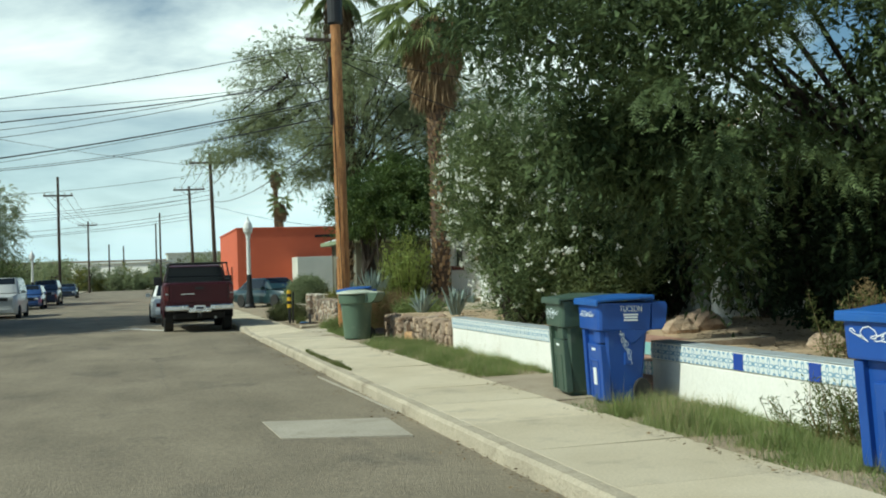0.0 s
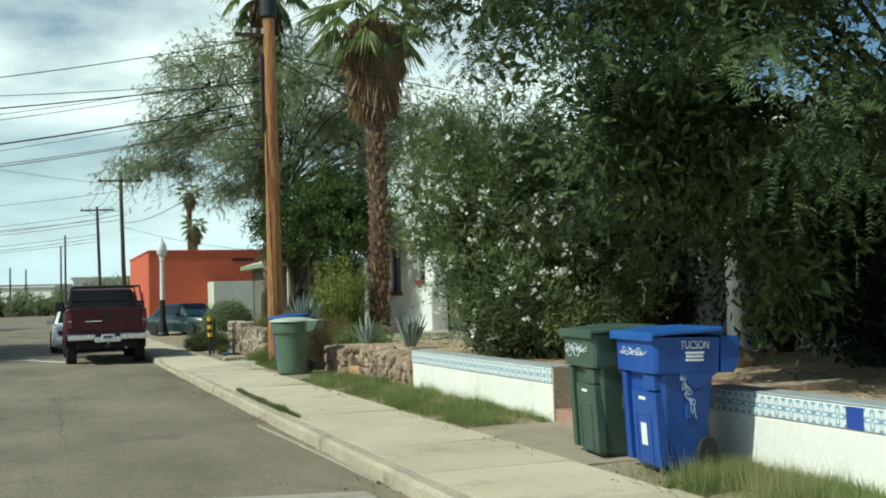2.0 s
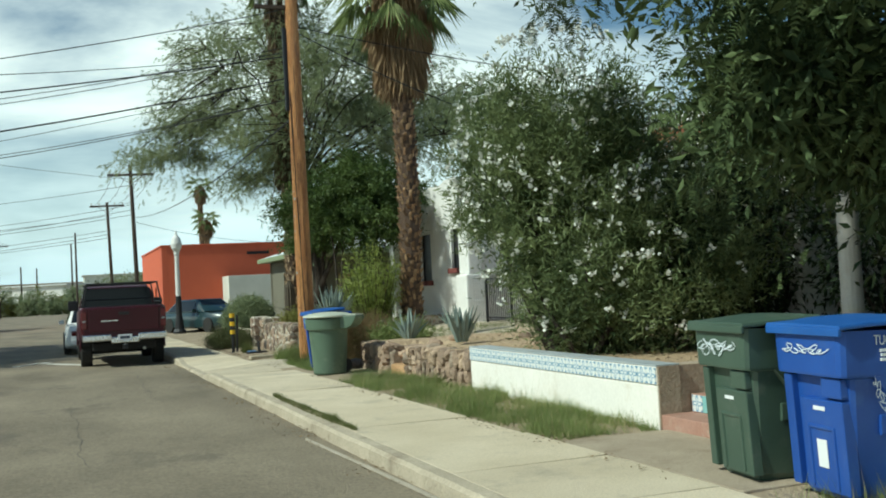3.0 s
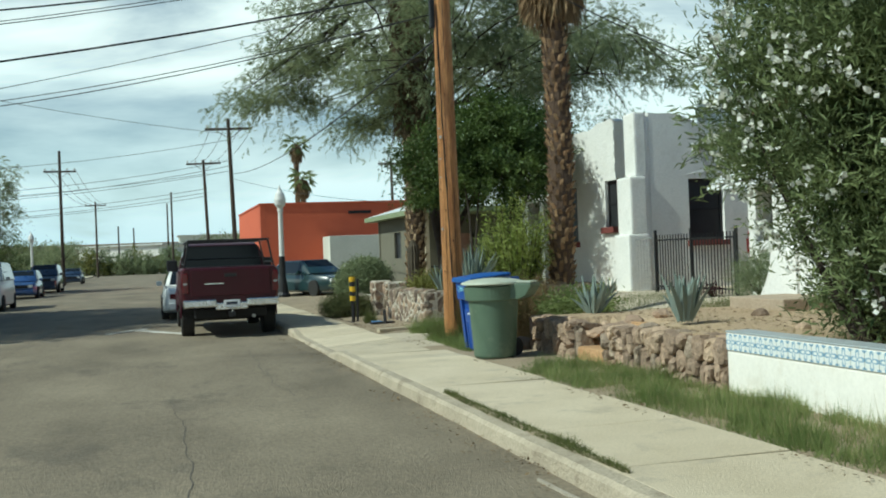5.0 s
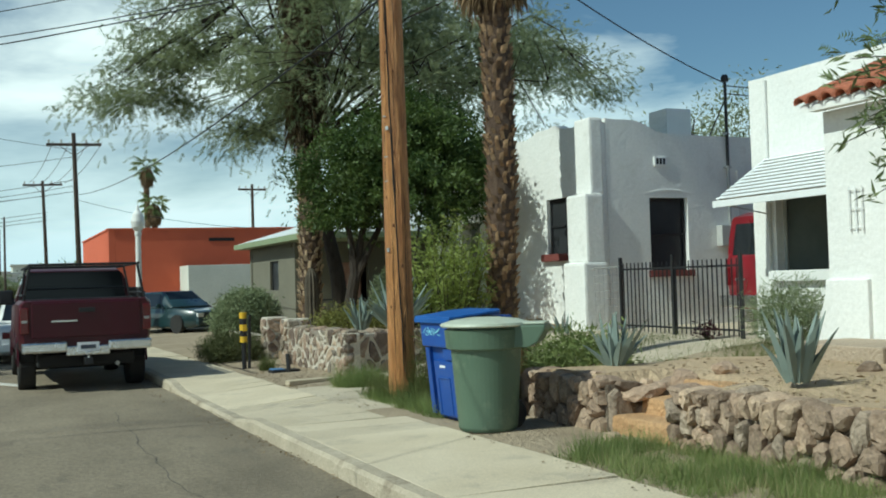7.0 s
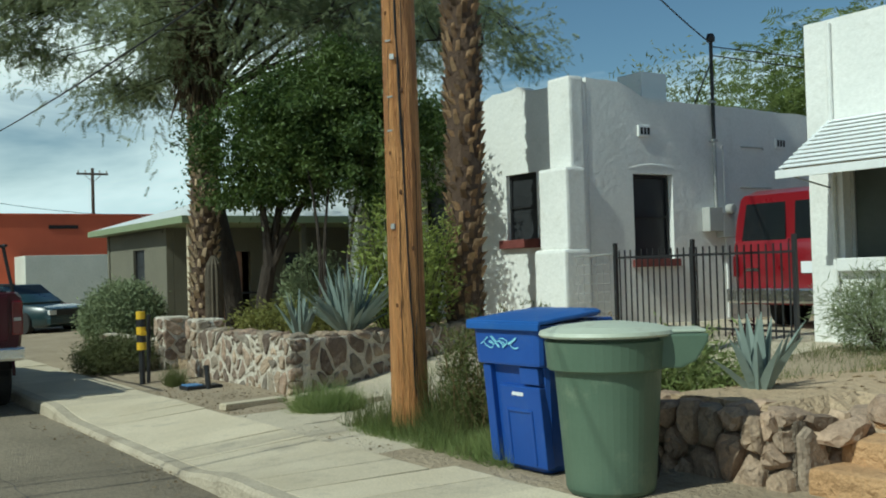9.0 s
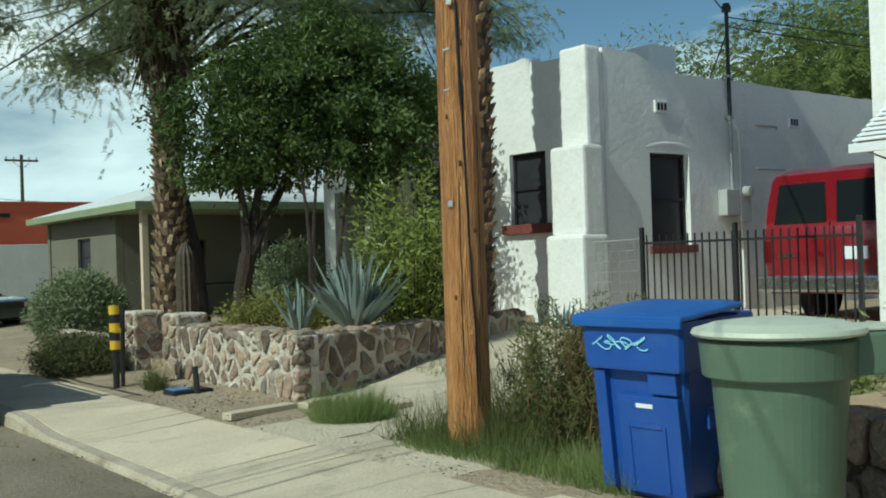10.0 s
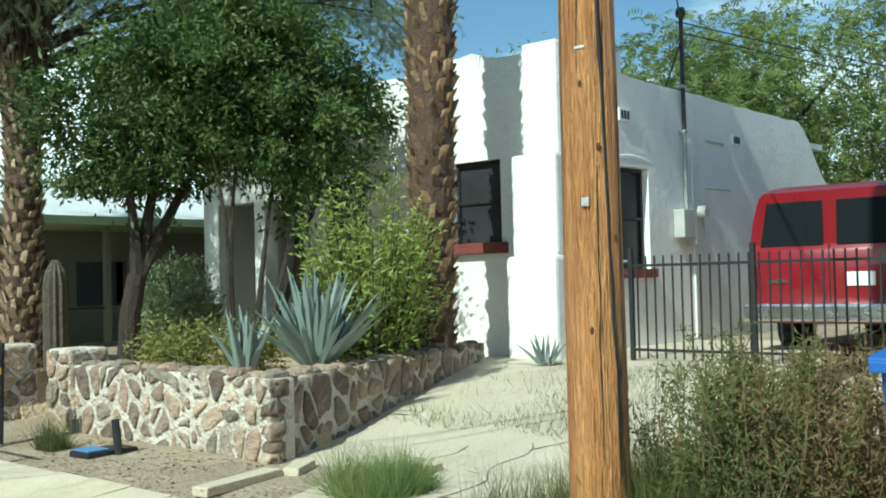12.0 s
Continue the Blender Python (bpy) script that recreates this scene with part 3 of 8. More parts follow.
# kerbs: rounded nose, top, back
for side in (0, 1):
    bm = bmesh.new()
    rows_k = []
    for y in [SOUTH + k for k in range(31)] + [0.1 * k for k in range(1, 360)] + [36.0 + k for k in range(int(NORTH) - 36)]:
        zt = kerb_top(y) if side == 0 else 0.13
        chip = max(0.0, noise.noise((y * 1.9, 8.0, side)) - 0.22) * 0.10    # worn and chipped edge
        wob = 0.012 * noise.noise((y * 0.7, 3.0 + side, 0)) + 0.008 * noise.noise((y * 3.1, 5.0, side))
        if side == 0:
            prof = [(KERB + wob, -0.06), (KERB + 0.015 + wob + 0.4 * chip, zt - 0.03 - chip), (KERB + 0.045 + wob + 0.5 * chip, zt - 0.5 * chip), (KERB + 0.155, zt + 0.004), (KERB + 0.155, -0.06)]
        else:
            prof = [(-7.62, -0.06), (-7.64, zt - 0.03), (-7.67, zt), (-7.78, zt), (-7.78, -0.06)]
        rows_k.append([bm.verts.new((x, y, z)) for x, z in prof])
    for r0, r1 in zip(rows_k, rows_k[1:]):
        for k in range(4):
            bm.faces.new((r0[k], r0[k + 1], r1[k + 1], r1[k]))
    bmesh.ops.recalc_face_normals(bm, faces=bm.faces)
    tagged(part("kerb", bm, KERB_STONE), "chipped pale concrete kerb along the street", "kerb", kind="structure")

pavement = thing("pavement", pose(0, 0, 0), "sunlit pale concrete pavement of cast slabs", "pavement", kind="structure")


def slab(x0, x1, y0, y1, zo, zi, parent, mat):
    """One cast slab; zo and zi its heights at the street and the yard side."""
    bm = bmesh.new()
    vs = box(bm, x0, x1, y0, y1, -0.04, 0.0, 0.006)
    for v in bm.verts:
        if v.co.z > -0.02:
            t = (v.co.x - x0) / (x1 - x0)
            v.co.z += zo(v.co.y) * (1 - t) + zi * t
    return part("slab", bm, mat, parent)


y = -12.0
while y < 60:
    ln = 0.5 if 22.4 < y < 30.9 else 1.5
    inner = 4.22 if y < 23.2 else 4.0
    if not (46.5 < y < 56.5):
        slab(KERB + 0.161, inner, y + 0.003, y + ln - 0.003, lambda v: kerb_top(v) + 0.004, 0.135 + 0.008 * math.sin(y * 2.7), pavement, CONCRETE)
    y += ln
tagged(part("pavement", boxed(-9.4, -7.79, SOUTH, NORTH, -0.1, 0.13), CONCRETE), "pale concrete pavement across the street", "pavement", kind="structure")

bm = bmesh.new()                                                    # earth in a grown-over joint behind the kerb
lens = []
for k in range(41):
    y_, w_ = 14.8 + 4.2 * k / 40, 0.055 * math.sin(math.pi * k / 40) ** 0.6 * (1 + 0.5 * noise.noise((k * 0.5, 2, 0))) + 0.004
    lens.append([bm.verts.new((KERB + 0.20 + a * w_, y_, 0.137 + h_)) for a, h_ in ((-1, -0.004), (0, 0.012), (1, -0.004))])
for r0, r1 in zip(lens, lens[1:]):
    for k in range(2):
        bm.faces.new((r0[k], r0[k + 1], r1[k + 1], r1[k]))
bmesh.ops.recalc_face_normals(bm, faces=bm.faces)
part("joint_earth", bm, DIRT, pavement, "earth in an overgrown joint")

# the yard behind the walls, raised; a dirt ramp goes up between the stones


def yard_z(x, y):
    z = 0.62 + rough(x, y, 0.9, 0.05) + 0.02 * step(x, 6, 10)
    return z


def raised(name, x0, x1, y0, y1, mat, label, notch=None):
    bm = bmesh.new()
    nx, ny = max(2, int((x1 - x0) / 0.3)), max(2, int((y1 - y0) / 0.3))
    g = [[None] * (nx + 1) for _ in range(ny + 1)]
    for j in range(ny + 1):
        for i in range(nx + 1):
            px, py = x0 + (x1 - x0) * i / nx, y0 + (y1 - y0) * j / ny
            g[j][i] = bm.verts.new((px, py, notch(px, py) if notch else yard_z(px, py)))
    for j in range(ny):
        for i in range(nx):
            bm.faces.new((g[j][i], g[j][i + 1], g[j + 1][i + 1], g[j + 1][i]))
    r = bmesh.ops.extrude_face_region(bm, geom=bm.faces[:])
    for v in r["geom"]:
        if isinstance(v, bmesh.types.BMVert):
            v.co.z = -0.1
    bmesh.ops.recalc_face_normals(bm, faces=bm.faces)
    return tagged(part(name, bm, mat), label, "ground", kind="structure")


def south_yard(x, y):
    z = yard_z(x, y)
    if 20.4 < y < 21.4:                                             # trodden ramp
        z = 0.14 + (z - 0.14) * step(x, 5.4, 6.6)
    if 10.2 < y < 13.0 and x < 7.0:
        z = min(z, 0.15 + 0.5 * step(x, 5.9, 7.0))
    if y > 22.3:
        z -= 0.12 * step(y, 22.3, 23.2)
    return z


raised("yard_ground", 5.46, 12.0, -6.0, 23.2, YARD, "raised bare orange-brown dirt yard", south_yard)
raised("yard_ground", 5.42, 12.6, 28.55, 34.5, YARD, "raised planted dirt yard behind a stone wall", lambda x, y: 0.66 + rough(x, y, 0.9, 0.05) - 0.5 * step(y, 33.0, 34.5) - (0.56 * (1 - step(x, 5.6, 6.8)) if 31.9 < y < 33.1 else 0) if y > 28.6 + 0.319 * (x - 5.22) else -0.08)
drive_edge = lambda x: 27.35 + 0.12 * noise.noise((x * 2, 1, 0)) + 1.15 * step(x, 4.9, 5.5) + 0.319 * max(0, x - 5.22)
sheet("driveway", [4.02 + 0.5 * i for i in range(20)], [23.9 + 0.2 * i for i in range(32)], lambda x, y: land(x, min(y, 29.1)) + 0.014 - 0.08 * (step(y - drive_edge(x), 0.0, 0.35) + 1 - step(y, 23.9, 24.6)), DRIVE, "pale gritty concrete drive rising to an iron fence", "driveway")

bm = bmesh.new()                                                    # cracks across the drive's worn slab
for (xa, ya), (xb, yb), sd in (((4.3, 26.2), (6.6, 26.9), 1), ((5.0, 26.5), (5.5, 25.5), 2), ((5.7, 26.7), (6.0, 27.9), 3), ((4.9, 27.3), (6.4, 27.4), 4), ((6.4, 26.8), (7.6, 26.2), 5)):
    last = None
    for k in range(19):
        t = k / 18
        x, y = xa + (xb - xa) * t + 0.12 * noise.noise((t * 5, sd, 0)), ya + (yb - ya) * t + 0.12 * noise.noise((t * 5, sd, 9))
        w = 0.012 * (0.4 + abs(noise.noise((t * 9, sd, 4)))) * (1 if abs(xb - xa) < abs(yb - ya) else 0), 0.012 * (0.4 + abs(noise.noise((t * 9, sd, 4)))) * (0 if abs(xb - xa) < abs(yb - ya) else 1)
        z = land(x, y) + 0.0185
        now = bm.verts.new((x - w[0], y - w[1], z)), bm.verts.new((x + w[0], y + w[1], z))
        if last:
            bm.faces.new((last[0], last[1], now[1], now[0]))
        last = now
bmesh.ops.recalc_face_normals(bm, faces=bm.faces)
tagged(part("crack", bm, TAR), "dark cracks across a worn concrete drive", "crack", kind="structure")

# ---------------------------------------------------------------- tiled white yard wall
WX = 5.35


def wall_run(y0, y1, label):
    w = thing("yard_wall", pose(0, 0, 0), label, "yard wall", kind="structure")
    part("wall_body", boxed(WX, WX + 0.24, y0, y1, -0.1, 0.52, 0.012), WHITE_WALL, w)
    part("tile_bed", boxed(WX - 0.004, WX + 0.24, y0, y1, 0.52, 0.70, 0.01), WHITE_WALL, w)
    part("coping", boxed(WX - 0.012, WX + 0.25, y0 - 0.01, y1 + 0.01, 0.70, 0.715, 0.006), GREY_GLAZE, w, "thin grey coping")
    return w


tile_plain = mesh_of(boxed(-0.006, 0.006, -0.078, 0.078, -0.078, 0.078, 0.004), "tile", TILE)
tile_teal = mesh_of(boxed(-0.006, 0.006, -0.078, 0.078, -0.078, 0.078, 0.004), "tile", TILE_TEAL)
tile_cobalt = mesh_of(boxed(-0.007, 0.007, -0.078, 0.078, -0.078, 0.078, 0.004), "tile", TILE_BLUE)


def tiles(w, y0, y1, blue_at):
    k = int((y1 - y0) / 0.162)
    pitch = (y1 - y0) / k
    for i in range(k):
        yc = y0 + pitch * (i + 0.5)
        t = part("tile", tile_cobalt if any(abs(yc - b) < pitch / 2 for b in blue_at) else tile_plain, None, w)
        t.location = (WX - 0.006, yc, 0.61)


wall_a = wall_run(-4.0, 10.15, "white plastered garden wall with a band of blue patterned tiles")
wall_b = wall_run(13.0, 17.62, "white plastered garden wall with a patterned tile band beside stones")
part("end_pier", boxed(WX + 0.245, WX + 1.4, 13.004, 13.24, -0.1, 0.70, 0.01), BROWN_WALL, wall_b, "bare tan return wall")
part("end_pier", boxed(WX + 0.245, WX + 1.4, 9.91, 10.146, -0.1, 0.70, 0.01), BROWN_WALL, wall_a, "bare tan return wall")
tiles(wall_a, -4.0, 10.15, [8.43 - 1.07 * k for k in range(12)])
tiles(wall_b, 13.0, 17.62, [])
part("end_face", boxed(WX + 0.006, WX + 0.248, 12.982, 12.998, -0.1, 0.699, 0.004), BROWN_WALL, wall_b, "bare tan wall end")
steps_t = thing("entry_steps", pose(0, 0, 0), "red painted concrete steps with tiled risers", "steps", kind="structure")
for i in range(3):
    part("tread", boxed(WX + 0.02 + 0.34 * i, WX + 1.3, 10.16, 12.99, 0.02, 0.25 + 0.17 * i, 0.012), RED_STEP, steps_t)
part("landing", boxed(4.26, WX + 0.02, 10.3, 12.9, 0.0, 0.125, 0.01), LANDING, steps_t, "stained concrete landing slab")
for i in range(2):
    for j in range(17):
        t = part("tile", tile_plain if j % 3 == 1 else tile_teal, None, steps_t)
        t.location = (WX + 0.355 + 0.34 * i, 10.26 + 0.164 * j, 0.335 + 0.17 * i)

# ---------------------------------------------------------------- stone walls


def cell_polys(width, height, size, seed, relax=1, tall=1.0):
    """Stone outlines on a face: cells round jittered seeds, clipped to the face."""
    rng = np.random.default_rng(seed)
    width = width * tall
    n = max(3, int(width * height / (size * size * tall)))
    pts = np.c_[rng.random(n) * width, rng.random(n) * height]
    for it in range(relax + 1):
        polys = []
        for i in range(n):
            poly = [(0, 0), (width, 0), (width, height), (0, height)]
            order = np.argsort(((pts - pts[i]) ** 2).sum(1))[1:14]
            for j in order:
                mid, nor = (pts[i] + pts[j]) / 2, pts[j] - pts[i]
                out = []
                for a, b in zip(poly, poly[1:] + poly[:1]):
                    da, db = np.dot(np.subtract(a, mid), nor), np.dot(np.subtract(b, mid), nor)
                    if da <= 0:
                        out.append(a)
                    if da * db < 0:
                        s = da / (da - db)
                        out.append((a[0] + s * (b[0] - a[0]), a[1] + s * (b[1] - a[1])))
                poly = out
                if len(poly) < 3:
                    break
            polys.append(poly)
        if it < relax:
            pts = np.array([np.mean(p, 0) if len(p) >= 3 else pts[i] for i, p in enumerate(polys)])
    return [[(a / tall, b) for a, b in p] for p in polys if len(p) >= 3]


def stone_mesh(poly, joint, proud, rng, mat, smooth=False):
    """One rounded stone from its outline, standing proud of the face (towards -y)."""
    poly = np.array(poly)
    c = poly.mean(0)
    fine = []
    for a, b in zip(poly, np.roll(poly, -1, 0)):
        if np.linalg.norm(b - a) < 0.02:
            continue
        fine += [a * 0.8 + b * 0.2, a * 0.25 + b * 0.75] if np.linalg.norm(b - a) > 0.06 else [(a + b) / 2]
    fine = np.array(fine)
    if len(fine) < 3:
        return None, c
    r = np.linalg.norm(fine - c, axis=1, keepdims=True)
    fine = c + (fine - c) * np.maximum(0.3, 1 - joint * (0.6 + 0.9 * rng.random()) / r) * (1 + rng.normal(size=(len(fine), 1)) * 0.07)
    bm = bmesh.new()
    rings = []
    for s, d in ((1.0, 0.04), (0.97, -proud * 0.6), (0.86, -proud * (0.9 + 0.2 * rng.random())), (0.5, -proud * (1.0 + 0.25 * rng.random()))):
        rings.append([bm.verts.new(((p[0] - c[0]) * s + rng.normal() * 0.005, d + rng.normal() * proud * 0.10, (p[1] - c[1]) * s + rng.normal() * 0.005)) for p in fine])
    k = len(fine)
    for r0, r1 in zip(rings, rings[1:]):
        for i in range(k):
            bm.faces.new((r0[i], r0[(i + 1) % k], r1[(i + 1) % k], r1[i]))
    bm.faces.new(rings[-1])
    bmesh.ops.recalc_face_normals(bm, faces=bm.faces)
    return mesh_of(bm, "stone", mat, smooth), c


def stone_face(parent, m, width, height, size, joint, proud, mat, seed, relax=1, tall=1.0, smooth=False):
    """Stones over a face: m takes (along, out of the wall = -y, up) to the world."""
    rng = np.random.default_rng(seed)
    for poly in cell_polys(width, height, size, seed, relax, tall):
        me, c = stone_mesh(poly, joint, proud * (0.7 + 0.6 * rng.random()), rng, mat, smooth)
        if me is None:
            continue
        s = part("stone", me, mat, parent)
        s.matrix_basis = m @ Matrix.Translation((c[0], 0, c[1]))


def face_to_street(x, y_start, z):
    """Frame of a wall face seen from the street: along -y, outwards -x."""
    return Matrix(((0, 1, 0, x), (-1, 0, 0, y_start), (0, 0, 1, z), (0, 0, 0, 1)))


def face_south(x_start, y, z, turn=0.0):
    """Frame of a wall face that looks towards -y, drawn out along +x."""
    return pose(x_start, y, z, 0, 0, turn)


def top_stones(parent, pts, z, size, mat, seed, depth=0.22):
    """Cap stones along a wall's top."""
    rng = np.random.default_rng(seed)
    a = Vector(pts[0])
    b = Vector(pts[1])
    ln, d = (b - a).length, (b - a).normalized()
    s = 0.0
    while s < ln - 0.06:
        w = min(size * (0.7 + 0.7 * rng.random()), ln - s)
        bm = bmesh.new()
        bmesh.ops.create_icosphere(bm, subdivisions=2, radius=0.5)
        for v in bm.verts:
            q = 0.5 / max(abs(v.co.x), abs(v.co.y), abs(v.co.z))
            v.co = v.co.lerp(v.co * q, 0.8)
            v.co += v.co * 0.16 * noise.noise(v.co * 2.6 + Vector((seed, s * 7, 0)))
        bmesh.ops.transform(bm, matrix=Matrix.Diagonal((w * 0.98, depth * (0.9 + 0.2 * rng.random()), 0.11 + 0.07 * rng.random(), 1)), verts=bm.verts)
        o = part("stone", mesh_of(bm, "stone", mat, False), mat, parent)
        p = a + d * (s + w / 2)
        o.matrix_basis = pose(p.x, p.y, z + 0.01 * rng.normal(), rng.normal() * 4, rng.normal() * 4, math.degrees(math.atan2(d.y, d.x)) + rng.normal() * 6)
        s += w


# brown stones beside the tiled wall
lava_wall = thing("stone_wall", pose(0, 0, 0), "low dry-looking wall of rough brown lava stones", "stone wall", kind="structure")
part("wall_core", boxed(WX + 0.06, WX + 0.30, 17.63, 20.45, -0.1, 0.56, 0.02), LAVA_GAP, lava_wall)
part("wall_core", boxed(WX + 0.06, WX + 0.30, 21.45, 22.95, -0.1, 0.54, 0.02), LAVA_GAP, lava_wall)

# pale mortared field-stone wall of the north yard
field_wall = thing("stone_wall", pose(0, 0, 0), "low wall of brown field stones in thick white mortar", "stone wall", kind="structure")
CX, CY = 5.22, 28.42                                                # its street corner
EX, EY = 9.7, 29.85                                                 # its far end beside the drive
SIDE_TURN = math.degrees(math.atan2(EY - CY, EX - CX))
SIDE_LEN = math.hypot(EX - CX, EY - CY)
bm = bmesh.new()
box(bm, 0.0, 0.26, 0.04, 3.3, -0.3, 0.78, 0.03)
part("wall_core", bm, MORTAR, field_wall).matrix_basis = pose(CX + 0.03, CY + 0.03, 0)
bm = bmesh.new()
box(bm, 0.22, SIDE_LEN, 0.035, 0.28, -0.3, 0.76, 0.03)
part("wall_core", bm, MORTAR, field_wall).matrix_basis = pose(CX, CY, 0, 0, 0, SIDE_TURN)
for yy in (31.55, 33.05):
    part("pillar", boxed(CX - 0.02, CX + 0.42, yy, yy + 0.44, 0.0, 0.94, 0.04), MORTAR, field_wall, "square stone gate pillar")
part("wall_core", boxed(CX + 0.1, CX + 0.3, 34.2, 37.5, 0.0, 0.55, 0.03), MORTAR, field_wall)

# ---------------------------------------------------------------- houses


def window_unit(parent, y0, y1, z0, z1, x, deep=0.10, frame_mat=BLACK, pane=SCREEN, rail=True):
    """A dark screened window in a wall that faces the street; the opening goes deep into the wall."""
    w = part("window", boxed(x + deep, x + deep + 0.03, y0, y1, z0, z1), pane, parent, "dark screened window")
    part("window_frame", boxed(x + deep - 0.03, x + deep + 0.0, y0, y0 + 0.05, z0, z1, 0.004), frame_mat, w)
    part("window_frame", boxed(x + deep - 0.03, x + deep + 0.0, y1 - 0.05, y1, z0, z1, 0.004), frame_mat, w)
    part("window_frame", boxed(x + deep - 0.03, x + deep + 0.0, y0 + 0.05, y1 - 0.05, z1 - 0.05, z1, 0.004), frame_mat, w)
    if rail:
        part("window_frame", boxed(x + deep - 0.03, x + deep + 0.0, y0 + 0.05, y1 - 0.05, (z0 + z1) / 2 - 0.02, (z0 + z1) / 2 + 0.02, 0.004), frame_mat, w)
    return w


def cut_wall(bm, a0, a1, z0, z1, holes, thick, top=None):
    """A wall in the plane (along, up), thickness towards +depth, with real openings; top: height by the place along it."""
    cuts_a = sorted({a0, a1, *[h for o in holes for h in o[:2]], *np.linspace(a0, a1, max(2, int((a1 - a0) / 0.22)))})
    cuts_z = sorted({z0, z1, *[h for o in holes for h in o[2:]]})
    for i in range(len(cuts_a) - 1):
        for j in range(len(cuts_z) - 1):
            ca, cz = (cuts_a[i] + cuts_a[i + 1]) / 2, (cuts_z[j] + cuts_z[j + 1]) / 2
            if any(o[0] < ca < o[1] and o[2] < cz < o[3] for o in holes):
                continue
            last = j == len(cuts_z) - 2
            za = top(cuts_a[i]) if top and last else cuts_z[j + 1]
            zb = top(cuts_a[i + 1]) if top and last else cuts_z[j + 1]
            v = [bm.verts.new((a, d, z)) for d in (0, thick) for a, z in ((cuts_a[i], cuts_z[j]), (cuts_a[i + 1], cuts_z[j]), (cuts_a[i + 1], zb), (cuts_a[i], za))]
            for f in ((0, 1, 2, 3), (5, 4, 7, 6), (4, 0, 3, 7), (1, 5, 6, 2), (3, 2, 6, 7), (4, 5, 1, 0)):
                bm.faces.new([v[k] for k in f])
    bmesh.ops.remove_doubles(bm, verts=bm.verts, dist=0.0005)
    # faces shared by two cells lie inside the wall: drop them
    seen = {}
    for f in bm.faces:
        seen.setdefault(tuple(sorted(v.index for v in f.verts)), []).append(f)
    bm.verts.index_update()
    seen = {}
    for f in bm.faces:
        seen.setdefault(tuple(sorted(v.index for v in f.verts)), []).append(f)
    bmesh.ops.delete(bm, geom=[f for fs in seen.values() if len(fs) > 1 for f in fs], context="FACES")
    bmesh.ops.recalc_face_normals(bm, faces=bm.faces)
    return bm


def to_street(x, y):
    """Places a wall drawn along +x / up so that it runs along +y and its outer side looks at the street (-x)."""
    return Matrix(((0, 1, 0, x), (1, 0, 0, y), (0, 0, 1, 0), (0, 0, 0, 1)))


# the white stucco house with the stepped corner
H1X, H1Y = 10.3, 29.1
house = thing("house", pose(0, 0, 0), "white stucco house with a flat scalloped parapet", "house")
front_top = lambda a: 4.36 + 0.10 * step(a, 1.0, 1.3) * (1 - step(a, 2.1, 2.4)) + 0.045 * noise.noise((a * 2.6, 0, 0)) + 0.03 * noise.noise((a * 7, 3, 0))
side_top = lambda a: 4.14 + 0.24 * (1 - step(a, 0.9, 1.55)) + 0.04 * (1 - step(a, 2.0, 6.5)) - 1.05 * step(a, 7.2, 8.6) + 0.025 * noise.noise((a * 2.6, 5, 0)) + 0.012 * noise.noise((a * 7, 5, 0))
bm = cut_wall(bmesh.new(), 0.0, 7.3, 0.3, 4.3, [(0.95, 1.75, 2.0, 3.07), (3.4, 4.3, 1.7, 3.05), (4.75, 5.7, 0.6, 2.85), (5.95, 6.9, 0.6, 2.85)], 0.25, front_top)
part("wall", bm, STUCCO, house).matrix_basis = to_street(H1X, H1Y)
bm = cut_wall(bmesh.new(), 0.26, 9.3, 0.3, 4.1, [(1.18, 2.05, 1.62, 2.98)], 0.25, side_top)
part("wall", bm, STUCCO, house).matrix_basis = pose(H1X, H1Y, 0)
bm = boxed(H1X + 0.26, H1X + 9.0, H1Y + 0.26, H1Y + 7.0, 3.80, 3.9)
part("roof", bm, PALE_ROOF, house)
part("wall", boxed(H1X + 9.02, H1X + 9.27, H1Y + 0.26, H1Y + 7.3, 0.3, 3.05), STUCCO, house)
part("wall", boxed(H1X + 0.26, H1X + 9.0, H1Y + 7.05, H1Y + 7.3, 0.3, 4.1), STUCCO, house)
# recess walls use dark sage instead of white, painting the porch's shade
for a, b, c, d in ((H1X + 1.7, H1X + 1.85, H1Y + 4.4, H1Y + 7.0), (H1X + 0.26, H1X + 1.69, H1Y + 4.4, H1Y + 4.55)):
    part("porch_wall", boxed(a, b, c, d, 0.3, 3.7), SAGE, house, "recessed porch wall in a dark colour standing for shade")
part("porch_floor", boxed(H1X - 0.3, H1X + 1.69, H1Y + 4.56, H1Y + 7.0, 0.3, 0.6, 0.01), CONCRETE, house)
part("door", boxed(H1X + 1.64, H1X + 1.69, H1Y + 5.2, H1Y + 6.1, 0.6, 2.65, 0.01), WHITE_PAINT, house, "white front door in a shaded porch")
# stepped corner buttress
for x0_, x1_, y0_, y1_, z0_, z1_ in ((-0.36, 0.16, -0.12, 0.62, 0.3, 1.80), (-0.27, 0.14, -0.09, 0.58, 1.79, 3.04), (-0.10, 0.20, -0.02, 0.50, 3.03, 4.44)):
    part("buttress", boxed(H1X + x0_, H1X + x1_, H1Y + y0_, H1Y + y1_, z0_, z1_, 0.05), STUCCO, house, "stepped corner buttress")
window_unit(house, H1Y + 0.95, H1Y + 1.75, 2.0, 3.07, H1X)
window_unit(house, H1Y + 3.4, H1Y + 4.3, 1.7, 3.05, H1X)
part("window_sill", boxed(H1X - 0.10, H1X + 0.12, H1Y + 0.85, H1Y + 1.87, 1.86, 2.0, 0.012), SILL_RED, house, "oxblood red sill")
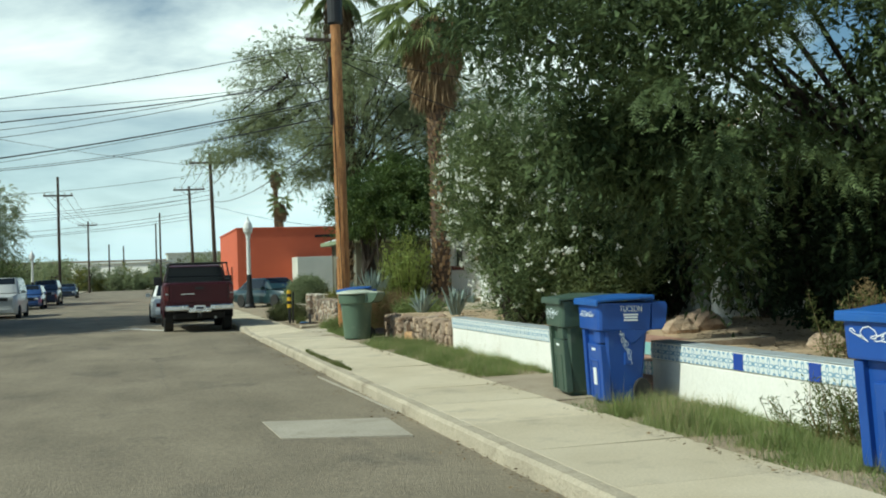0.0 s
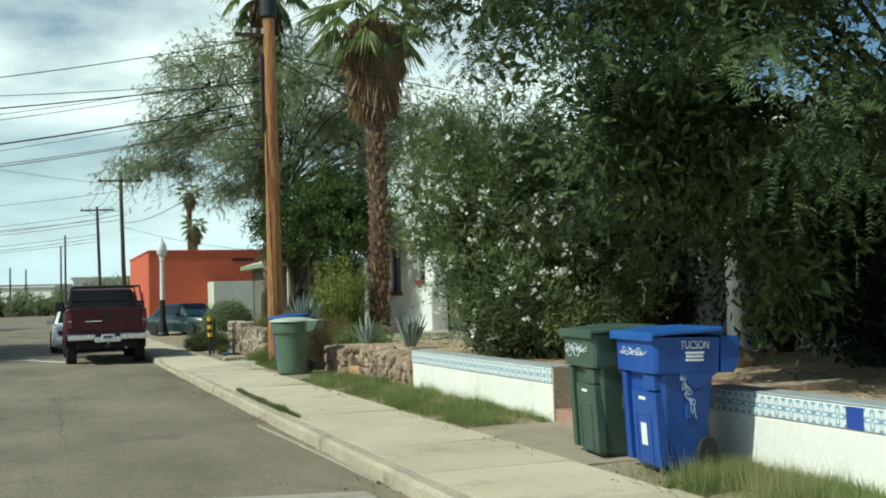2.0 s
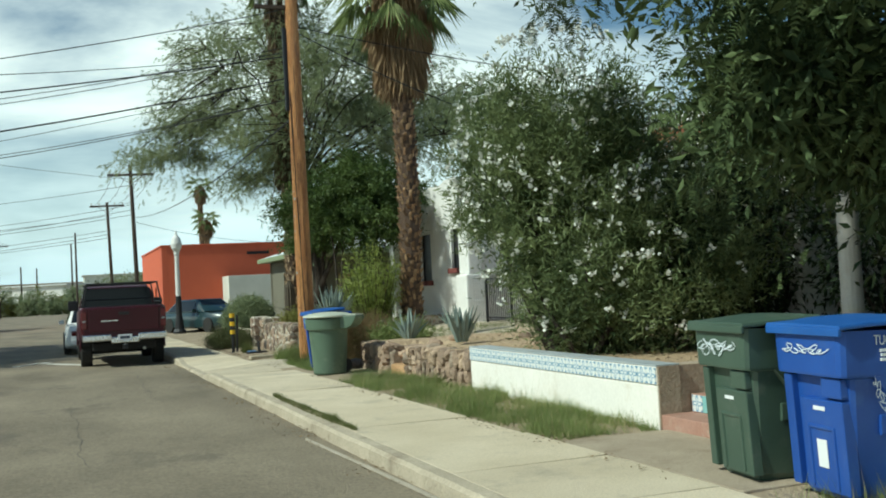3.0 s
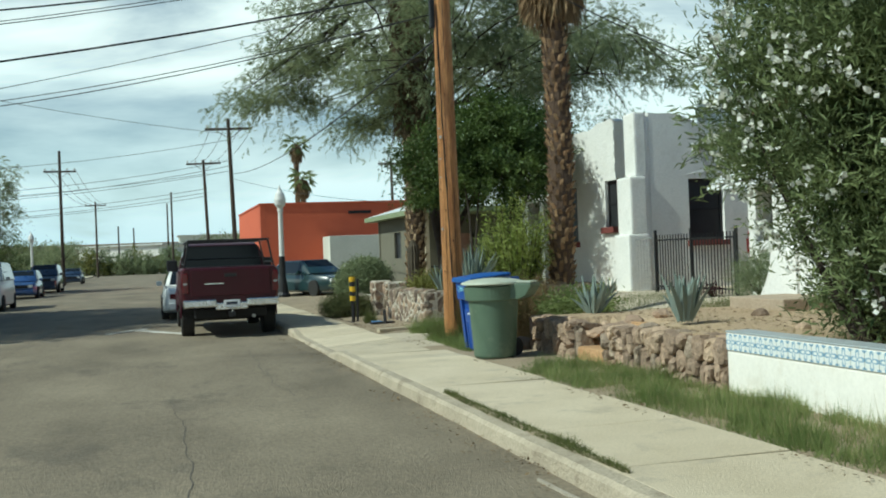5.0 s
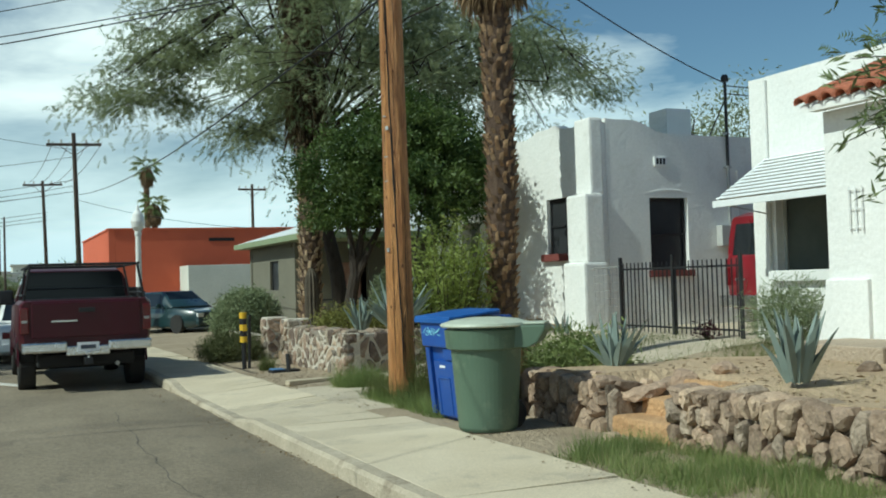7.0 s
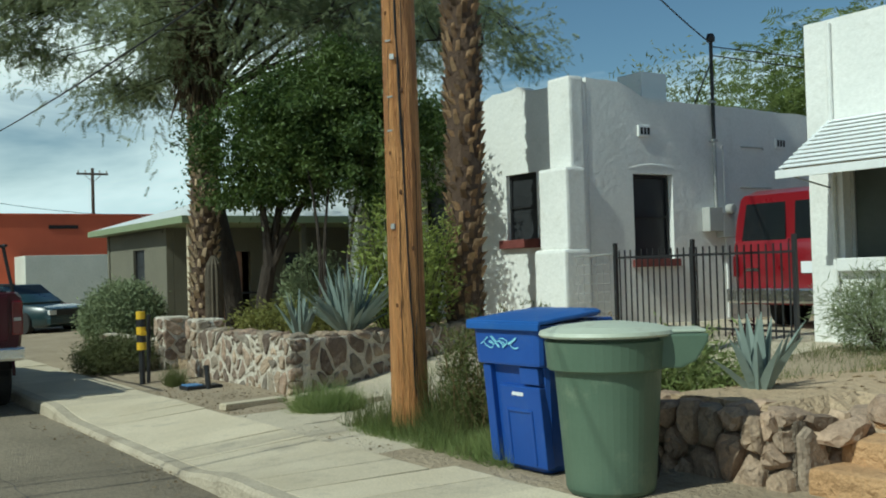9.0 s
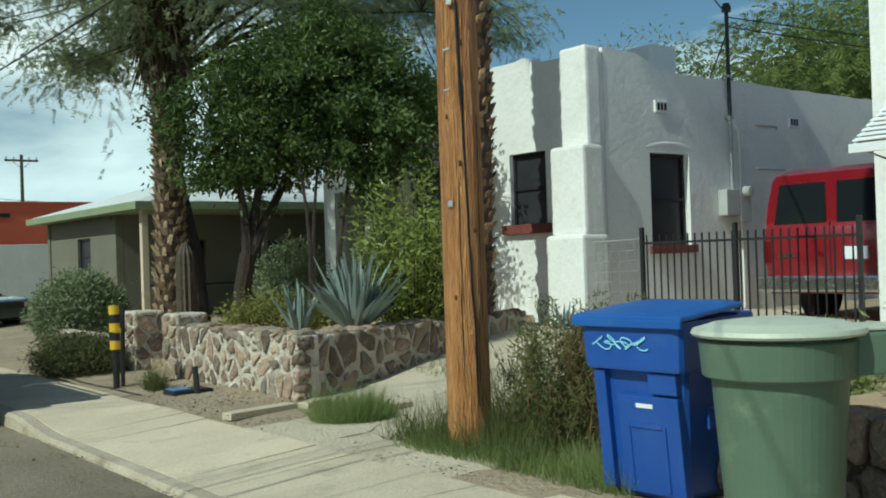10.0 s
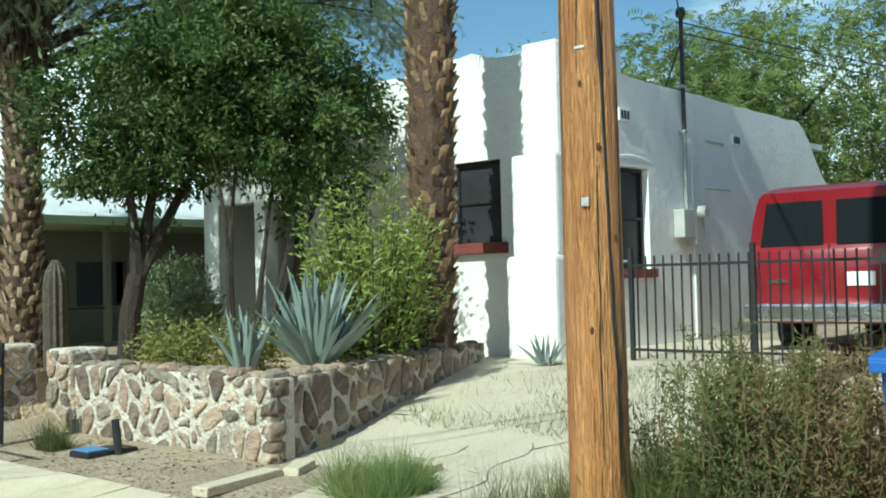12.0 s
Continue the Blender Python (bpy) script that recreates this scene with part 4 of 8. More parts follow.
part("window_sill", boxed(H1X - 0.10, H1X + 0.12, H1Y + 3.3, H1Y + 4.4, 1.56, 1.70, 0.012), SILL_RED, house, "oxblood red sill")
w = part("window", boxed(H1X + 1.18, H1X + 2.05, H1Y + 0.14, H1Y + 0.17, 1.62, 2.98), SCREEN, house, "dark screened window")
for a, b, c, d in ((1.18, 1.23, 1.62, 2.98), (2.0, 2.05, 1.62, 2.98), (1.23, 2.0, 2.93, 2.98), (1.23, 2.0, 2.28, 2.32)):
    part("window_frame", boxed(H1X + a, H1X + b, H1Y + 0.10, H1Y + 0.14, c, d, 0.004), BLACK, w)
part("window_sill", boxed(H1X + 1.12, H1X + 2.12, H1Y - 0.08, H1Y + 0.10, 1.50, 1.62, 0.012), SILL_RED, house, "oxblood red sill")
bm = bmesh.new()                                                    # swelling hood mould over the side window
tube(bm, [(H1X + 1.02, H1Y + 0.045, 2.96), (H1X + 1.10, H1Y + 0.05, 3.05), (H1X + 1.35, H1Y + 0.05, 3.10), (H1X + 1.62, H1Y + 0.05, 3.12), (H1X + 1.88, H1Y + 0.05, 3.11), (H1X + 2.10, H1Y + 0.05, 3.06), (H1X + 2.18, H1Y + 0.045, 2.97)], [0.04, 0.055, 0.06, 0.062, 0.06, 0.055, 0.04], 10)
part("hood_mould", bm, STUCCO, house)


def wall_vent(px, pz):
    v = part("vent", boxed(px - 0.14, px + 0.14, H1Y - 0.03, H1Y + 0.01, pz - 0.09, pz + 0.09, 0.01), WHITE_PAINT, house, "small white wall vent")
    for k in range(3):
        part("vent_slot", boxed(px - 0.10 + 0.075 * k, px - 0.05 + 0.075 * k, H1Y - 0.034, H1Y - 0.028, pz - 0.055, pz + 0.055), DARK, v)


wall_vent(11.75, 3.66)
wall_vent(15.05, 3.60)
bm = bmesh.new()
tube(bm, [(14.0, H1Y - 0.03, 3.50), (14.55, H1Y - 0.03, 3.50), (14.56, H1Y - 0.03, 3.46)], 0.015, 6)
part("conduit", bm, GREY_BOX, house)
part("conduit", tubed([(13.95, H1Y - 0.03, 2.80), (14.75, H1Y - 0.03, 2.80)], 0.014, 6), GREY_BOX, house)
part("conduit", tubed([(13.55, H1Y - 0.03, 0.6), (13.55, H1Y - 0.03, 3.5)], 0.018, 6), STUCCO, house)

mast = thing("service_mast", pose(13.3, H1Y - 0.06, 0), "galvanised electric service mast strapped to a stucco wall", "service mast")
part("pipe", tubed([(0, 0, 2.3), (0, 0, 3.6)], 0.03, 10), GALV, mast)
part("pipe", tubed([(0, 0, 3.6), (0, 0, 5.25)], 0.032, 10), BLACK, mast, "dark upper riser pipe")
part("weatherhead", lathe([(0.02, 5.22), (0.07, 5.23), (0.075, 5.30), (0.05, 5.36), (0.01, 5.37)], 12), BLACK, mast)
part("meter_box", boxed(-0.30, 0.02, -0.12, 0.05, 2.05, 2.45, 0.015), GREY_BOX, mast)
part("meter_box", boxed(0.03, 0.30, -0.12, 0.05, 1.95, 2.36, 0.015), GREY_BOX, mast)
m_ = part("meter", lathe([(0.085, 0), (0.085, 0.09), (0.07, 0.11), (0.01, 0.115)], 16), GREY_BOX, mast)
m_.matrix_basis = pose(0.16, -0.12, 2.42, 90)
for zz in (3.55, 4.2):
    part("strap", boxed(-0.06, 0.06, -0.03, 0.06, zz, zz + 0.04, 0.005), GALV, mast)
part("brace", tubed([(0, 0, 4.9), (-0.35, 0.1, 4.15)], 0.014, 6), BLACK, mast)

cooler = thing("roof_cooler", pose(12.92, 30.3, 3.9), "pale boxy evaporative cooler on a flat roof", "roof cooler")
part("cabinet", boxed(-0.30, 0.30, -0.30, 0.30, 0.12, 0.95, 0.02), WHITE_PAINT, cooler)
for k in range(7):
    part("louvre", boxed(-0.32, -0.295, -0.25, 0.25, 0.25 + 0.09 * k, 0.29 + 0.09 * k), WHITE_PAINT, cooler)
for a, b in ((-0.28, -0.28), (0.22, -0.28), (-0.28, 0.22), (0.22, 0.22)):
    part("leg", boxed(a, a + 0.06, b, b + 0.06, 0.0, 0.12), GALV, cooler)

# the white house with the awning and the tiled porch
H2X, H2Y = 10.3, 24.95
house2 = thing("house", pose(0, 0, 0), "bright white plastered house with an awning and a red tiled porch", "house")
bm = cut_wall(bmesh.new(), -10.0, 0.0, 0.3, 4.3, [(-2.35, -0.45, 1.55, 2.85)], 0.25, lambda a: 4.3 + 0.015 * noise.noise((a * 2, 9, 0)))
part("wall", bm, STUCCO, house2).matrix_basis = to_street(H2X, H2Y)
part("wall", boxed(H2X + 0.26, H2X + 9, H2Y - 0.25, H2Y, 0.3, 4.3), STUCCO, house2)
part("wall", boxed(H2X + 0.26, H2X + 9, H2Y - 10, H2Y - 9.75, 0.3, 4.3), STUCCO, house2)
part("wall", boxed(H2X + 8.75, H2X + 9, H2Y - 9.7, H2Y - 0.3, 0.3, 4.3), STUCCO, house2)
part("roof", boxed(H2X + 0.26, H2X + 8.74, H2Y - 9.7, H2Y - 0.27, 3.95, 4.05), PALE_ROOF, house2)
window_unit(house2, H2Y - 2.35, H2Y - 0.45, 1.55, 2.85, H2X, 0.16, GREY_BOX, LIT_SCREEN, False)
part("window_sill", boxed(H2X - 0.10, H2X + 0.10, H2Y - 2.4, H2Y - 0.40, 1.40, 1.55, 0.015), WHITE_PAINT, house2)
wing = part("porch", cut_wall(bmesh.new(), -7.0, 0.0, 0.3, 3.35, [(-6.2, -1.3, 0.5, 2.75)], 0.22), STUCCO, house2, "white plastered porch wing")
wing.matrix_basis = to_street(8.96, 22.2)
part("porch", boxed(9.19, 10.28, 21.98, 22.2, 0.3, 3.35), STUCCO, house2)
part("porch", boxed(9.19, 10.28, 15.2, 15.42, 0.3, 3.35), STUCCO, house2)
bm = prism([(21.6, 0.3)] + [(22.21 + 0.5 * (1 - k / 8) ** 2, 0.55 + 0.11 * k) for k in range(9)] + [(21.6, 1.43)], 8.90, 9.22, 0.015)
part("buttress", bm, STUCCO, house2, "flared plaster foot")
part("porch_column", lathe([(0.17, 0.55), (0.17, 0.72), (0.125, 0.76), (0.115, 2.7), (0.16, 2.75), (0.16, 2.9)], 16), WHITE_WALL, house2, "cream porch column").location = (8.46, 13.82, 0)
part("porch_beam", boxed(8.30, 10.28, 13.68, 13.96, 2.9, 3.15, 0.02), STUCCO, house2)
part("porch_step", boxed(8.0, 8.95, 20.6, 21.9, 0.5, 0.78, 0.02), BROWN_WALL, house2, "bare tan porch step")
bm = bmesh.new()                                                    # iron grille on the porch wall
for dy in (-0.09, 0.0, 0.09):
    tube(bm, [(8.93, 21.75 + dy, 1.96), (8.93, 21.75 + dy, 2.46)], 0.009, 5)
for dz in (2.00, 2.21, 2.42):
    tube(bm, [(8.93, 21.64, dz), (8.93, 21.86, dz)], 0.007, 5)
part("wall_grille", bm, WHITE_PAINT, house2, "small wrought iron wall ornament")
bm = bmesh.new()
tube(bm, [(H2X - 0.03, H2Y - 0.35, 4.25), (H2X - 0.03, H2Y - 0.34, 2.8), (H2X - 0.05, H2Y - 0.36, 1.2)], 0.03, 8)
part("downpipe", bm, STUCCO, house2)

awning = thing("window_awning", pose(0, 0, 0), "white slatted metal awning over a window", "awning")
for k in range(11):
    t0 = k / 11
    bm = boxed(-0.042, 0.042, -1.45, 1.2, -0.006, 0.006, 0.003)
    s = part("slat", bm, AWNING_W, awning)
    s.matrix_basis = pose(10.26 - 0.93 * t0, 23.45, 3.12 - 0.60 * t0, 0, -24, 0)
# added sheet under the slats, keeps sun stripes off the window
bm = bmesh.new()
v = [bm.verts.new(p) for p in ((10.27, 22.02, 3.08), (10.27, 24.64, 3.08), (9.37, 24.64, 2.495), (9.37, 22.02, 2.495), (10.27, 22.02, 3.07), (10.27, 24.64, 3.07), (9.37, 24.64, 2.485), (9.37, 22.02, 2.485))]
for f in ((0, 1, 2, 3), (7, 6, 5, 4), (0, 4, 5, 1), (1, 5, 6, 2), (2, 6, 7, 3), (3, 7, 4, 0)):
    bm.faces.new([v[i] for i in f])
bmesh.ops.recalc_face_normals(bm, faces=bm.faces)
part("backing_sheet", bm, CONCRETE, awning, "grey sheet added to stop light between slats")
part("front_rail", boxed(9.33, 9.36, 22.0, 24.66, 2.44, 2.53, 0.004), AWNING_W, awning)
for yy in (24.62, 22.05):
    part("side_frame", tubed([(10.28, yy, 3.14), (9.35, yy, 2.50)], 0.018, 6), AWNING_W, awning)
    part("stay", tubed([(10.28, yy, 2.35), (9.40, yy, 2.50)], 0.010, 6), GALV, awning)

porch_roof = thing("tiled_roof", pose(0, 0, 0), "red clay barrel tile roof over a porch", "tiled roof")
part("deck", prism([(22.28, 3.36), (22.28, 3.44), (15.2, 3.44), (15.2, 3.36)], 8.75, 8.95), STUCCO, porch_roof)
bm = bmesh.new()
v = [bm.verts.new(p) for p in ((8.72, 22.3, 3.42), (8.72, 15.1, 3.42), (10.29, 15.1, 4.05), (10.29, 22.3, 4.05), (8.72, 22.3, 3.34), (8.72, 15.1, 3.34), (10.29, 15.1, 3.97), (10.29, 22.3, 3.97))]
for f in ((0, 1, 2, 3), (7, 6, 5, 4), (0, 4, 5, 1), (1, 5, 6, 2), (2, 6, 7, 3), (3, 7, 4, 0)):
    bm.faces.new([v[i] for i in f])
bmesh.ops.recalc_face_normals(bm, faces=bm.faces)
part("deck", bm, STUCCO, porch_roof)


def barrel():
    bm = bmesh.new()
    n = 7
    rows_b = []
    for xx, r in ((0.0, 0.095), (0.42, 0.078)):
        o = [bm.verts.new((xx, r * math.cos(math.pi * k / (n - 1)), r * math.sin(math.pi * k / (n - 1)))) for k in range(n)]
        i_ = [bm.verts.new((xx, (r - 0.016) * math.cos(math.pi * k / (n - 1)), (r - 0.016) * math.sin(math.pi * k / (n - 1)))) for k in range(n)]
        rows_b.append((o, i_))
    for k in range(n - 1):
        bm.faces.new((rows_b[0][0][k], rows_b[0][0][k + 1], rows_b[1][0][k + 1], rows_b[1][0][k]))
        bm.faces.new((rows_b[0][1][k + 1], rows_b[0][1][k], rows_b[1][1][k], rows_b[1][1][k + 1]))
        for a in (0, 1):
            bm.faces.new((rows_b[a][0][k], rows_b[a][1][k], rows_b[a][1][k + 1], rows_b[a][0][k + 1]))
    bmesh.ops.recalc_face_normals(bm, faces=bm.faces)
    return mesh_of(bm, "roof_tile", TERRACOTTA)


barrel_me = barrel()
for i in range(34):
    for j in range(4):
        t = part("roof_tile", barrel_me, None, porch_roof)
        t.matrix_basis = pose(8.66 + 0.37 * j, 22.24 - 0.205 * i, 3.425 + 0.150 * j, RNG.normal() * 2, -21.9, RNG.normal() * 2)

# the sage green bungalow
bung = thing("house", pose(0, 0, 0), "sage green bungalow with a low pale hipped roof", "house")
bm = cut_wall(bmesh.new(), 4.2, 10.0, 0.0, 2.95, [(6.2, 7.3, 1.4, 2.4)], 0.2)
part("wall", bm, SAGE, bung).matrix_basis = to_street(9.35, 41.2)
bm = cut_wall(bmesh.new(), 0.21, 10.9, 0.0, 2.95, [(1.6, 2.5, 0.22, 2.25), (3.6, 5.0, 1.1, 2.2)], 0.2)
part("wall", bm, SAGE, bung).matrix_basis = pose(9.35, 45.4, 0)
part("wall", boxed(9.31, 20, 51.0, 51.2, 0.0, 2.95), SAGE, bung)
part("wall", boxed(19.8, 20, 45.62, 50.98, 0.0, 2.95), SAGE, bung)
part("ceiling", boxed(9.32, 19.7, 45.65, 50.9, 2.80, 2.88), SAGE, bung)
part("door", boxed(10.7, 11.6, 45.46, 45.52, 0.22, 2.25, 0.01), RED_STEP, bung, "faded red front door")
part("window", boxed(12.7, 14.1, 45.5, 45.53, 1.1, 2.2), SCREEN, bung)
window_unit(bung, 47.4, 48.5, 1.4, 2.4, 9.35)
for xx in (12.4, 15.8, 19.4):
    part("porch_post", boxed(xx, xx + 0.14, 43.1, 43.24, 0.2, 2.938, 0.01), SAGE, bung)
part("porch_post", boxed(9.18, 9.34, 43.1, 43.26, 0.2, 2.938, 0.01), CONCRETE, bung, "pale porch post")
part("porch_rail", boxed(9.345, 12.395, 43.15, 43.20, 1.06, 1.11, 0.005), BLACK, bung, "thin dark porch rail")
part("porch_floor", boxed(9.0, 20.0, 42.8, 45.39, 0.0, 0.2, 0.01), CONCRETE, bung)
bm = bmesh.new()
lo = [bm.verts.new(p) for p in ((8.85, 42.6, 2.94), (20.8, 42.6, 2.94), (20.8, 51.8, 2.94), (8.85, 51.8, 2.94))]
hi = [bm.verts.new(p) for p in ((8.85, 42.6, 3.12), (20.8, 42.6, 3.12), (20.8, 51.8, 3.12), (8.85, 51.8, 3.12))]
for i in range(4):
    bm.faces.new((lo[i], lo[(i + 1) % 4], hi[(i + 1) % 4], hi[i]))
bm.faces.new(lo[::-1])
bm.faces.new(hi)
bmesh.ops.recalc_face_normals(bm, faces=bm.faces)
part("fascia", bm, SAGE_TRIM, bung, "green painted eaves board")
bm = bmesh.new()
b4 = [bm.verts.new(p) for p in ((8.90, 42.65, 3.124), (20.75, 42.65, 3.124), (20.75, 51.75, 3.124), (8.90, 51.75, 3.124))]
r2 = [bm.verts.new(p) for p in ((12.9, 47.2, 4.35), (16.6, 47.2, 4.35))]
for f in ((b4[0], b4[1], r2[1], r2[0]), (b4[1], b4[2], r2[1]), (b4[2], b4[3], r2[0], r2[1]), (b4[3], b4[0], r2[0])):
    bm.faces.new(f)
bmesh.ops.recalc_face_normals(bm, faces=bm.faces)
part("roof", bm, PALE_ROOF, bung, "pale sheet roof")

# the orange building and the pale wall before it
OX, OY = 6.3, 69.5
orange = thing("building", pose(0, 0, 0), "flat-roofed orange painted commercial building", "building")
bm = cut_wall(bmesh.new(), 0.0, 15.0, -0.1, 4.75, [(4.2, 5.4, 1.0, 2.3), (9.0, 10.1, 0.0, 2.1)], 0.3)
part("wall", bm, ORANGE, orange).matrix_basis = to_street(OX, OY)
part("wall", boxed(OX + 0.31, OX + 16, OY, OY + 0.3, -0.1, 4.75), ORANGE, orange)
part("wall", boxed(OX + 15.7, OX + 16, OY + 0.31, OY + 15, -0.1, 4.6), ORANGE, orange)
part("wall", boxed(OX + 0.31, OX + 15.7, OY + 14.7, OY + 15, -0.1, 4.6), ORANGE, orange)
part("roof", boxed(OX + 0.31, OX + 15.69, OY + 0.31, OY + 14.69, 4.3, 4.4), PALE_ROOF, orange)
part("coping", boxed(OX - 0.06, OX + 16.06, OY - 0.06, OY + 0.36, 4.752, 4.84, 0.01), ORANGE, orange)
part("coping", boxed(OX - 0.06, OX + 0.36, OY + 0.37, OY + 15.06, 4.752, 4.84, 0.01), ORANGE, orange)
window_unit(orange, OY + 4.2, OY + 5.4, 1.0, 2.3, OX)
part("door", boxed(OX + 0.1, OX + 0.15, OY + 9.0, OY + 10.1, 0.0, 2.1), SCREEN, orange)
part("vent", boxed(OX + 5.2, OX + 6.6, OY - 0.03, OY + 0.0, 4.1, 4.28), DARK, orange)
pale = thing("boundary_wall", pose(0, 0, 0), "pale painted block wall beside a parking lot", "wall", kind="structure")
part("wall_body", boxed(9.9, 16.5, 67.0, 67.25, -0.1, 2.75, 0.02), PALE_WALL, pale)
part("wall_body", boxed(9.9, 10.15, 67.26, 69.45, -0.1, 2.75, 0.02), PALE_WALL, pale)

# ---------------------------------------------------------------- iron fence
fence = thing("iron_fence", pose(0, 0, 0), "black wrought iron fence closing a side drive", "fence", kind="structure")
FX, FY0, FY1, FZ = 10.08, 25.02, 28.05, 0.55
picket = mesh_of(boxed(-0.008, 0.008, -0.008, 0.008, 0.06, 1.20), "picket", BLACK)
for i in range(27):
    yy = FY0 + 0.08 + (FY1 - FY0 - 0.16) * i / 26
    p = part("picket", picket, None, fence)
    p.location = (FX, yy, FZ)
for zz in (0.14, 1.08):
    part("rail", boxed(FX - 0.014, FX + 0.014, FY0, FY1, FZ + zz, FZ + zz + 0.03), BLACK, fence)
for yy in (FY0, 26.6, FY1):
    part("post", boxed(FX - 0.025, FX + 0.025, yy - 0.025, yy + 0.025, 0.3, FZ + 1.30, 0.006), BLACK, fence)

wire_fence = thing("wire_fence", pose(0, 0, 0), "short sagging run of thin wire fence beside a buttress", "fence", kind="structure")
part("rail", tubed([(FX, FY1 + 0.04, 1.70), (FX + 0.02, 28.95, 1.68)], 0.014, 6), GALV, wire_fence)
for k in range(8):
    part("wire", tubed([(FX, FY1 + 0.04, 0.62 + 0.135 * k), (FX + 0.02, 28.95, 0.60 + 0.135 * k)], 0.003, 4), GALV, wire_fence)
for k in range(6):
    part("wire", tubed([(FX + 0.004 * k, FY1 + 0.12 + 0.145 * k, 0.5), (FX + 0.004 * k, FY1 + 0.12 + 0.145 * k, 1.70)], 0.003, 4), GALV, wire_fence)

# ---------------------------------------------------------------- wheeled bins


def scrawl(parent, m, w, hgt, mat, seed, name="graffiti"):
    """A meaningless looping pen line, flat on a face: along x, up z."""
    rng = np.random.default_rng(seed)
    bm = bmesh.new()
    k = 64
    ph = rng.random(4) * 6
    pts = [(w * (i / k - 0.5) + 0.10 * w * math.sin(i * 0.83 + ph[0]) + 0.03 * w * math.sin(i * 0.31 + ph[1]), 0.0, hgt * (0.30 * math.sin(i * 0.71 + ph[2]) + 0.22 * math.sin(i * 0.37 + ph[3])) * (0.6 + 0.6 * noise.noise((i * 0.2, seed, 0)))) for i in range(k)]
    last = None
    for i, a in enumerate(pts):
        d = (Vector(pts[min(i + 1, k - 1)]) - Vector(pts[max(i - 1, 0)])).normalized()
        s = Vector((-d.z, 0, d.x)) * 0.0035
        now = (bm.verts.new(Vector(a) - s), bm.verts.new(Vector(a) + s))
        if last:
            bm.faces.new((last[0], now[0], now[1], last[1]))
        last = now
    o = part(name, bm, mat, parent, "scribbled graffiti line")
    o.matrix_basis = m
    return o


def square_bin(m, mat, lid_mat, label, group):
    """A big two-wheeled bin: tapered body, collar, lid, handle; its front looks towards -x, base at z = 0."""
    b = thing("wheeled_bin", m @ Matrix.Translation((-0.129, 0, 0)) @ Matrix.Diagonal((0.70, 1, 1.02, 1)), label, "wheeled bin", group)
    bm = bmesh.new()
    rings = []
    for z, x0, x1, hw in ((0.0, -0.18, 0.30, 0.24), (0.05, -0.21, 0.33, 0.27), (0.58, -0.265, 0.37, 0.315), (0.735, -0.28, 0.385, 0.33), (0.745, -0.372, 0.44, 0.348), (0.76, -0.378, 0.45, 0.352), (1.02, -0.392, 0.46, 0.368)):
        c = 0.055
        rings.append([bm.verts.new((x, y, z)) for x, y in ((x0, -hw + c), (x0 + 0.016, -hw + 0.016), (x0 + c, -hw), (x1 - c, -hw), (x1, -hw + c), (x1, hw - c), (x1 - c, hw), (x0 + c, hw), (x0 + 0.016, hw - 0.016), (x0, hw - c))])
    for r0, r1 in zip(rings, rings[1:]):
        for k in range(10):
            bm.faces.new((r0[k], r0[(k + 1) % 10], r1[(k + 1) % 10], r1[k]))
    bm.faces.new(rings[0][::-1])
    bm.faces.new(rings[-1])
    bmesh.ops.recalc_face_normals(bm, faces=bm.faces)
    part("body", bm, mat, b)

    def front(name, y0, y1, z0, z1, deep, proud, label_=""):
        """A moulded piece on the leaning front face."""
        bm = boxed(-proud, deep, y0, y1, z0, z1, 0.010)
        for v in bm.verts:
            v.co.x -= 0.268 + 0.104 * (v.co.z - 0.58)
        return part(name, bm, mat, b, label_)

    front("front_panel", -0.295, 0.135, 0.04, 0.60, 0.05, 0.060)
    front("front_rib", 0.215, 0.300, 0.04, 0.735, 0.05, 0.062)
    front("front_rib", -0.295, -0.10, 0.615, 0.735, 0.05, 0.060)
    for y0, y1, z0, z1 in ((-0.20, -0.175, 0.06, 0.44), (0.055, 0.08, 0.06, 0.44), (-0.175, 0.055, 0.415, 0.44)):
        front("panel_border", y0, y1, z0, z1, 0.0, 0.074)
    for s in (-1, 1):                                               # sloping shoulder under the collar on each side
        bm = bmesh.new()
        low = [bm.verts.new(p) for p in ((-0.10, s * 0.300, 0.75), (0.40, s * 0.300, 0.75), (0.20, s * 0.300, 0.60), (0.10, s * 0.300, 0.585))]
        out = [bm.verts.new(p) for p in ((-0.06, s * 0.352, 0.75), (0.38, s * 0.352, 0.75), (0.19, s * 0.345, 0.64), (0.11, s * 0.342, 0.625))]
        for k in range(4):
            bm.faces.new((low[k], low[(k + 1) % 4], out[(k + 1) % 4], out[k]))
        bm.faces.new(low[::-1])
        bm.faces.new(out)
        bmesh.ops.recalc_face_normals(bm, faces=bm.faces)
        part("shoulder", bm, mat, b)
        part("lifting_pocket", boxed(0.02, 0.14, min(s * 0.30, s * 0.326), max(s * 0.30, s * 0.326), 0.40, 0.52, 0.01), mat, b, "moulded lifting pocket")
    bm = bmesh.new()
    box(bm, -0.43, 0.42, -0.40, 0.40, 0.0, 0.030, 0.012)
    bmesh.ops.subdivide_edges(bm, edges=[e for e in bm.edges if e.calc_length() > 0.5], cuts=5, use_grid_fill=True)
    for v in bm.verts:                                              # slightly domed, sloping to the front
        v.co.z += 0.030 * (1 - (v.co.y / 0.4) ** 2) * (1 - (v.co.x / 0.45) ** 2) + 0.045 * (v.co.x + 0.43) + 0.006 * noise.noise((v.co.x * 5, v.co.y * 5, m.translation.y))
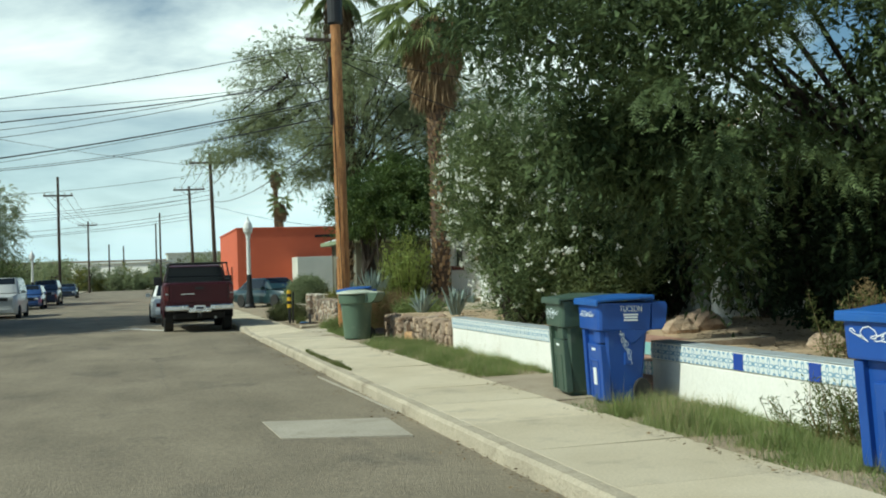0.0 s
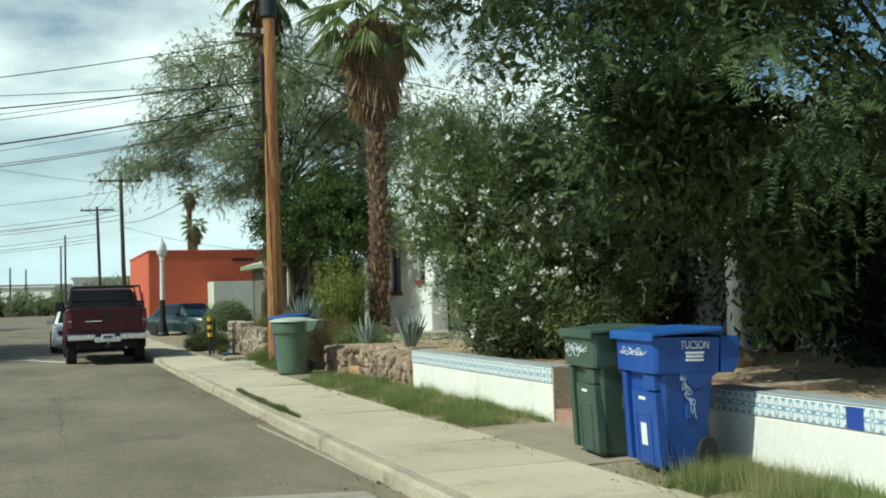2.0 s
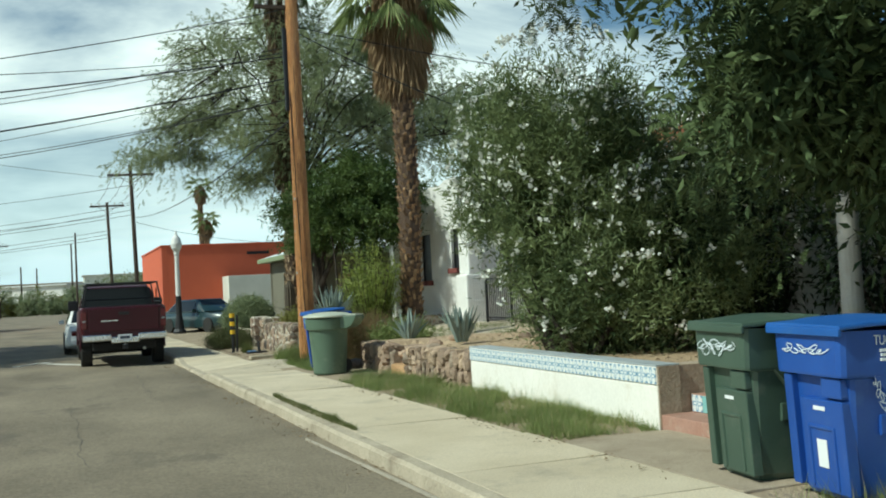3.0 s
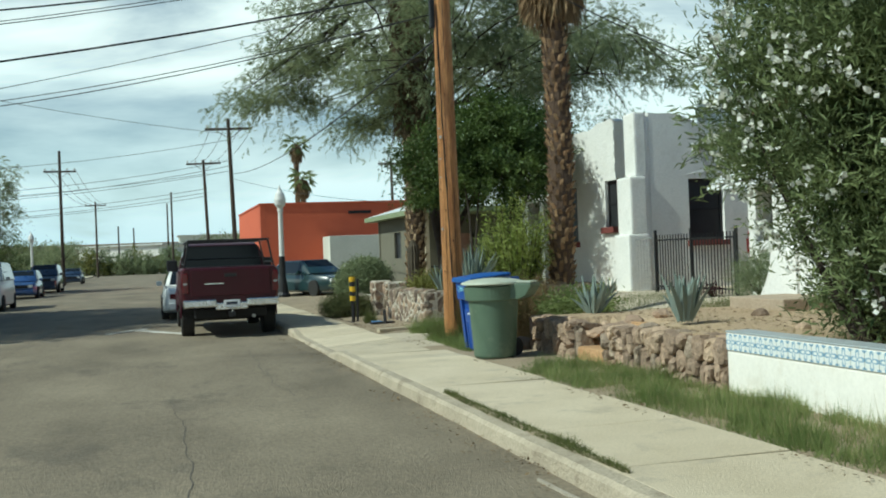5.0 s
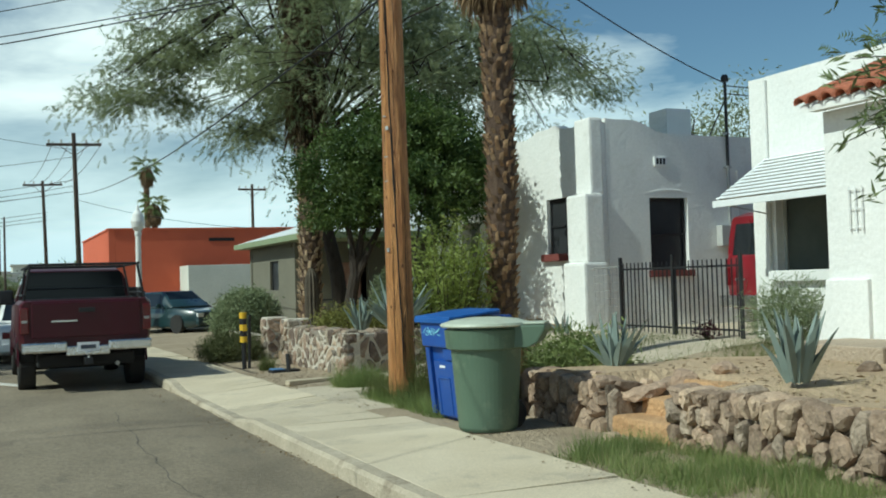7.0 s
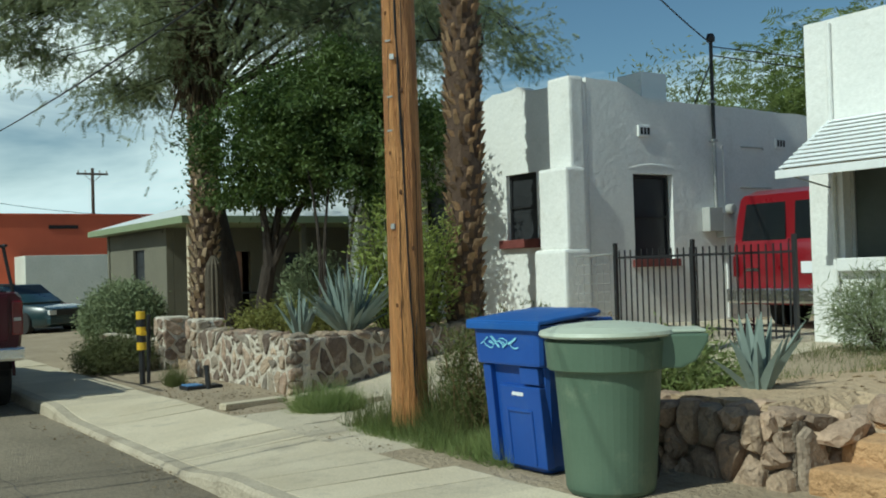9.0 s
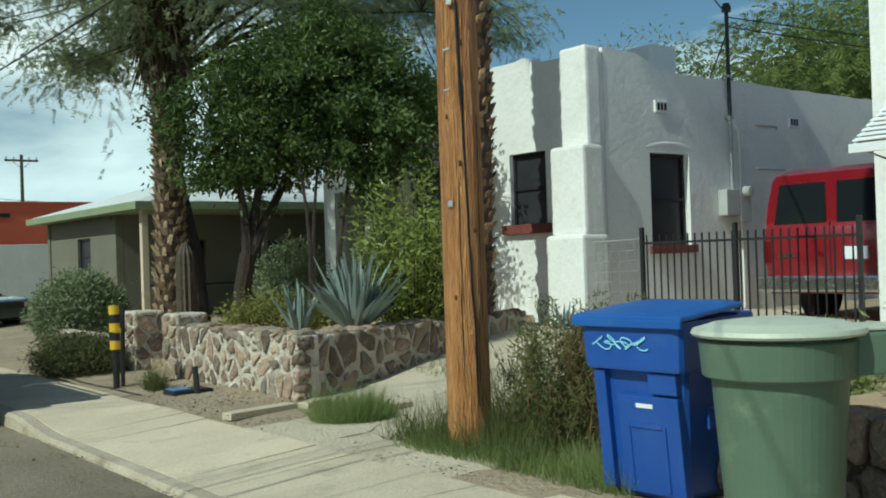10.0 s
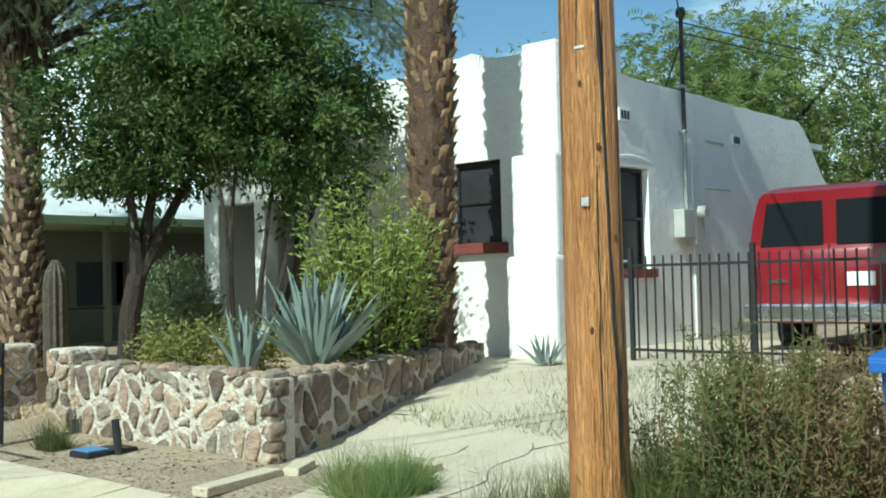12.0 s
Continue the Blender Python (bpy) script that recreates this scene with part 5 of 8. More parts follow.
    box(bm, 0.30, 0.50, -0.32, 0.32, 0.02, 0.075, 0.02)
    lid = part("lid", bm, lid_mat, b)
    lid.location = (0, 0, 1.025)
    part("lid_lip", boxed(-0.437, -0.40, -0.395, 0.395, -0.035, 0.012, 0.008), lid_mat, lid)
    bm = prism([(0.43, 1.03), (0.65, 1.03), (0.67, 0.99), (0.65, 0.82), (0.59, 0.75), (0.43, 0.75)], -0.352, 0.352, 0.012)
    part("handle", bm, mat, b).matrix_basis = pose(0, 0, 0, 0, 0, -90)
    for s in (-1, 1):
        wl = part("wheel", lathe([(0.03, -0.03), (0.125, -0.03), (0.135, -0.02), (0.135, 0.02), (0.125, 0.03), (0.03, 0.03)], 16), RUBBER, b)
        wl.matrix_basis = pose(0.30, s * 0.29, 0.135, 90)
    part("axle", tubed([(0.30, -0.26, 0.135), (0.30, 0.26, 0.135)], 0.012, 6), GALV, b)
    part("number_bar", boxed(-0.004, 0.004, -0.06, 0.06, -0.012, 0.012), STICKER, b, "pale stamped number strip").matrix_basis = pose(-0.326, -0.06, 0.545, 0, -6, 0)
    return b


def letters(text, size, mat, parent, m, name="lettering"):
    cu = bpy.data.curves.new(name, "FONT")
    cu.body, cu.size, cu.align_x, cu.extrude = text, size, "CENTER", 0.001
    tmp = bpy.data.objects.new(name, cu)
    scene.collection.objects.link(tmp)
    me = bpy.data.meshes.new_from_object(tmp.evaluated_get(bpy.context.evaluated_depsgraph_get()))
    bpy.data.objects.remove(tmp)
    me.materials.clear()
    me.materials.append(mat)
    o = part(name, me, mat, parent)
    o.matrix_basis = m
    return o


BINZ = 0.12
bin_a = square_bin(pose(4.82, 10.70, BINZ, 0, 1.5, -8), BIN_GREEN, BIN_GREEN, "scuffed dark green wheeled bin with scribbled graffiti", "bins by the steps")
bin_b = square_bin(pose(4.865, 9.86, BINZ, 0, 1.5, -7), BIN_BLUE, LID_BLUE, "blue recycling bin with white lettering on its side", "bins by the steps")
bin_c = square_bin(pose(4.95, 5.55, BINZ, 0, 0, 4), BIN_BLUE, LID_BLUE, "blue recycling bin with white scribbled graffiti beside a tiled wall", "bins by the steps")
bin_d = square_bin(pose(4.83, 23.12, BINZ, 0, -1.5, 3), BIN_BLUE, LID_BLUE, "blue recycling bin with cyan graffiti beside a round bin", "bins by the pole")
for b, txt in ((bin_b, "TUCSON"), (bin_d, "TUCSON")):
    letters(txt, 0.085, STICKER, b, pose(0.10, -0.374, 0.935, 92, 0, 0))
    for k, (w_, z_) in enumerate(((0.22, 0.895), (0.20, 0.868), (0.21, 0.841))):
        part("lettering", boxed(0.10 - w_ / 2, 0.10 + w_ / 2, -0.374, -0.364, z_, z_ + 0.017), STICKER, b, "plain pale print bar")
scrawl(bin_b, pose(0.03, -0.350, 0.60, 0, 0, 0) @ pose(0, 0, 0, 0, 62, 0), 0.36, 0.14, GRAFFITI, 3)
scrawl(bin_b, pose(-0.398, 0.02, 0.90, 0, 0, 90), 0.44, 0.11, GRAFFITI, 5)
scrawl(bin_a, pose(-0.398, 0.02, 0.90, 0, 0, 90), 0.5, 0.12, GRAFFITI, 6)
scrawl(bin_a, pose(-0.398, 0.06, 0.88, 0, 0, 90), 0.42, 0.16, GRAFFITI, 15)
scrawl(bin_c, pose(-0.398, 0.02, 0.90, 0, 0, 90), 0.5, 0.14, STICKER, 8)
scrawl(bin_d, pose(-0.40, 0.05, 0.90, 0, 0, 90), 0.36, 0.13, CYAN_SCRAWL, 9)
part("sticker", boxed(-0.003, 0.003, -0.05, 0.05, -0.085, 0.085), STICKER, bin_b, "white paper sticker").matrix_basis = pose(-0.302, -0.06, 0.27, 0, -6, 0)

round_bin = thing("round_bin", pose(4.55, 22.2, BINZ, 0, 0, -38), "sage green round bin with a pale flat lid", "round bin", "bins by the pole")
part("body", lathe([(0.27, 0.0), (0.285, 0.03), (0.338, 0.755), (0.340, 0.77), (0.372, 0.775), (0.384, 0.785), (0.398, 0.955), (0.385, 0.965), (0.36, 0.968), (0.36, 0.985)], 48), BIN_SAGE, round_bin, smooth=False)
part("lid", lathe([(0.40, 0.985), (0.425, 0.985), (0.435, 0.998), (0.425, 1.02), (0.40, 1.026), (0.32, 1.05), (0.15, 1.07), (0.01, 1.074)], 48), LID_SAGE, round_bin)
part("lid_tab", boxed(0.38, 0.60, -0.17, 0.17, 1.0, 1.02, 0.008), LID_SAGE, round_bin)
part("handle", prism([(0.30, 0.995), (0.61, 0.995), (0.605, 0.95), (0.53, 0.83), (0.44, 0.785), (0.30, 0.785)], -0.22, 0.22, 0.014), BIN_SAGE, round_bin).matrix_basis = pose(0, 0, 0, 0, 0, -90)
for s in (-1, 1):
    wl = part("wheel", lathe([(0.03, -0.03), (0.115, -0.03), (0.125, -0.02), (0.125, 0.02), (0.115, 0.03), (0.03, 0.03)], 16), RUBBER, round_bin)
    wl.matrix_basis = pose(0, 0, 0, 0, 0, 58) @ pose(0.24, s * 0.15, 0.125, 90)

# ---------------------------------------------------------------- vehicles


def wheel(parent, x, y, r, w):
    t = part("wheel", lathe([(r * 0.62, -w / 2), (r * 0.95, -w / 2), (r, -w / 2 + 0.03), (r, w / 2 - 0.03), (r * 0.95, w / 2), (r * 0.62, w / 2)], 24), RUBBER, parent)
    t.matrix_basis = pose(x, y, r, 0, 90, 0)
    part("rim", lathe([(0.03, -w * 0.42), (r * 0.30, -w * 0.40), (r * 0.61, -w * 0.47), (r * 0.61, w * 0.47), (r * 0.30, w * 0.40), (0.03, w * 0.42)], 18), RIM, t)
    return t


def shell(sections):
    """A body lofted through sections along y: (y, half width low, half width high, z low, z high)."""
    bm = bmesh.new()
    rings = []
    for y, wl, wh, z0, z1 in sections:
        c = 0.06
        rings.append([bm.verts.new(p) for p in ((-wl + c, y, z0), (-wl, y, z0 + c), (-(wl + wh) / 2 - 0.02, y, (z0 + z1) / 2), (-wh, y, z1 - c), (-wh + c, y, z1), (wh - c, y, z1), (wh, y, z1 - c), ((wl + wh) / 2 + 0.02, y, (z0 + z1) / 2), (wl, y, z0 + c), (wl - c, y, z0))])
    for r0, r1 in zip(rings, rings[1:]):
        for k in range(10):
            bm.faces.new((r0[k], r0[(k + 1) % 10], r1[(k + 1) % 10], r1[k]))
    bm.faces.new(rings[0][::-1])
    bm.faces.new(rings[-1])
    bmesh.ops.recalc_face_normals(bm, faces=bm.faces)
    for f in bm.faces:
        f.smooth = True
    for e in bm.edges:
        e.smooth = e.calc_face_angle(0.0) < 0.75
    return bm


def quad_panel(pts, thick, mat, name, parent, label=""):
    """A flat pane with some thickness."""
    bm = bmesh.new()
    a = [bm.verts.new(p) for p in pts]
    f = bm.faces.new(a)
    bm.normal_update()
    n = f.normal.copy()
    r = bmesh.ops.extrude_face_region(bm, geom=[f])
    bmesh.ops.translate(bm, vec=n * thick, verts=[v for v in r["geom"] if isinstance(v, bmesh.types.BMVert)])
    bmesh.ops.recalc_face_normals(bm, faces=bm.faces)
    return part(name, bm, mat, parent, label)


# pickup truck; its tail looks towards -y; origin under the middle of the tail
truck = thing("pickup_truck", pose(1.62, 30.15, 0.0), "dark maroon pickup truck with chrome bumper and black ladder rack", "pickup truck")
bm = shell([(0.02, 0.90, 0.94, 0.72, 1.42), (0.10, 0.94, 0.97, 0.66, 1.44), (0.55, 0.96, 0.98, 0.62, 1.44), (2.05, 0.96, 0.98, 0.58, 1.44)])
part("bed", bm, MAROON, truck)
part("bed_floor", boxed(-0.80, 0.80, 0.10, 2.0, 1.441, 1.452), BLACK, truck, "black bed liner")
bm = shell([(2.10, 0.97, 0.98, 0.55, 1.40), (3.6, 0.98, 0.98, 0.52, 1.38), (4.0, 0.98, 0.96, 0.52, 1.36), (5.1, 0.95, 0.90, 0.55, 1.28), (5.55, 0.88, 0.80, 0.60, 1.10)])
part("body", bm, MAROON, truck)
bm = shell([(2.12, 0.95, 0.80, 1.36, 1.92), (2.35, 0.95, 0.77, 1.38, 1.97), (3.3, 0.95, 0.76, 1.38, 1.96), (3.95, 0.94, 0.74, 1.36, 1.44)])
part("cab", bm, MAROON, truck)
quad_panel([(-0.84, 2.105, 1.44), (0.84, 2.105, 1.44), (0.76, 2.112, 1.90), (-0.76, 2.112, 1.90)], 0.03, TINTED, "rear_window", truck)
for s in (-1, 1):
    quad_panel([(s * 0.945, 2.35, 1.46), (s * 0.945, 3.45, 1.46), (s * 0.80, 3.1, 1.88), (s * 0.80, 2.42, 1.88)], 0.02, TINTED, "side_window", truck)
    part("mirror", boxed(s * 1.08 - 0.12, s * 1.08 + 0.12, 3.28, 3.40, 1.36, 1.62, 0.03), BLACK, truck)
    part("mirror_arm", tubed([(s * 0.94, 3.36, 1.45), (s * 1.02, 3.35, 1.47)], 0.025, 6), BLACK, truck)
    tl = part("tail_light", boxed(s * 0.90 - 0.065, s * 0.90 + 0.065, 0.0, 0.10, 0.93, 1.34, 0.02), TAIL_RED, truck)
    part("reverse_lens", boxed(s * 0.90 - 0.04, s * 0.90 + 0.04, -0.006, 0.01, 1.10, 1.14, 0.004), GREY_BOX, tl)
    for ax in (1.15, 4.55):
        wheel(truck, s * 0.84, ax, 0.38, 0.26)
        bm = bmesh.new()
        n = 14
        for ra, rb in ((0.41, 0.47),):
            for k in range(n):
                a0, a1 = math.pi * k / n, math.pi * (k + 1) / n
                pts = [(s * 0.965, ax + r_ * math.cos(a), 0.40 + r_ * math.sin(a)) for r_, a in ((ra, a0), (rb, a0), (rb, a1), (ra, a1))]
                q = [bm.verts.new(p) for p in pts] + [bm.verts.new((p[0] + s * 0.03, p[1], p[2])) for p in pts]
                for f in ((0, 1, 2, 3), (7, 6, 5, 4), (0, 4, 5, 1), (1, 5, 6, 2), (2, 6, 7, 3), (3, 7, 4, 0)):
                    bm.faces.new([q[i] for i in f])
        bmesh.ops.recalc_face_normals(bm, faces=bm.faces)
        part("wheel_arch", bm, MAROON, truck)
        part("wheel_well", boxed(min(s * 0.60, s * 0.992), max(s * 0.60, s * 0.992), ax - 0.40, ax + 0.40, 0.46, 0.80, 0.06), DARK, truck)
part("tailgate", boxed(-0.80, 0.80, -0.02, 0.03, 0.86, 1.40, 0.02), MAROON, truck)
part("tailgate_badge", boxed(-0.52, -0.14, -0.026, -0.018, 1.10, 1.125), CHROME, truck, "thin chrome badge strip")
part("tailgate_handle", boxed(-0.12, 0.12, -0.03, -0.012, 1.24, 1.31, 0.008), BLACK, truck)
bm = bmesh.new()
box(bm, -0.95, -0.30, -0.16, 0.02, 0.64, 0.80, 0.03)
box(bm, 0.30, 0.95, -0.16, 0.02, 0.64, 0.80, 0.03)
box(bm, -0.32, 0.32, -0.14, 0.0, 0.58, 0.73, 0.02)
bp_ = part("rear_bumper", bm, CHROME, truck, "chrome step bumper")
part("plate", boxed(-0.16, 0.16, -0.155, -0.142, 0.64, 0.78, 0.004), STICKER, bp_)
part("plate_bar", boxed(-0.11, 0.11, -0.16, -0.154, 0.68, 0.74), NAVY_PAINT, bp_, "plain dark bar")
part("hitch", boxed(-0.06, 0.06, -0.22, 0.1, 0.44, 0.54, 0.01), BLACK, truck)
part("tow_ball", lathe([(0.015, 0), (0.015, 0.04), (0.03, 0.06), (0.03, 0.085), (0.01, 0.1)], 12), CHROME, truck).location = (0, -0.17, 0.54)
part("underbody", boxed(-0.72, 0.72, 0.15, 5.2, 0.40, 0.60, 0.04), DARK, truck)
part("rear_axle", tubed([(-0.7, 1.15, 0.38), (0.7, 1.15, 0.38)], 0.07, 10), DARK, truck)
part("exhaust", tubed([(0.45, 0.05, 0.42), (0.45, 1.0, 0.42)], 0.035, 8), GALV, truck)
rack = part("ladder_rack", bmesh.new(), BLACK, truck, "black steel ladder rack")
for s in (-1, 1):
    for yy in (0.25, 1.95):
        part("rack_post", tubed([(s * 0.90, yy, 1.44), (s * 0.80, yy, 1.99)], 0.020, 6), BLACK, rack)
    part("rack_rail", tubed([(s * 0.80, 0.05, 1.99), (s * 0.80, 3.6, 1.99)], 0.020, 6), BLACK, rack)
    part("rack_rail", tubed([(s * 0.90, 0.2, 1.52), (s * 0.90, 2.0, 1.52)], 0.018, 6), BLACK, rack)
for yy in (0.25, 1.95, 3.2):
    part("rack_bar", tubed([(-0.80, yy, 1.99), (0.80, yy, 1.99)], 0.020, 6), BLACK, rack)
part("rack_bar", tubed([(-0.84, 1.98, 1.62), (0.84, 1.98, 1.62)], 0.015, 6), BLACK, rack)


def sedan(m, paint, label, L=4.6, W=1.78, H=1.42, wagon=False, group="", category="car"):
    """A parked car; its nose looks towards -y, origin under its nose's middle."""
    c = thing("parked_car", m, label, category, group)
    hw = W / 2
    belt = 0.62 * H
    bm = shell([(0.0, hw - 0.22, hw - 0.26, 0.28, belt - 0.16), (0.18, hw - 0.08, hw - 0.12, 0.20, belt - 0.10), (1.15, hw, hw - 0.06, 0.18, belt - 0.02), (L * 0.55, hw, hw - 0.05, 0.18, belt), (L - 0.6, hw, hw - 0.07, 0.2, belt), (L - 0.12, hw - 0.06, hw - 0.12, 0.26, belt - 0.04), (L, hw - 0.2, hw - 0.22, 0.34, belt - 0.14)])
    part("body", bm, paint, c)
    y0, y1, y2, y3 = 1.15, 1.85, (L - 0.35 if wagon else L - 1.25), (L - 0.1 if wagon else L - 0.55)
    bm = shell([(y0, hw - 0.08, hw - 0.10, belt - 0.06, belt + 0.02), (y1, hw - 0.06, hw - 0.24, belt - 0.06, H), (y2, hw - 0.06, hw - 0.24, belt - 0.06, H - 0.02), (y3, hw - 0.08, hw - 0.12, belt - 0.06, belt + 0.03)])
    part("cabin", bm, paint, c)
    quad_panel([(-hw + 0.20, y0 + 0.10, belt + 0.045), (hw - 0.20, y0 + 0.10, belt + 0.045), (hw - 0.32, y1 - 0.03, H - 0.045), (-hw + 0.32, y1 - 0.03, H - 0.045)], 0.03, GLASS, "windscreen", c)
    quad_panel([(-hw + 0.20, y3 - 0.06, belt + 0.05), (hw - 0.20, y3 - 0.06, belt + 0.05), (hw - 0.32, y2 + 0.03, H - 0.05), (-hw + 0.32, y2 + 0.03, H - 0.05)], -0.03, GLASS, "rear_window", c)
    for s in (-1, 1):
        quad_panel([(s * (hw - 0.075), y0 + 0.45, belt + 0.03), (s * (hw - 0.075), y3 - 0.30, belt + 0.03), (s * (hw - 0.235), y2 - 0.05, H - 0.07), (s * (hw - 0.235), y1 + 0.08, H - 0.07)], 0.02 * s, GLASS, "side_window", c)
        part("mirror", boxed(s * (hw + 0.06) - 0.08, s * (hw + 0.06) + 0.08, y0 + 0.45, y0 + 0.55, belt, belt + 0.13, 0.02), paint, c)
        part("headlight", boxed(s * (hw - 0.32) - 0.13, s * (hw - 0.32) + 0.13, -0.012, 0.1, belt - 0.32, belt - 0.19, 0.02), LENS_WHITE, c)
        part("tail_light", boxed(s * (hw - 0.32) - 0.13, s * (hw - 0.32) + 0.13, L - 0.1, L + 0.012, belt - 0.32, belt - 0.17, 0.02), TAIL_RED, c)
        for ax in (0.85, L - 0.95):
            wheel(c, s * (hw - 0.08), ax, 0.31, 0.2)
    part("grille", boxed(-hw + 0.42, hw - 0.42, -0.02, 0.05, belt - 0.34, belt - 0.20, 0.01), BLACK, c)
    part("bumper", boxed(-hw + 0.16, hw - 0.16, -0.07, 0.1, 0.28, 0.46, 0.03), paint, c)
    part("bumper", boxed(-hw + 0.16, hw - 0.16, L - 0.1, L + 0.06, 0.30, 0.48, 0.03), paint, c)
    return c


sedan(pose(1.25, 42.2, 0, 0, 0, 180) @ pose(0, 0, 0), WHITE_PAINT, "white car parked ahead of a pickup truck", 4.7, 1.82, 1.45)
sedan(pose(7.0, 46.6, 0.1, 0, 0, 28), TEAL_PAINT, "dark teal sedan parked off the street behind a bush", 4.5, 1.75, 1.38)
sedan(pose(-6.15, 49.0, 0, 0, 0, 0), SILVER_PAINT, "silver sport utility vehicle parked across the street", 4.9, 1.9, 1.85, True, "cars across the street", "car")
sedan(pose(-6.45, 65.0, 0), BLUE_PAINT, "blue hatchback parked across the street", 4.2, 1.72, 1.45, True, "cars across the street")
sedan(pose(-6.35, 75.5, 0), NAVY_PAINT, "dark blue van-like car parked across the street", 4.8, 1.85, 1.75, True, "cars across the street")
sedan(pose(-6.7, 104.0, 0), NAVY_PAINT, "small dark car parked far down the street", 4.3, 1.75, 1.42, False, "cars across the street")

# red van behind the fence; its tail looks towards the street
van = thing("van", pose(11.85, 26.48, 0.5, 0, 0, -90), "red passenger van parked behind an iron fence", "van")
bm = shell([(0.0, 0.90, 0.96, 0.50, 1.30), (0.06, 0.98, 1.0, 0.42, 1.36), (4.3, 0.98, 1.0, 0.42, 1.36), (5.2, 0.9, 0.8, 0.5, 1.1)])
part("body", bm, RED_PAINT, van)
bm = shell([(0.06, 0.99, 0.86, 1.28, 1.98), (0.30, 0.99, 0.82, 1.28, 2.06), (3.5, 0.99, 0.82, 1.28, 2.06), (4.4, 0.97, 0.84, 1.26, 1.36)])
part("cabin", bm, RED_PAINT, van)
for s in (-1, 1):
    quad_panel([(s * 0.08, 0.06, 1.33), (s * 0.84, 0.06, 1.33), (s * 0.76, 0.09, 1.86), (s * 0.08, 0.09, 1.86)], 0.03 * s, GLASS, "rear_window", van)
    part("tail_light", boxed(s * 0.93 - 0.05, s * 0.93 + 0.05, -0.02, 0.08, 0.82, 1.12, 0.01), TAIL_RED, van)
    for k in range(3):
        quad_panel([(s * 0.985, 0.35 + 1.1 * k, 1.40), (s * 0.985, 1.3 + 1.1 * k, 1.40), (s * 0.875, 1.28 + 1.1 * k, 1.9), (s * 0.875, 0.4 + 1.1 * k, 1.9)], 0.02 * s, GLASS, "side_window", van)
    for ax in (1.1, 4.2):
        wheel(van, s * 0.86, ax, 0.36, 0.24)
part("bumper", boxed(-1.0, 1.0, -0.16, 0.02, 0.45, 0.66, 0.03), CHROME, van, "pale chrome bumper")
part("plate", boxed(0.20, 0.52, -0.02, 0.0, 0.86, 1.02, 0.004), STICKER, van)
part("badge", boxed(-0.75, -0.5, -0.015, 0.0, 0.90, 0.94), CHROME, van)
part("door_seam", boxed(-0.006, 0.006, -0.008, 0.02, 0.68, 1.34), DARK, van)

# ---------------------------------------------------------------- street furniture
up = thing("utility_pole", pose(4.86, 25.15, 0.05, 0.2, -0.3, 0), "tall honey-brown wooden utility pole with weathered cracks", "utility pole")
bm = bmesh.new()
n = 20
rings = []
for k in range(41):
    z = 10.2 * k / 40
    r = 0.172 - 0.0058 * z
    rings.append([bm.verts.new(((r + 0.006 * noise.noise((math.cos(a) * 2, math.sin(a) * 2, z * 0.5)) - (0.018 if abs(a - 3.9 - 0.18 * math.sin(z)) < 0.10 else 0)) * math.cos(a), (r + 0.006 * noise.noise((math.cos(a) * 2, math.sin(a) * 2, z * 0.5))) * math.sin(a), z)) for a in [2 * math.pi * i / n for i in range(n)]])
for r0, r1 in zip(rings, rings[1:]):
    for k in range(n):
        bm.faces.new((r0[k], r0[(k + 1) % n], r1[(k + 1) % n], r1[k]))
bm.faces.new(rings[-1])
part("pole_shaft", bm, POLE_WOOD, up)
bm = bmesh.new()                                                    # drying cracks
for a0, z0, z1 in ((3.95, 0.5, 2.1), (4.25, 1.9, 4.2), (3.35, 2.6, 3.5), (3.6, 3.6, 5.8), (4.9, 1.0, 2.6), (4.5, 4.4, 6.4), (4.7, 0.3, 1.2)):
    pts = []
    for k in range(15):
        z = z0 + (z1 - z0) * k / 14
        a = a0 + 0.08 * math.sin(z * 0.9 + a0) + 0.06 * noise.noise((z * 4, a0, 0))
        r = 0.1705 - 0.0058 * z + 0.006 * noise.noise((math.cos(a) * 2, math.sin(a) * 2, z * 0.5))
        pts.append((r * math.cos(a), r * math.sin(a), z))
    tube(bm, pts, [0.001] + [0.0015 + 0.006 * abs(noise.noise((q_ * 0.9, a0 * 5, 0))) for q_ in range(13)] + [0.001], 5)
pts = []
for k in range(30):                                                 # one wide crack winds down the shaft
    z = 5.6 - 5.2 * k / 29
    a = 3.72 + 0.15 * (5.6 - z) + 0.09 * noise.noise((z * 2.6, 1, 0))
    r = 0.1695 - 0.0058 * z + 0.006 * noise.noise((math.cos(a) * 2, math.sin(a) * 2, z * 0.5))
    pts.append((r * math.cos(a), r * math.sin(a), z))
tube(bm, pts, [0.002] + [0.008 + 0.016 * abs(noise.noise((k_ * 0.37, 3, 0))) for k_ in range(28)] + [0.002], 5)
part("crack", bm, DARK, up, "dark drying cracks")
KNOT = surf("pole_knot", (0.16, 0.06, 0.02), (0.26, 0.11, 0.04), 12, 60, 0.7, 0.3)
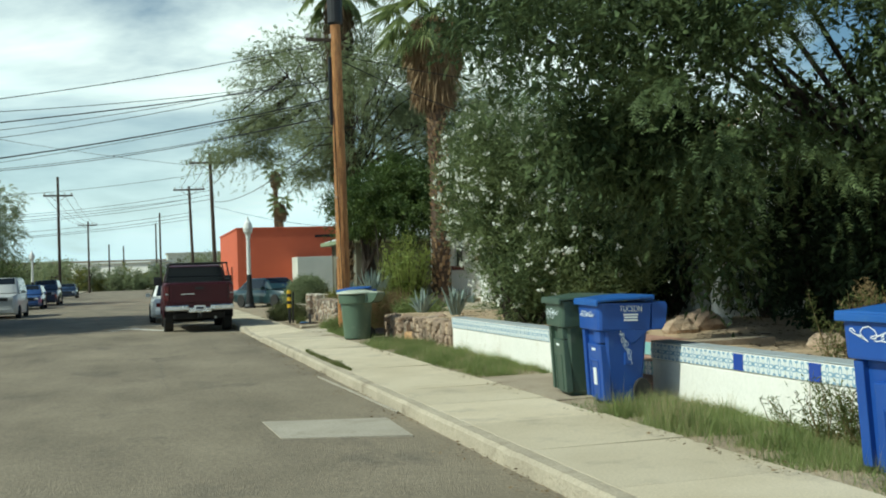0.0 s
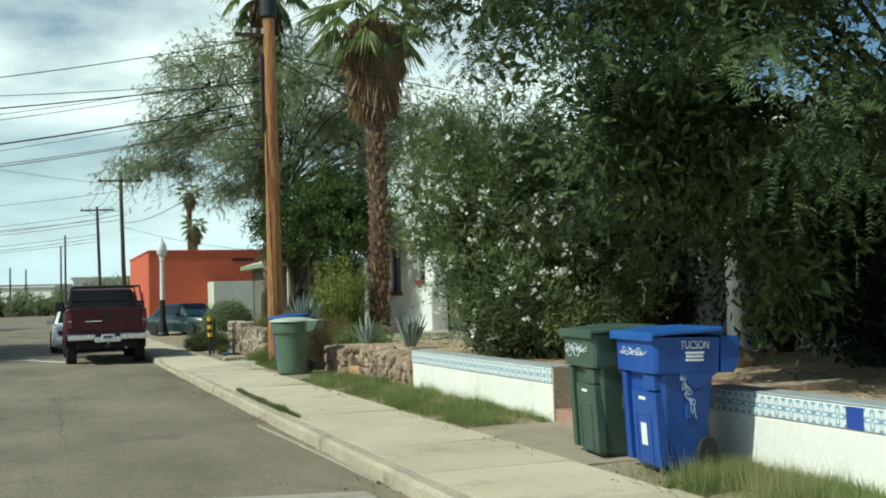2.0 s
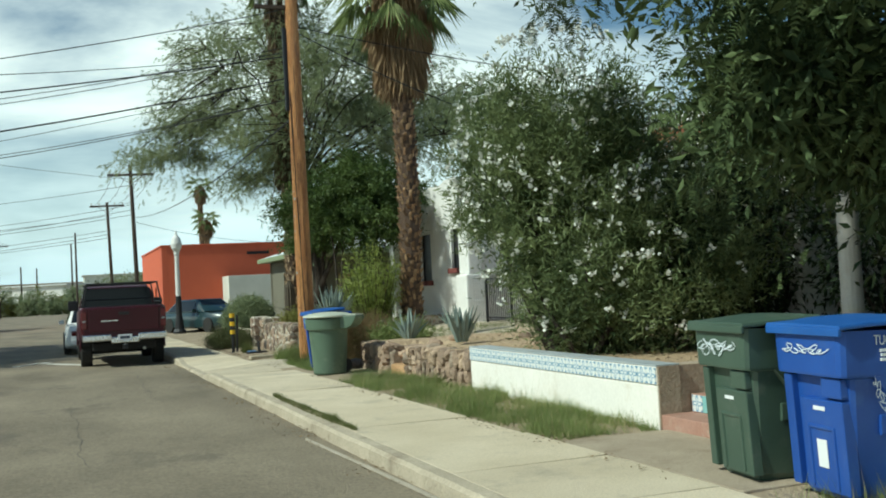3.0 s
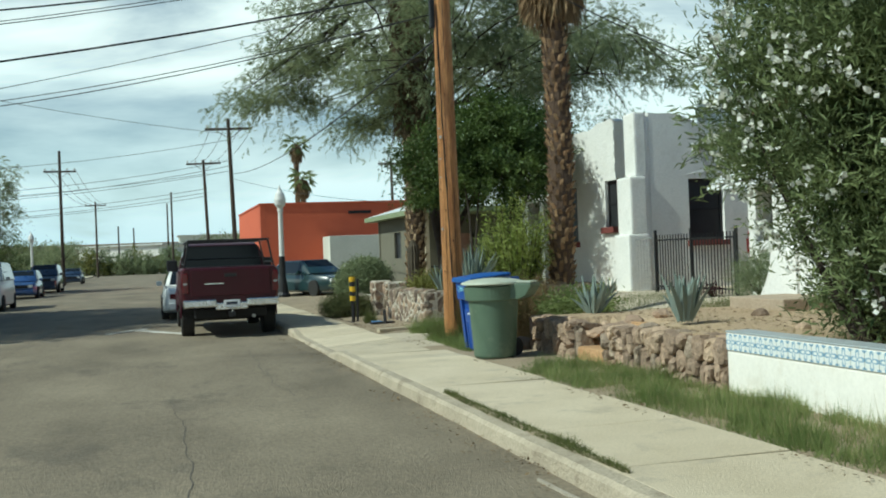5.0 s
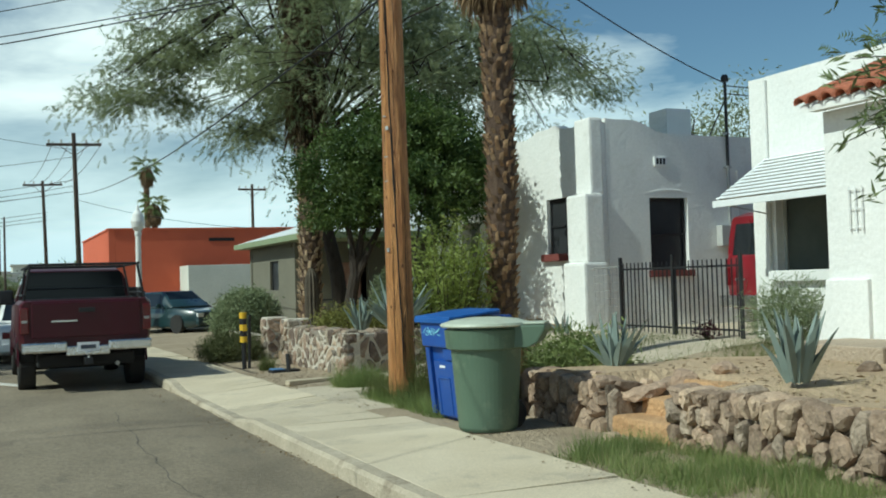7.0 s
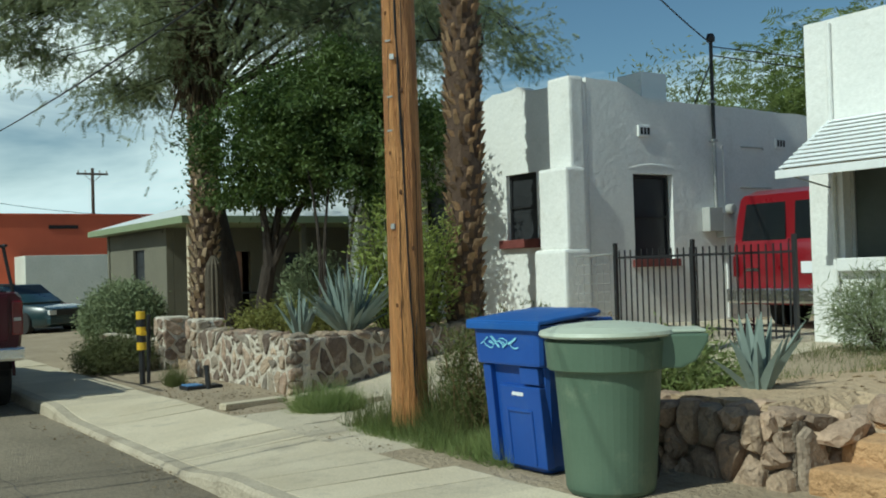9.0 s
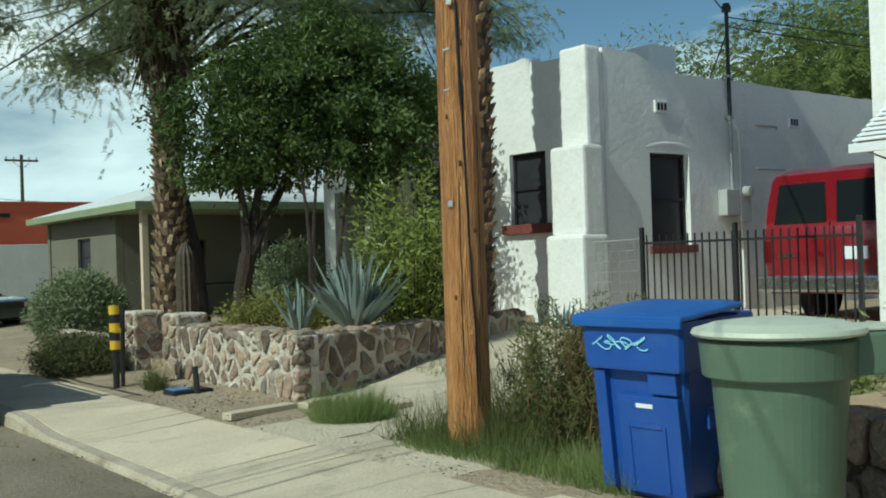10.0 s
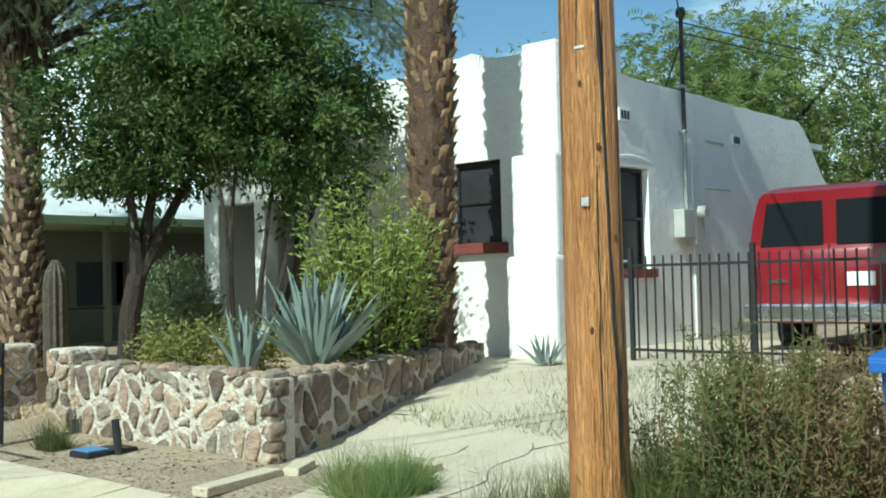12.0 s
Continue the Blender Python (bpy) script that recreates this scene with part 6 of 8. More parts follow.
for a, z, r in ((3.8, 4.35, 0.016), (4.35, 4.1, 0.013), (4.2, 3.1, 0.015), (3.4, 2.55, 0.012), (4.0, 2.2, 0.014), (4.6, 1.7, 0.014), (3.6, 1.2, 0.013), (3.9, 5.3, 0.015), (4.5, 5.0, 0.012), (3.3, 3.8, 0.012)):
    bm = bmesh.new()                                                # branch knots, a little proud of the shaft
    bmesh.ops.create_icosphere(bm, subdivisions=2, radius=1.0)
    rr_ = 0.170 - 0.0058 * z
    part("knot", bm, KNOT, up).matrix_basis = pose(rr_ * math.cos(a), rr_ * math.sin(a), z, 0, 0, math.degrees(a)) @ Matrix.Diagonal((0.008, r, r * 1.7, 1))
for a, z in ((3.45, 3.55), (3.5, 3.05), (3.42, 2.75)):
    sp = part("staple", boxed(-0.03, 0.03, -0.005, 0.005, -0.008, 0.008, 0.002), GALV, up)
    sp.matrix_basis = pose(0.153 * math.cos(a), 0.153 * math.sin(a), z, 0, 0, math.degrees(a) + 90)
for a, z in ((3.5, 1.9), (3.75, 3.4)):
    tg = part("tag", boxed(-0.022, 0.022, -0.006, 0.006, -0.024, 0.024, 0.003), GALV, up)
    tg.matrix_basis = pose(0.168 * math.cos(a), 0.168 * math.sin(a), z, 0, 0, math.degrees(a) + 90)
part("cable_guard", boxed(-0.21, -0.13, -0.05, 0.05, 5.2, 6.9, 0.02), BLACK, up, "black cable guard strip")
part("cable_sleeve", lathe([(0.14, 7.7), (0.19, 7.75), (0.2, 9.4), (0.15, 9.5)], 14), BLACK, up, "black cable sleeve")
part("bracket", boxed(-0.75, 0.1, -0.04, 0.04, 7.28, 7.36, 0.01), OLD_WOOD, up)
for k in range(4):
    part("insulator", lathe([(0.02, 0), (0.045, 0.02), (0.03, 0.06), (0.05, 0.08), (0.02, 0.12)], 10), GREY_BOX, up).location = (-0.7 + 0.19 * k, 0, 7.36)


def wood_pole(x, y, h_, arms, lean=0.0, label="dark weathered wooden utility pole with a cross-arm", r=0.15):
    p = thing("utility_pole", pose(x, y, -0.1, 0, lean, 0), label, "utility pole", "poles along the street")
    part("pole_shaft", tubed([(0, 0, 0), (0, 0, h_)], [r, r * 0.7], 10), OLD_WOOD, p)
    for z, w_ in arms:
        a = part("cross_arm", boxed(-w_, w_, -0.06, 0.06, z - 0.07, z + 0.07, 0.01), OLD_WOOD, p)
        for k in (-0.9, -0.45, 0.45, 0.9):
            part("insulator", lathe([(0.03, 0), (0.06, 0.03), (0.04, 0.1), (0.07, 0.14), (0.03, 0.2)], 8), GREY_BOX, a).location = (w_ * k, 0, z + 0.07)
        for s in (-1, 1):
            part("arm_brace", tubed([(0, -0.1, z - 0.6), (s * w_ * 0.55, -0.07, z - 0.05)], 0.02, 5), OLD_WOOD, a)
    return p


wood_pole(4.85, 69.5, 9.9, [(9.3, 1.35)], -1.2)
wood_pole(4.6, 93.0, 9.8, [(9.5, 1.35)], -1.5)
wood_pole(-6.9, 98.5, 11.2, [(9.5, 1.25)])
wood_pole(-6.7, 150, 10.0, [(9.5, 1.3)])
wood_pole(2.55, 165, 10.4, [])
wood_pole(2.75, 143, 10.6, [])
wood_pole(-4.6, 172, 7.5, [])
wood_pole(-2.5, 180, 7.5, [])
wood_pole(19.5, 92, 9.6, [(9.2, 1.1)], label="dark utility pole behind roofs with a cross-arm")


def wire(a, b, sag, r=0.012, label="thin dark overhead wire"):
    a, b = Vector(a), Vector(b)
    pts = []
    for k in range(25):
        t = k / 24
        p = a.lerp(b, t)
        p.z -= 4 * sag * t * (1 - t)
        pts.append(p)
    return tagged(part("overhead_wire", tubed(pts, r, 5), BLACK), label, "wire", "overhead wires")


PT = (4.86, 25.15)
for z0, bx, by, z1, sg, r_ in ((7.35, -21.0, 25.5, 5.2, 1.09, 0.010), (6.44, -21.7, 6.3, 3.6, 1.26, 0.007), (6.38, -31.7, 24.8, 4.8, 1.24, 0.014), (6.57, -20.1, 25.4, 5.1, 1.22, 0.007), (6.48, -23.2, 19.9, 4.0, 1.42, 0.007), (5.93, -21.4, 23.5, 3.4, 1.0, 0.016), (5.85, -25.3, 46.2, 5.0, 0.8, 0.007), (5.5, -23.2, 44.5, 7.6, 1.61, 0.008), (5.5, -19.0, 44.6, 7.0, 1.29, 0.010)):
    wire((PT[0] - 0.15, PT[1], z0), (bx, by, z1), sg, r_)
wire((PT[0], PT[1], 5.2), (4.85, 69.5, 6.6), 0.55, 0.016, "black communications cable along the kerb")
wire((4.85, 69.5, 6.3), (15.5, 60, 4.2), 0.5, 0.012)
wire((PT[0], PT[1], 6.9), (13.3, H1Y - 0.06, 5.2), 0.25, 0.012, "dark service drop to a house mast")
wire((PT[0], PT[1], 7.0), (24, 27, 6.2), 0.5, 0.010)
wire((13.3, H1Y - 0.06, 5.15), (24, 24.0, 4.5), 0.2, 0.010, "thin dark wire from a house mast")
wire((13.3, H1Y - 0.06, 5.0), (24, 23.4, 4.0), 0.2, 0.010, "thin dark wire from a house mast")
for s in (-1.2, -0.4, 0.5, 1.2):
    wire((4.85 + s, 69.5, 9.35), (4.6 + s, 93, 9.55), 0.4, 0.016)
    wire((-6.9 + s, 98.5, 9.6), (-6.7 + s, 150, 9.6), 0.7, 0.02)
for z0, sg in ((8.6, 1.2), (7.4, 1.4), (7.1, 1.5), (6.8, 1.3)):
    wire((4.85, 69.5, z0), (-30, 84, z0 + 0.3), sg, 0.014)
    wire((4.6, 93, z0), (-40, 112, z0), sg, 0.018)
wire((-30, 32, 12.5), (4.85, 69.5, 8.9), 1.2, 0.012)


def street_lamp(x, y):
    l = thing("street_lamp", pose(x, y, 0.1), "white acorn street lamp on a post with a dark fluted foot", "street lamp", "acorn street lamps")
    part("foot", lathe([(0.27, 0), (0.27, 0.10), (0.20, 0.2), (0.17, 0.5), (0.125, 0.8), (0.11, 1.55)], 14), BLACK, l)
    part("post", lathe([(0.10, 1.45), (0.085, 3.2), (0.11, 3.25), (0.11, 3.35)], 14), LAMP_WHITE, l)
    part("globe", lathe([(0.09, 3.35), (0.20, 3.5), (0.23, 3.68), (0.17, 3.92), (0.07, 4.05), (0.03, 4.2), (0.01, 4.24)], 16), LAMP_WHITE, l, "pale acorn globe")
    return l


street_lamp(4.82, 47.8)
street_lamp(-8.6, 92)

bol = thing("bollard", pose(4.36, 31.4, 0.05, 0, -0.5, 0), "yellow and black banded steel marker post", "bollard")
part("post", tubed([(0, 0, 0), (0, 0, 0.52)], 0.04, 12), BLACK, bol)
for k in range(5):
    part("band", tubed([(0, 0, 0.52 + 0.106 * k), (0, 0, 0.626 + 0.106 * k)], 0.064, 14), (YELLOW, BLACK)[k % 2], bol)
part("reflector", boxed(-0.03, 0.05, -0.085, -0.06, 0.72, 0.78, 0.005), YELLOW, bol)
bol2 = thing("marker_post", pose(4.47, 31.5, 0.05, 0, 1.5, 0), "thin black steel marker post", "bollard")
part("post", tubed([(0, 0, 0), (0, 0, 1.0)], 0.028, 8), BLACK, bol2)


def loose_slab(x, y, L, W, rot, z=0.10):
    bm = boxed(-L / 2, L / 2, -W / 2, W / 2, 0, 0.07, 0.012)
    for v in bm.verts:
        v.co += Vector((noise.noise(v.co * 4), noise.noise(v.co * 4 + Vector((5, 0, 0))), 0)) * 0.025
    ob = part("loose_slab", bm, CONCRETE)
    ob.matrix_basis = pose(x, y, z, 0, 0, rot)
    tagged(ob, "broken concrete edging piece lying in the dirt", "concrete piece", "loose slabs")


loose_slab(4.55, 28.0, 0.8, 0.16, 12)
loose_slab(5.15, 28.05, 0.38, 0.14, 30)
loose_slab(5.4, 27.2, 0.5, 0.4, 10, 0.13)
hub = thing("utility_box", pose(4.72, 30.1, 0.09), "small dark valve box with a blue lid in the dirt", "valve box")
part("frame", boxed(-0.24, 0.24, -0.16, 0.16, 0, 0.07, 0.02), BLACK, hub)
part("lid", boxed(-0.22, -0.02, -0.13, 0.13, 0.071, 0.085, 0.004), plain("blue_lid", (0.10, 0.22, 0.42), 0.6), hub)
tagged(part("short_post", tubed([(4.75, 29.9, 0.05), (4.74, 29.95, 0.42)], 0.035, 8), BLACK), "short black stub post before a stone wall", "post")

# ---------------------------------------------------------------- plants


def limb_mesh(bm, start, ends, r0, bend=0.25, n=6):
    """Curved limbs from a crotch to their ends."""
    s = Vector(start)
    for e in ends:
        e = Vector(e)
        ln = (e - s).length
        side = Vector((RNG.normal(), RNG.normal(), abs(RNG.normal()) * 0.6)) * ln * bend * 0.5
        pts = [s.lerp(e, t) + side * 4 * t * (1 - t) * 0.5 for t in (0, 0.2, 0.4, 0.6, 0.8, 1.0)]
        tube(bm, pts, [r0 * f for f in (1, 0.8, 0.62, 0.45, 0.3, 0.15)], n, False)


def sprays(points, outward, per, spread, length, width, droop, name, mat):
    """Leaves in sprays round the given twig points."""
    n = len(points)
    p = np.repeat(points, per, 0)
    o = np.repeat(outward, per, 0)
    off = RNG.normal(size=p.shape) * spread
    p = p + off
    way = unit(o * 0.6 + RNG.normal(size=p.shape) * 0.7 + np.array([0, 0, -droop]))
    L = length * (0.6 + 0.8 * RNG.random(len(p)))
    return leaf_mesh(name, p, way, L, L * width, mat)


def fronds(points, outward, per, pairs, flen, leaf, droop, name, mat, scatter=0.35, width=0.30, hang=0.25):
    """Feathered leaves: a drooping rachis with pairs of leaflets, per of them round each twig point."""
    p = np.repeat(points, per, 0) + RNG.normal(size=(len(points) * per, 3)) * flen * scatter
    o = unit(np.repeat(outward, per, 0) * 0.8 + RNG.normal(size=p.shape) * 0.6 + np.array([0, 0, -droop * 0.3]))
    L = flen * (0.6 + 0.7 * RNG.random((len(p), 1)))
    side = unit(np.cross(o, np.array([0, 0, 1.0]) + RNG.normal(size=o.shape) * 0.5))
    upw = np.cross(side, o)
    pos, way, ups = [], [], []
    for k in range(pairs):
        t = (k + 0.6) / pairs
        c = p + o * L * t + np.array([0, 0, -1.0]) * L * droop * t * t * 0.5
        for s in (-1, 1):
            pos.append(c)
            way.append(side * s + o * 0.55 - np.array([0, 0, hang]))
            ups.append(upw)
    pos, way, ups = np.concatenate(pos), np.concatenate(way), np.concatenate(ups)
    ll = leaf * (0.75 + 0.5 * RNG.random(len(pos)))
    return leaf_mesh(name, pos, way, ll, ll * width, mat, 0.1, ups, True)


def clumps(pts, out, per, size, flat=0.45):
    """Twig points gathered in flattened puffs round the given points."""
    off = RNG.normal(size=(len(pts) * per, 3)) * np.array([size, size, size * flat])
    return np.repeat(pts, per, 0) + off, unit(unit(off) + 0.6 * np.repeat(out, per, 0))


def gaps(pts, out, s, lo, seed):
    """Keeps the points where a broad noise is high, so that the crown has gaps."""
    keep = np.array([noise.noise((p[0] * s + seed, p[1] * s, p[2] * s)) > lo for p in pts])
    return pts[keep], out[keep]


def stuff(name, me, parent, label=""):
    o = part(name, me, None, parent, label)
    o["kind"] = "stuff"
    return o


def boughs(centres, outward, twigs, length, flat, droop, per):
    """Leafy boughs: at each centre a fan of drooping twigs; gives points along them and their directions."""
    n = len(centres) * twigs
    o = np.repeat(outward, twigs, 0)
    d = unit(o + RNG.normal(size=(n, 3)) * np.array([0.6, 0.6, 0.6 * flat]))
    ln = length * (0.5 + 0.75 * RNG.random((n, 1)))
    base = np.repeat(centres - outward * length * 0.45, twigs, 0) + RNG.normal(size=(n, 3)) * length * 0.06
    down = np.array([0, 0, -1.0])
    pos, way = [], []
    for k in range(per):
        t = (k + 0.5 + 0.4 * RNG.random((n, 1))) / per
        pos.append(base + d * ln * t + down * droop * ln * t * t)
        way.append(unit(d + down * 2 * droop * t))
    return np.concatenate(pos), np.concatenate(way)


def apart(pts, out, d):
    """Keeps only points that stand at least d from those kept before: bunches with dark between them."""
    kept = []
    for i, p in enumerate(pts):
        if all(np.sum((pts[j] - p) ** 2) > d * d for j in kept):
            kept.append(i)
    return pts[kept], out[kept]


def clear_of(pts, out, runs):
    """Drops the points that lie within r of any of the lines (a, b, r): gaps between boughs."""
    for a, b, r in runs:
        a, b = np.array(a), np.array(b)
        t = np.clip(((pts - a) @ (b - a)) / ((b - a) @ (b - a)), 0, 1)
        far = np.linalg.norm(pts - a - t[:, None] * (b - a), axis=1) > r
        pts, out = pts[far], out[far]
    return pts, out


# the great dark tree over the south yard
big = thing("tree", pose(0, 0, 0), "large dense dark green feather-leaved tree overhanging a yard", "tree")
# blobs at (5.4, 14.6) and (5.5, 13.3): unseen, added to shade the shrubs
blobs = [(8.2, 9.4, 4.6, 4.2, 4.2, 2.6), (8.6, 9.6, 7.0, 3.8, 3.6, 2.4), (5.9, 9.6, 3.6, 1.9, 2.2, 1.3), (7.4, 12.0, 4.0, 2.0, 1.7, 1.9), (5.3, 11.4, 4.7, 1.3, 1.5, 1.3), (5.9, 12.0, 6.2, 1.8, 1.7, 1.6), (6.0, 10.4, 5.2, 1.7, 1.6, 1.5), (5.4, 14.6, 5.4, 0.9, 1.3, 0.9), (5.5, 13.3, 5.6, 1.3, 1.2, 0.9), (7.0, 5.2, 5.0, 2.8, 2.6, 2.2), (9.5, 2.5, 4.4, 2.6, 2.8, 2.4), (7.3, 7.7, 2.75, 1.3, 1.8, 0.9)]
# first blob: out-of-view bough added only for the shade it casts
blobs += [(3.0, 13.2, 6.75, 1.4, 1.8, 0.5), (3.9, 10.0, 4.5, 1.0, 1.2, 0.8), (4.6, 9.8, 4.0, 1.1, 1.2, 0.9), (4.9, 11.0, 4.2, 1.0, 1.3, 0.9), (5.6, 10.9, 3.4, 0.9, 1.2, 0.7), (4.6, 12.3, 4.9, 0.9, 1.0, 0.7), (4.1, 10.1, 3.5, 0.65, 0.9, 0.55), (4.7, 11.0, 3.75, 0.7, 0.9, 0.6), (5.6, 11.0, 3.1, 0.9, 0.8, 0.8), (6.5, 11.5, 3.0, 1.0, 0.9, 0.85), (7.3, 11.0, 3.0, 0.8, 0.9, 0.8)]
sky_gaps = (((7.2, 9.4, 4.3), (10.5, 14.0, 5.4), 0.35), ((5.2, 9.1, 3.15), (9.6, 13.8, 4.6), 0.22), ((4.9, 6.6, 3.1), (9.2, 12.4, 4.5), 0.2))
ctr, out = in_ellipsoids(blobs, 900, 0.6)
c2_, o2_ = in_ellipsoids(blobs[2:9] + blobs[13:], 520, 0.55)                      # the boughs over the wall
c3_, o3_ = in_ellipsoids([(3.0, 13.2, 6.7, 1.1, 1.6, 0.5)], 54, 0.2)   # an unseen high bough, added to shade the yard behind
ctr, out = np.r_[ctr, c2_], np.r_[out, o2_]
ctr, out = apart(*gaps(ctr, out, 0.95, -0.12, 3.0), 0.62)
ctr, out = clear_of(ctr, out, [(a, b, r + 0.2) for a, b, r in sky_gaps])
keep = ctr[:, 2] > 2.3 + 0.30 * np.maximum(0, 5.4 - ctr[:, 0]) - 0.55 * np.maximum(0, ctr[:, 0] - 6.0)
keep &= (ctr[:, 0] < 10.2) & (ctr[:, 2] < 8.0)
ctr, out = np.r_[ctr[keep], c3_], np.r_[out[keep], o3_]
out = unit(out * np.array([1, 1, 0.35]))
pts, way = boughs(ctr, out, 17, 0.78, 0.34, 0.36, 6)
stuff("crown", fronds(pts, way, 1, 7, 0.19, 0.046, 0.4, "crown", TREE_DARK, 0.12, 0.36, 0.12), big)
inner, io = in_ellipsoids([(*b[:3], *[q * 0.8 for q in b[3:]]) for b in blobs], 6900, 0.1)
low, lo_ = in_ellipsoids([(5.6, 11.0, 2.9, 0.8, 0.7, 0.5), (4.9, 10.6, 2.95, 0.5, 0.5, 0.4), (6.4, 11.4, 2.9, 0.8, 0.7, 0.5), (6.62, 10.7, 1.85, 0.30, 0.5, 0.85), (6.0, 10.8, 2.55, 0.5, 0.5, 0.5)], 1150, 0.1)
inner, io = np.r_[inner, low], np.r_[io, lo_]
inner, io = clear_of(inner, io, [(a, b, r + 0.3) for a, b, r in sky_gaps])
stuff("inner_foliage", sprays(inner, io, 8, 0.20, 0.13, 0.36, 0.4, "inner_foliage", TREE_DARK), big)
pts = ctr
bm = bmesh.new()
tube(bm, [(8.9, 10.6, 0.4), (8.75, 10.4, 1.4), (8.5, 10.0, 2.6)], [0.26, 0.20, 0.17], 10)
limb_mesh(bm, (8.5, 10.0, 2.5), [tuple(p) for p in pts[RNG.choice(len(pts), 22)]], 0.042, 0.7)
tube(bm, [(9.0, 12.2, 0.5), (8.6, 11.9, 1.9), (7.9, 11.5, 3.4)], [0.12, 0.09, 0.06], 8)
tube(bm, [(9.4, 7.6, 0.5), (9.2, 7.7, 2.0), (8.6, 8.0, 3.6)], [0.18, 0.14, 0.09], 8)
part("trunk", bm, BARK, big)

# undergrowth below and behind it, the canopy's shade put into its leaf colour
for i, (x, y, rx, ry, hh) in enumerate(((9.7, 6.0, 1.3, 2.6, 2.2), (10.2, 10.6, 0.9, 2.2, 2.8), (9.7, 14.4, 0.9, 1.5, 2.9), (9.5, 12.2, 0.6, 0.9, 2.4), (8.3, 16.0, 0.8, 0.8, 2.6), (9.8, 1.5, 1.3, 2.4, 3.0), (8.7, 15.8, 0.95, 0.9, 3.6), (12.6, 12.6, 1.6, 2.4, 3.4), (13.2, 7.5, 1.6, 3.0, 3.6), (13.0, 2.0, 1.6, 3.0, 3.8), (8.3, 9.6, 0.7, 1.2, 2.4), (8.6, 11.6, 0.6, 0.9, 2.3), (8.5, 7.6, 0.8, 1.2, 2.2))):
    b = thing("shrub", pose(0, 0, 0), "green undergrowth beneath a big tree, leaves coloured dark for shade", "shrub", "shaded undergrowth")
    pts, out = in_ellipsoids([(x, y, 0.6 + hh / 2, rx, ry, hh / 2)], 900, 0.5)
    stuff("foliage", sprays(pts, out, 8, 0.12, 0.11, 0.35, 0.3, "foliage", SHADE_LEAF), b)
    bm = bmesh.new()
    limb_mesh(bm, (x, y, 0.5), [tuple(p) for p in pts[:14]], 0.04)
    part("branchwork", bm, BARK, b)

# oleander with white flowers
ole = thing("oleander", pose(0, 0, 0), "tall oleander bush covered in white flowers", "flowering bush")
blobs = [(6.45, 16.4, 2.4, 1.3, 1.4, 1.7), (6.3, 16.6, 3.6, 1.2, 1.35, 1.2), (6.7, 16.0, 1.5, 1.2, 1.3, 0.95), (6.05, 17.0, 3.0, 1.05, 1.0, 1.3), (7.5, 17.0, 3.1, 0.9, 0.9, 1.0), (7.75, 16.2, 3.2, 0.8, 0.8, 0.75), (7.2, 15.3, 1.7, 1.0, 1.0, 1.2), (6.9, 16.6, 1.1, 1.1, 1.2, 0.6), (6.2, 17.6, 2.9, 0.8, 0.8, 1.3)]
ctr, out = in_ellipsoids(blobs, 1050, 0.5)
ctr, out = gaps(ctr, out, 1.0, -0.32, 9.0)
out = unit(out + np.array([0, 0, 0.9]))
pts, way = boughs(ctr, out, 7, 0.55, 0.8, 0.06, 3)
stuff("foliage", sprays(pts, way, 5, 0.05, 0.092, 0.20, -0.25, "foliage", OLEANDER), ole)
stems, pos, way = [], [], []
for k in range(12):                                                 # stray shoots that reach out over the yard
    a = np.array([6.0 + 0.3 * RNG.random(), 17.7 + 0.3 * RNG.random(), 1.9 + 1.3 * RNG.random()])
    b = np.array([5.28 + 0.5 * RNG.random(), 18.3 + 0.35 * RNG.random(), a[2] - 0.25 + 0.6 * RNG.random()])
    line = [a + (b - a) * t + np.array([0, 0, 0.35 * t * (1 - t)]) for t in np.linspace(0, 1, 7)]
    stems.append(line)
    for q in line[2:]:
        for j in range(7):
            pos.append(q + RNG.normal(size=3) * 0.03)
            way.append((b - a) * 0.8 + RNG.normal(size=3) * 0.5)
ll = 0.09 + 0.05 * RNG.random(len(pos))
stuff("outer_foliage", leaf_mesh("outer_foliage", np.array(pos), np.array(way), ll, ll * 0.19, OLEANDER), ole, "stray leafy shoots")
# inner leaves take the dark tree's colour to paint shade inside the bush
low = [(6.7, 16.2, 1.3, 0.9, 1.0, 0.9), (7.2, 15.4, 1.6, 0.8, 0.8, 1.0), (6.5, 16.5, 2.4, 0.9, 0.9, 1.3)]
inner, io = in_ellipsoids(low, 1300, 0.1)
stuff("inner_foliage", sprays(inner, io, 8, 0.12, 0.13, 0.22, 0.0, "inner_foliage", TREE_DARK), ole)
fl, fo = in_ellipsoids([(*b[:3], *[q * 1.07 for q in b[3:]]) for b in blobs], 2200, 0.95)
sel = (fl[:, 2] > 0.9) & (fo[:, 0] < 0.45) & (RNG.random(len(fl)) < 0.25 * fl[:, 2])
fl = fl[sel]
fl, _ = gaps(fl, fl, 2.0, -0.10, 4.0)
cl = np.repeat(fl, 7, 0) + RNG.normal(size=(len(fl) * 7, 3)) * 0.026
stuff("blossoms", leaf_mesh("blossoms", cl, RNG.normal(size=cl.shape) + np.array([-0.5, -0.4, 0.4]), 0.058, 0.054, PETAL, 0.1), ole, "clusters of white blossoms")
bm = bmesh.new()
for line in stems:
    tube(bm, [tuple(p) for p in line], [0.009 - 0.001 * k for k in range(7)], 5, False)
for k in range(16):
    a = RNG.random() * 6.28
    limb_mesh(bm, (6.45 + 0.4 * math.cos(a), 16.4 + 0.4 * math.sin(a), 0.5), [tuple(pts[RNG.integers(len(pts))])], 0.045, 0.1)
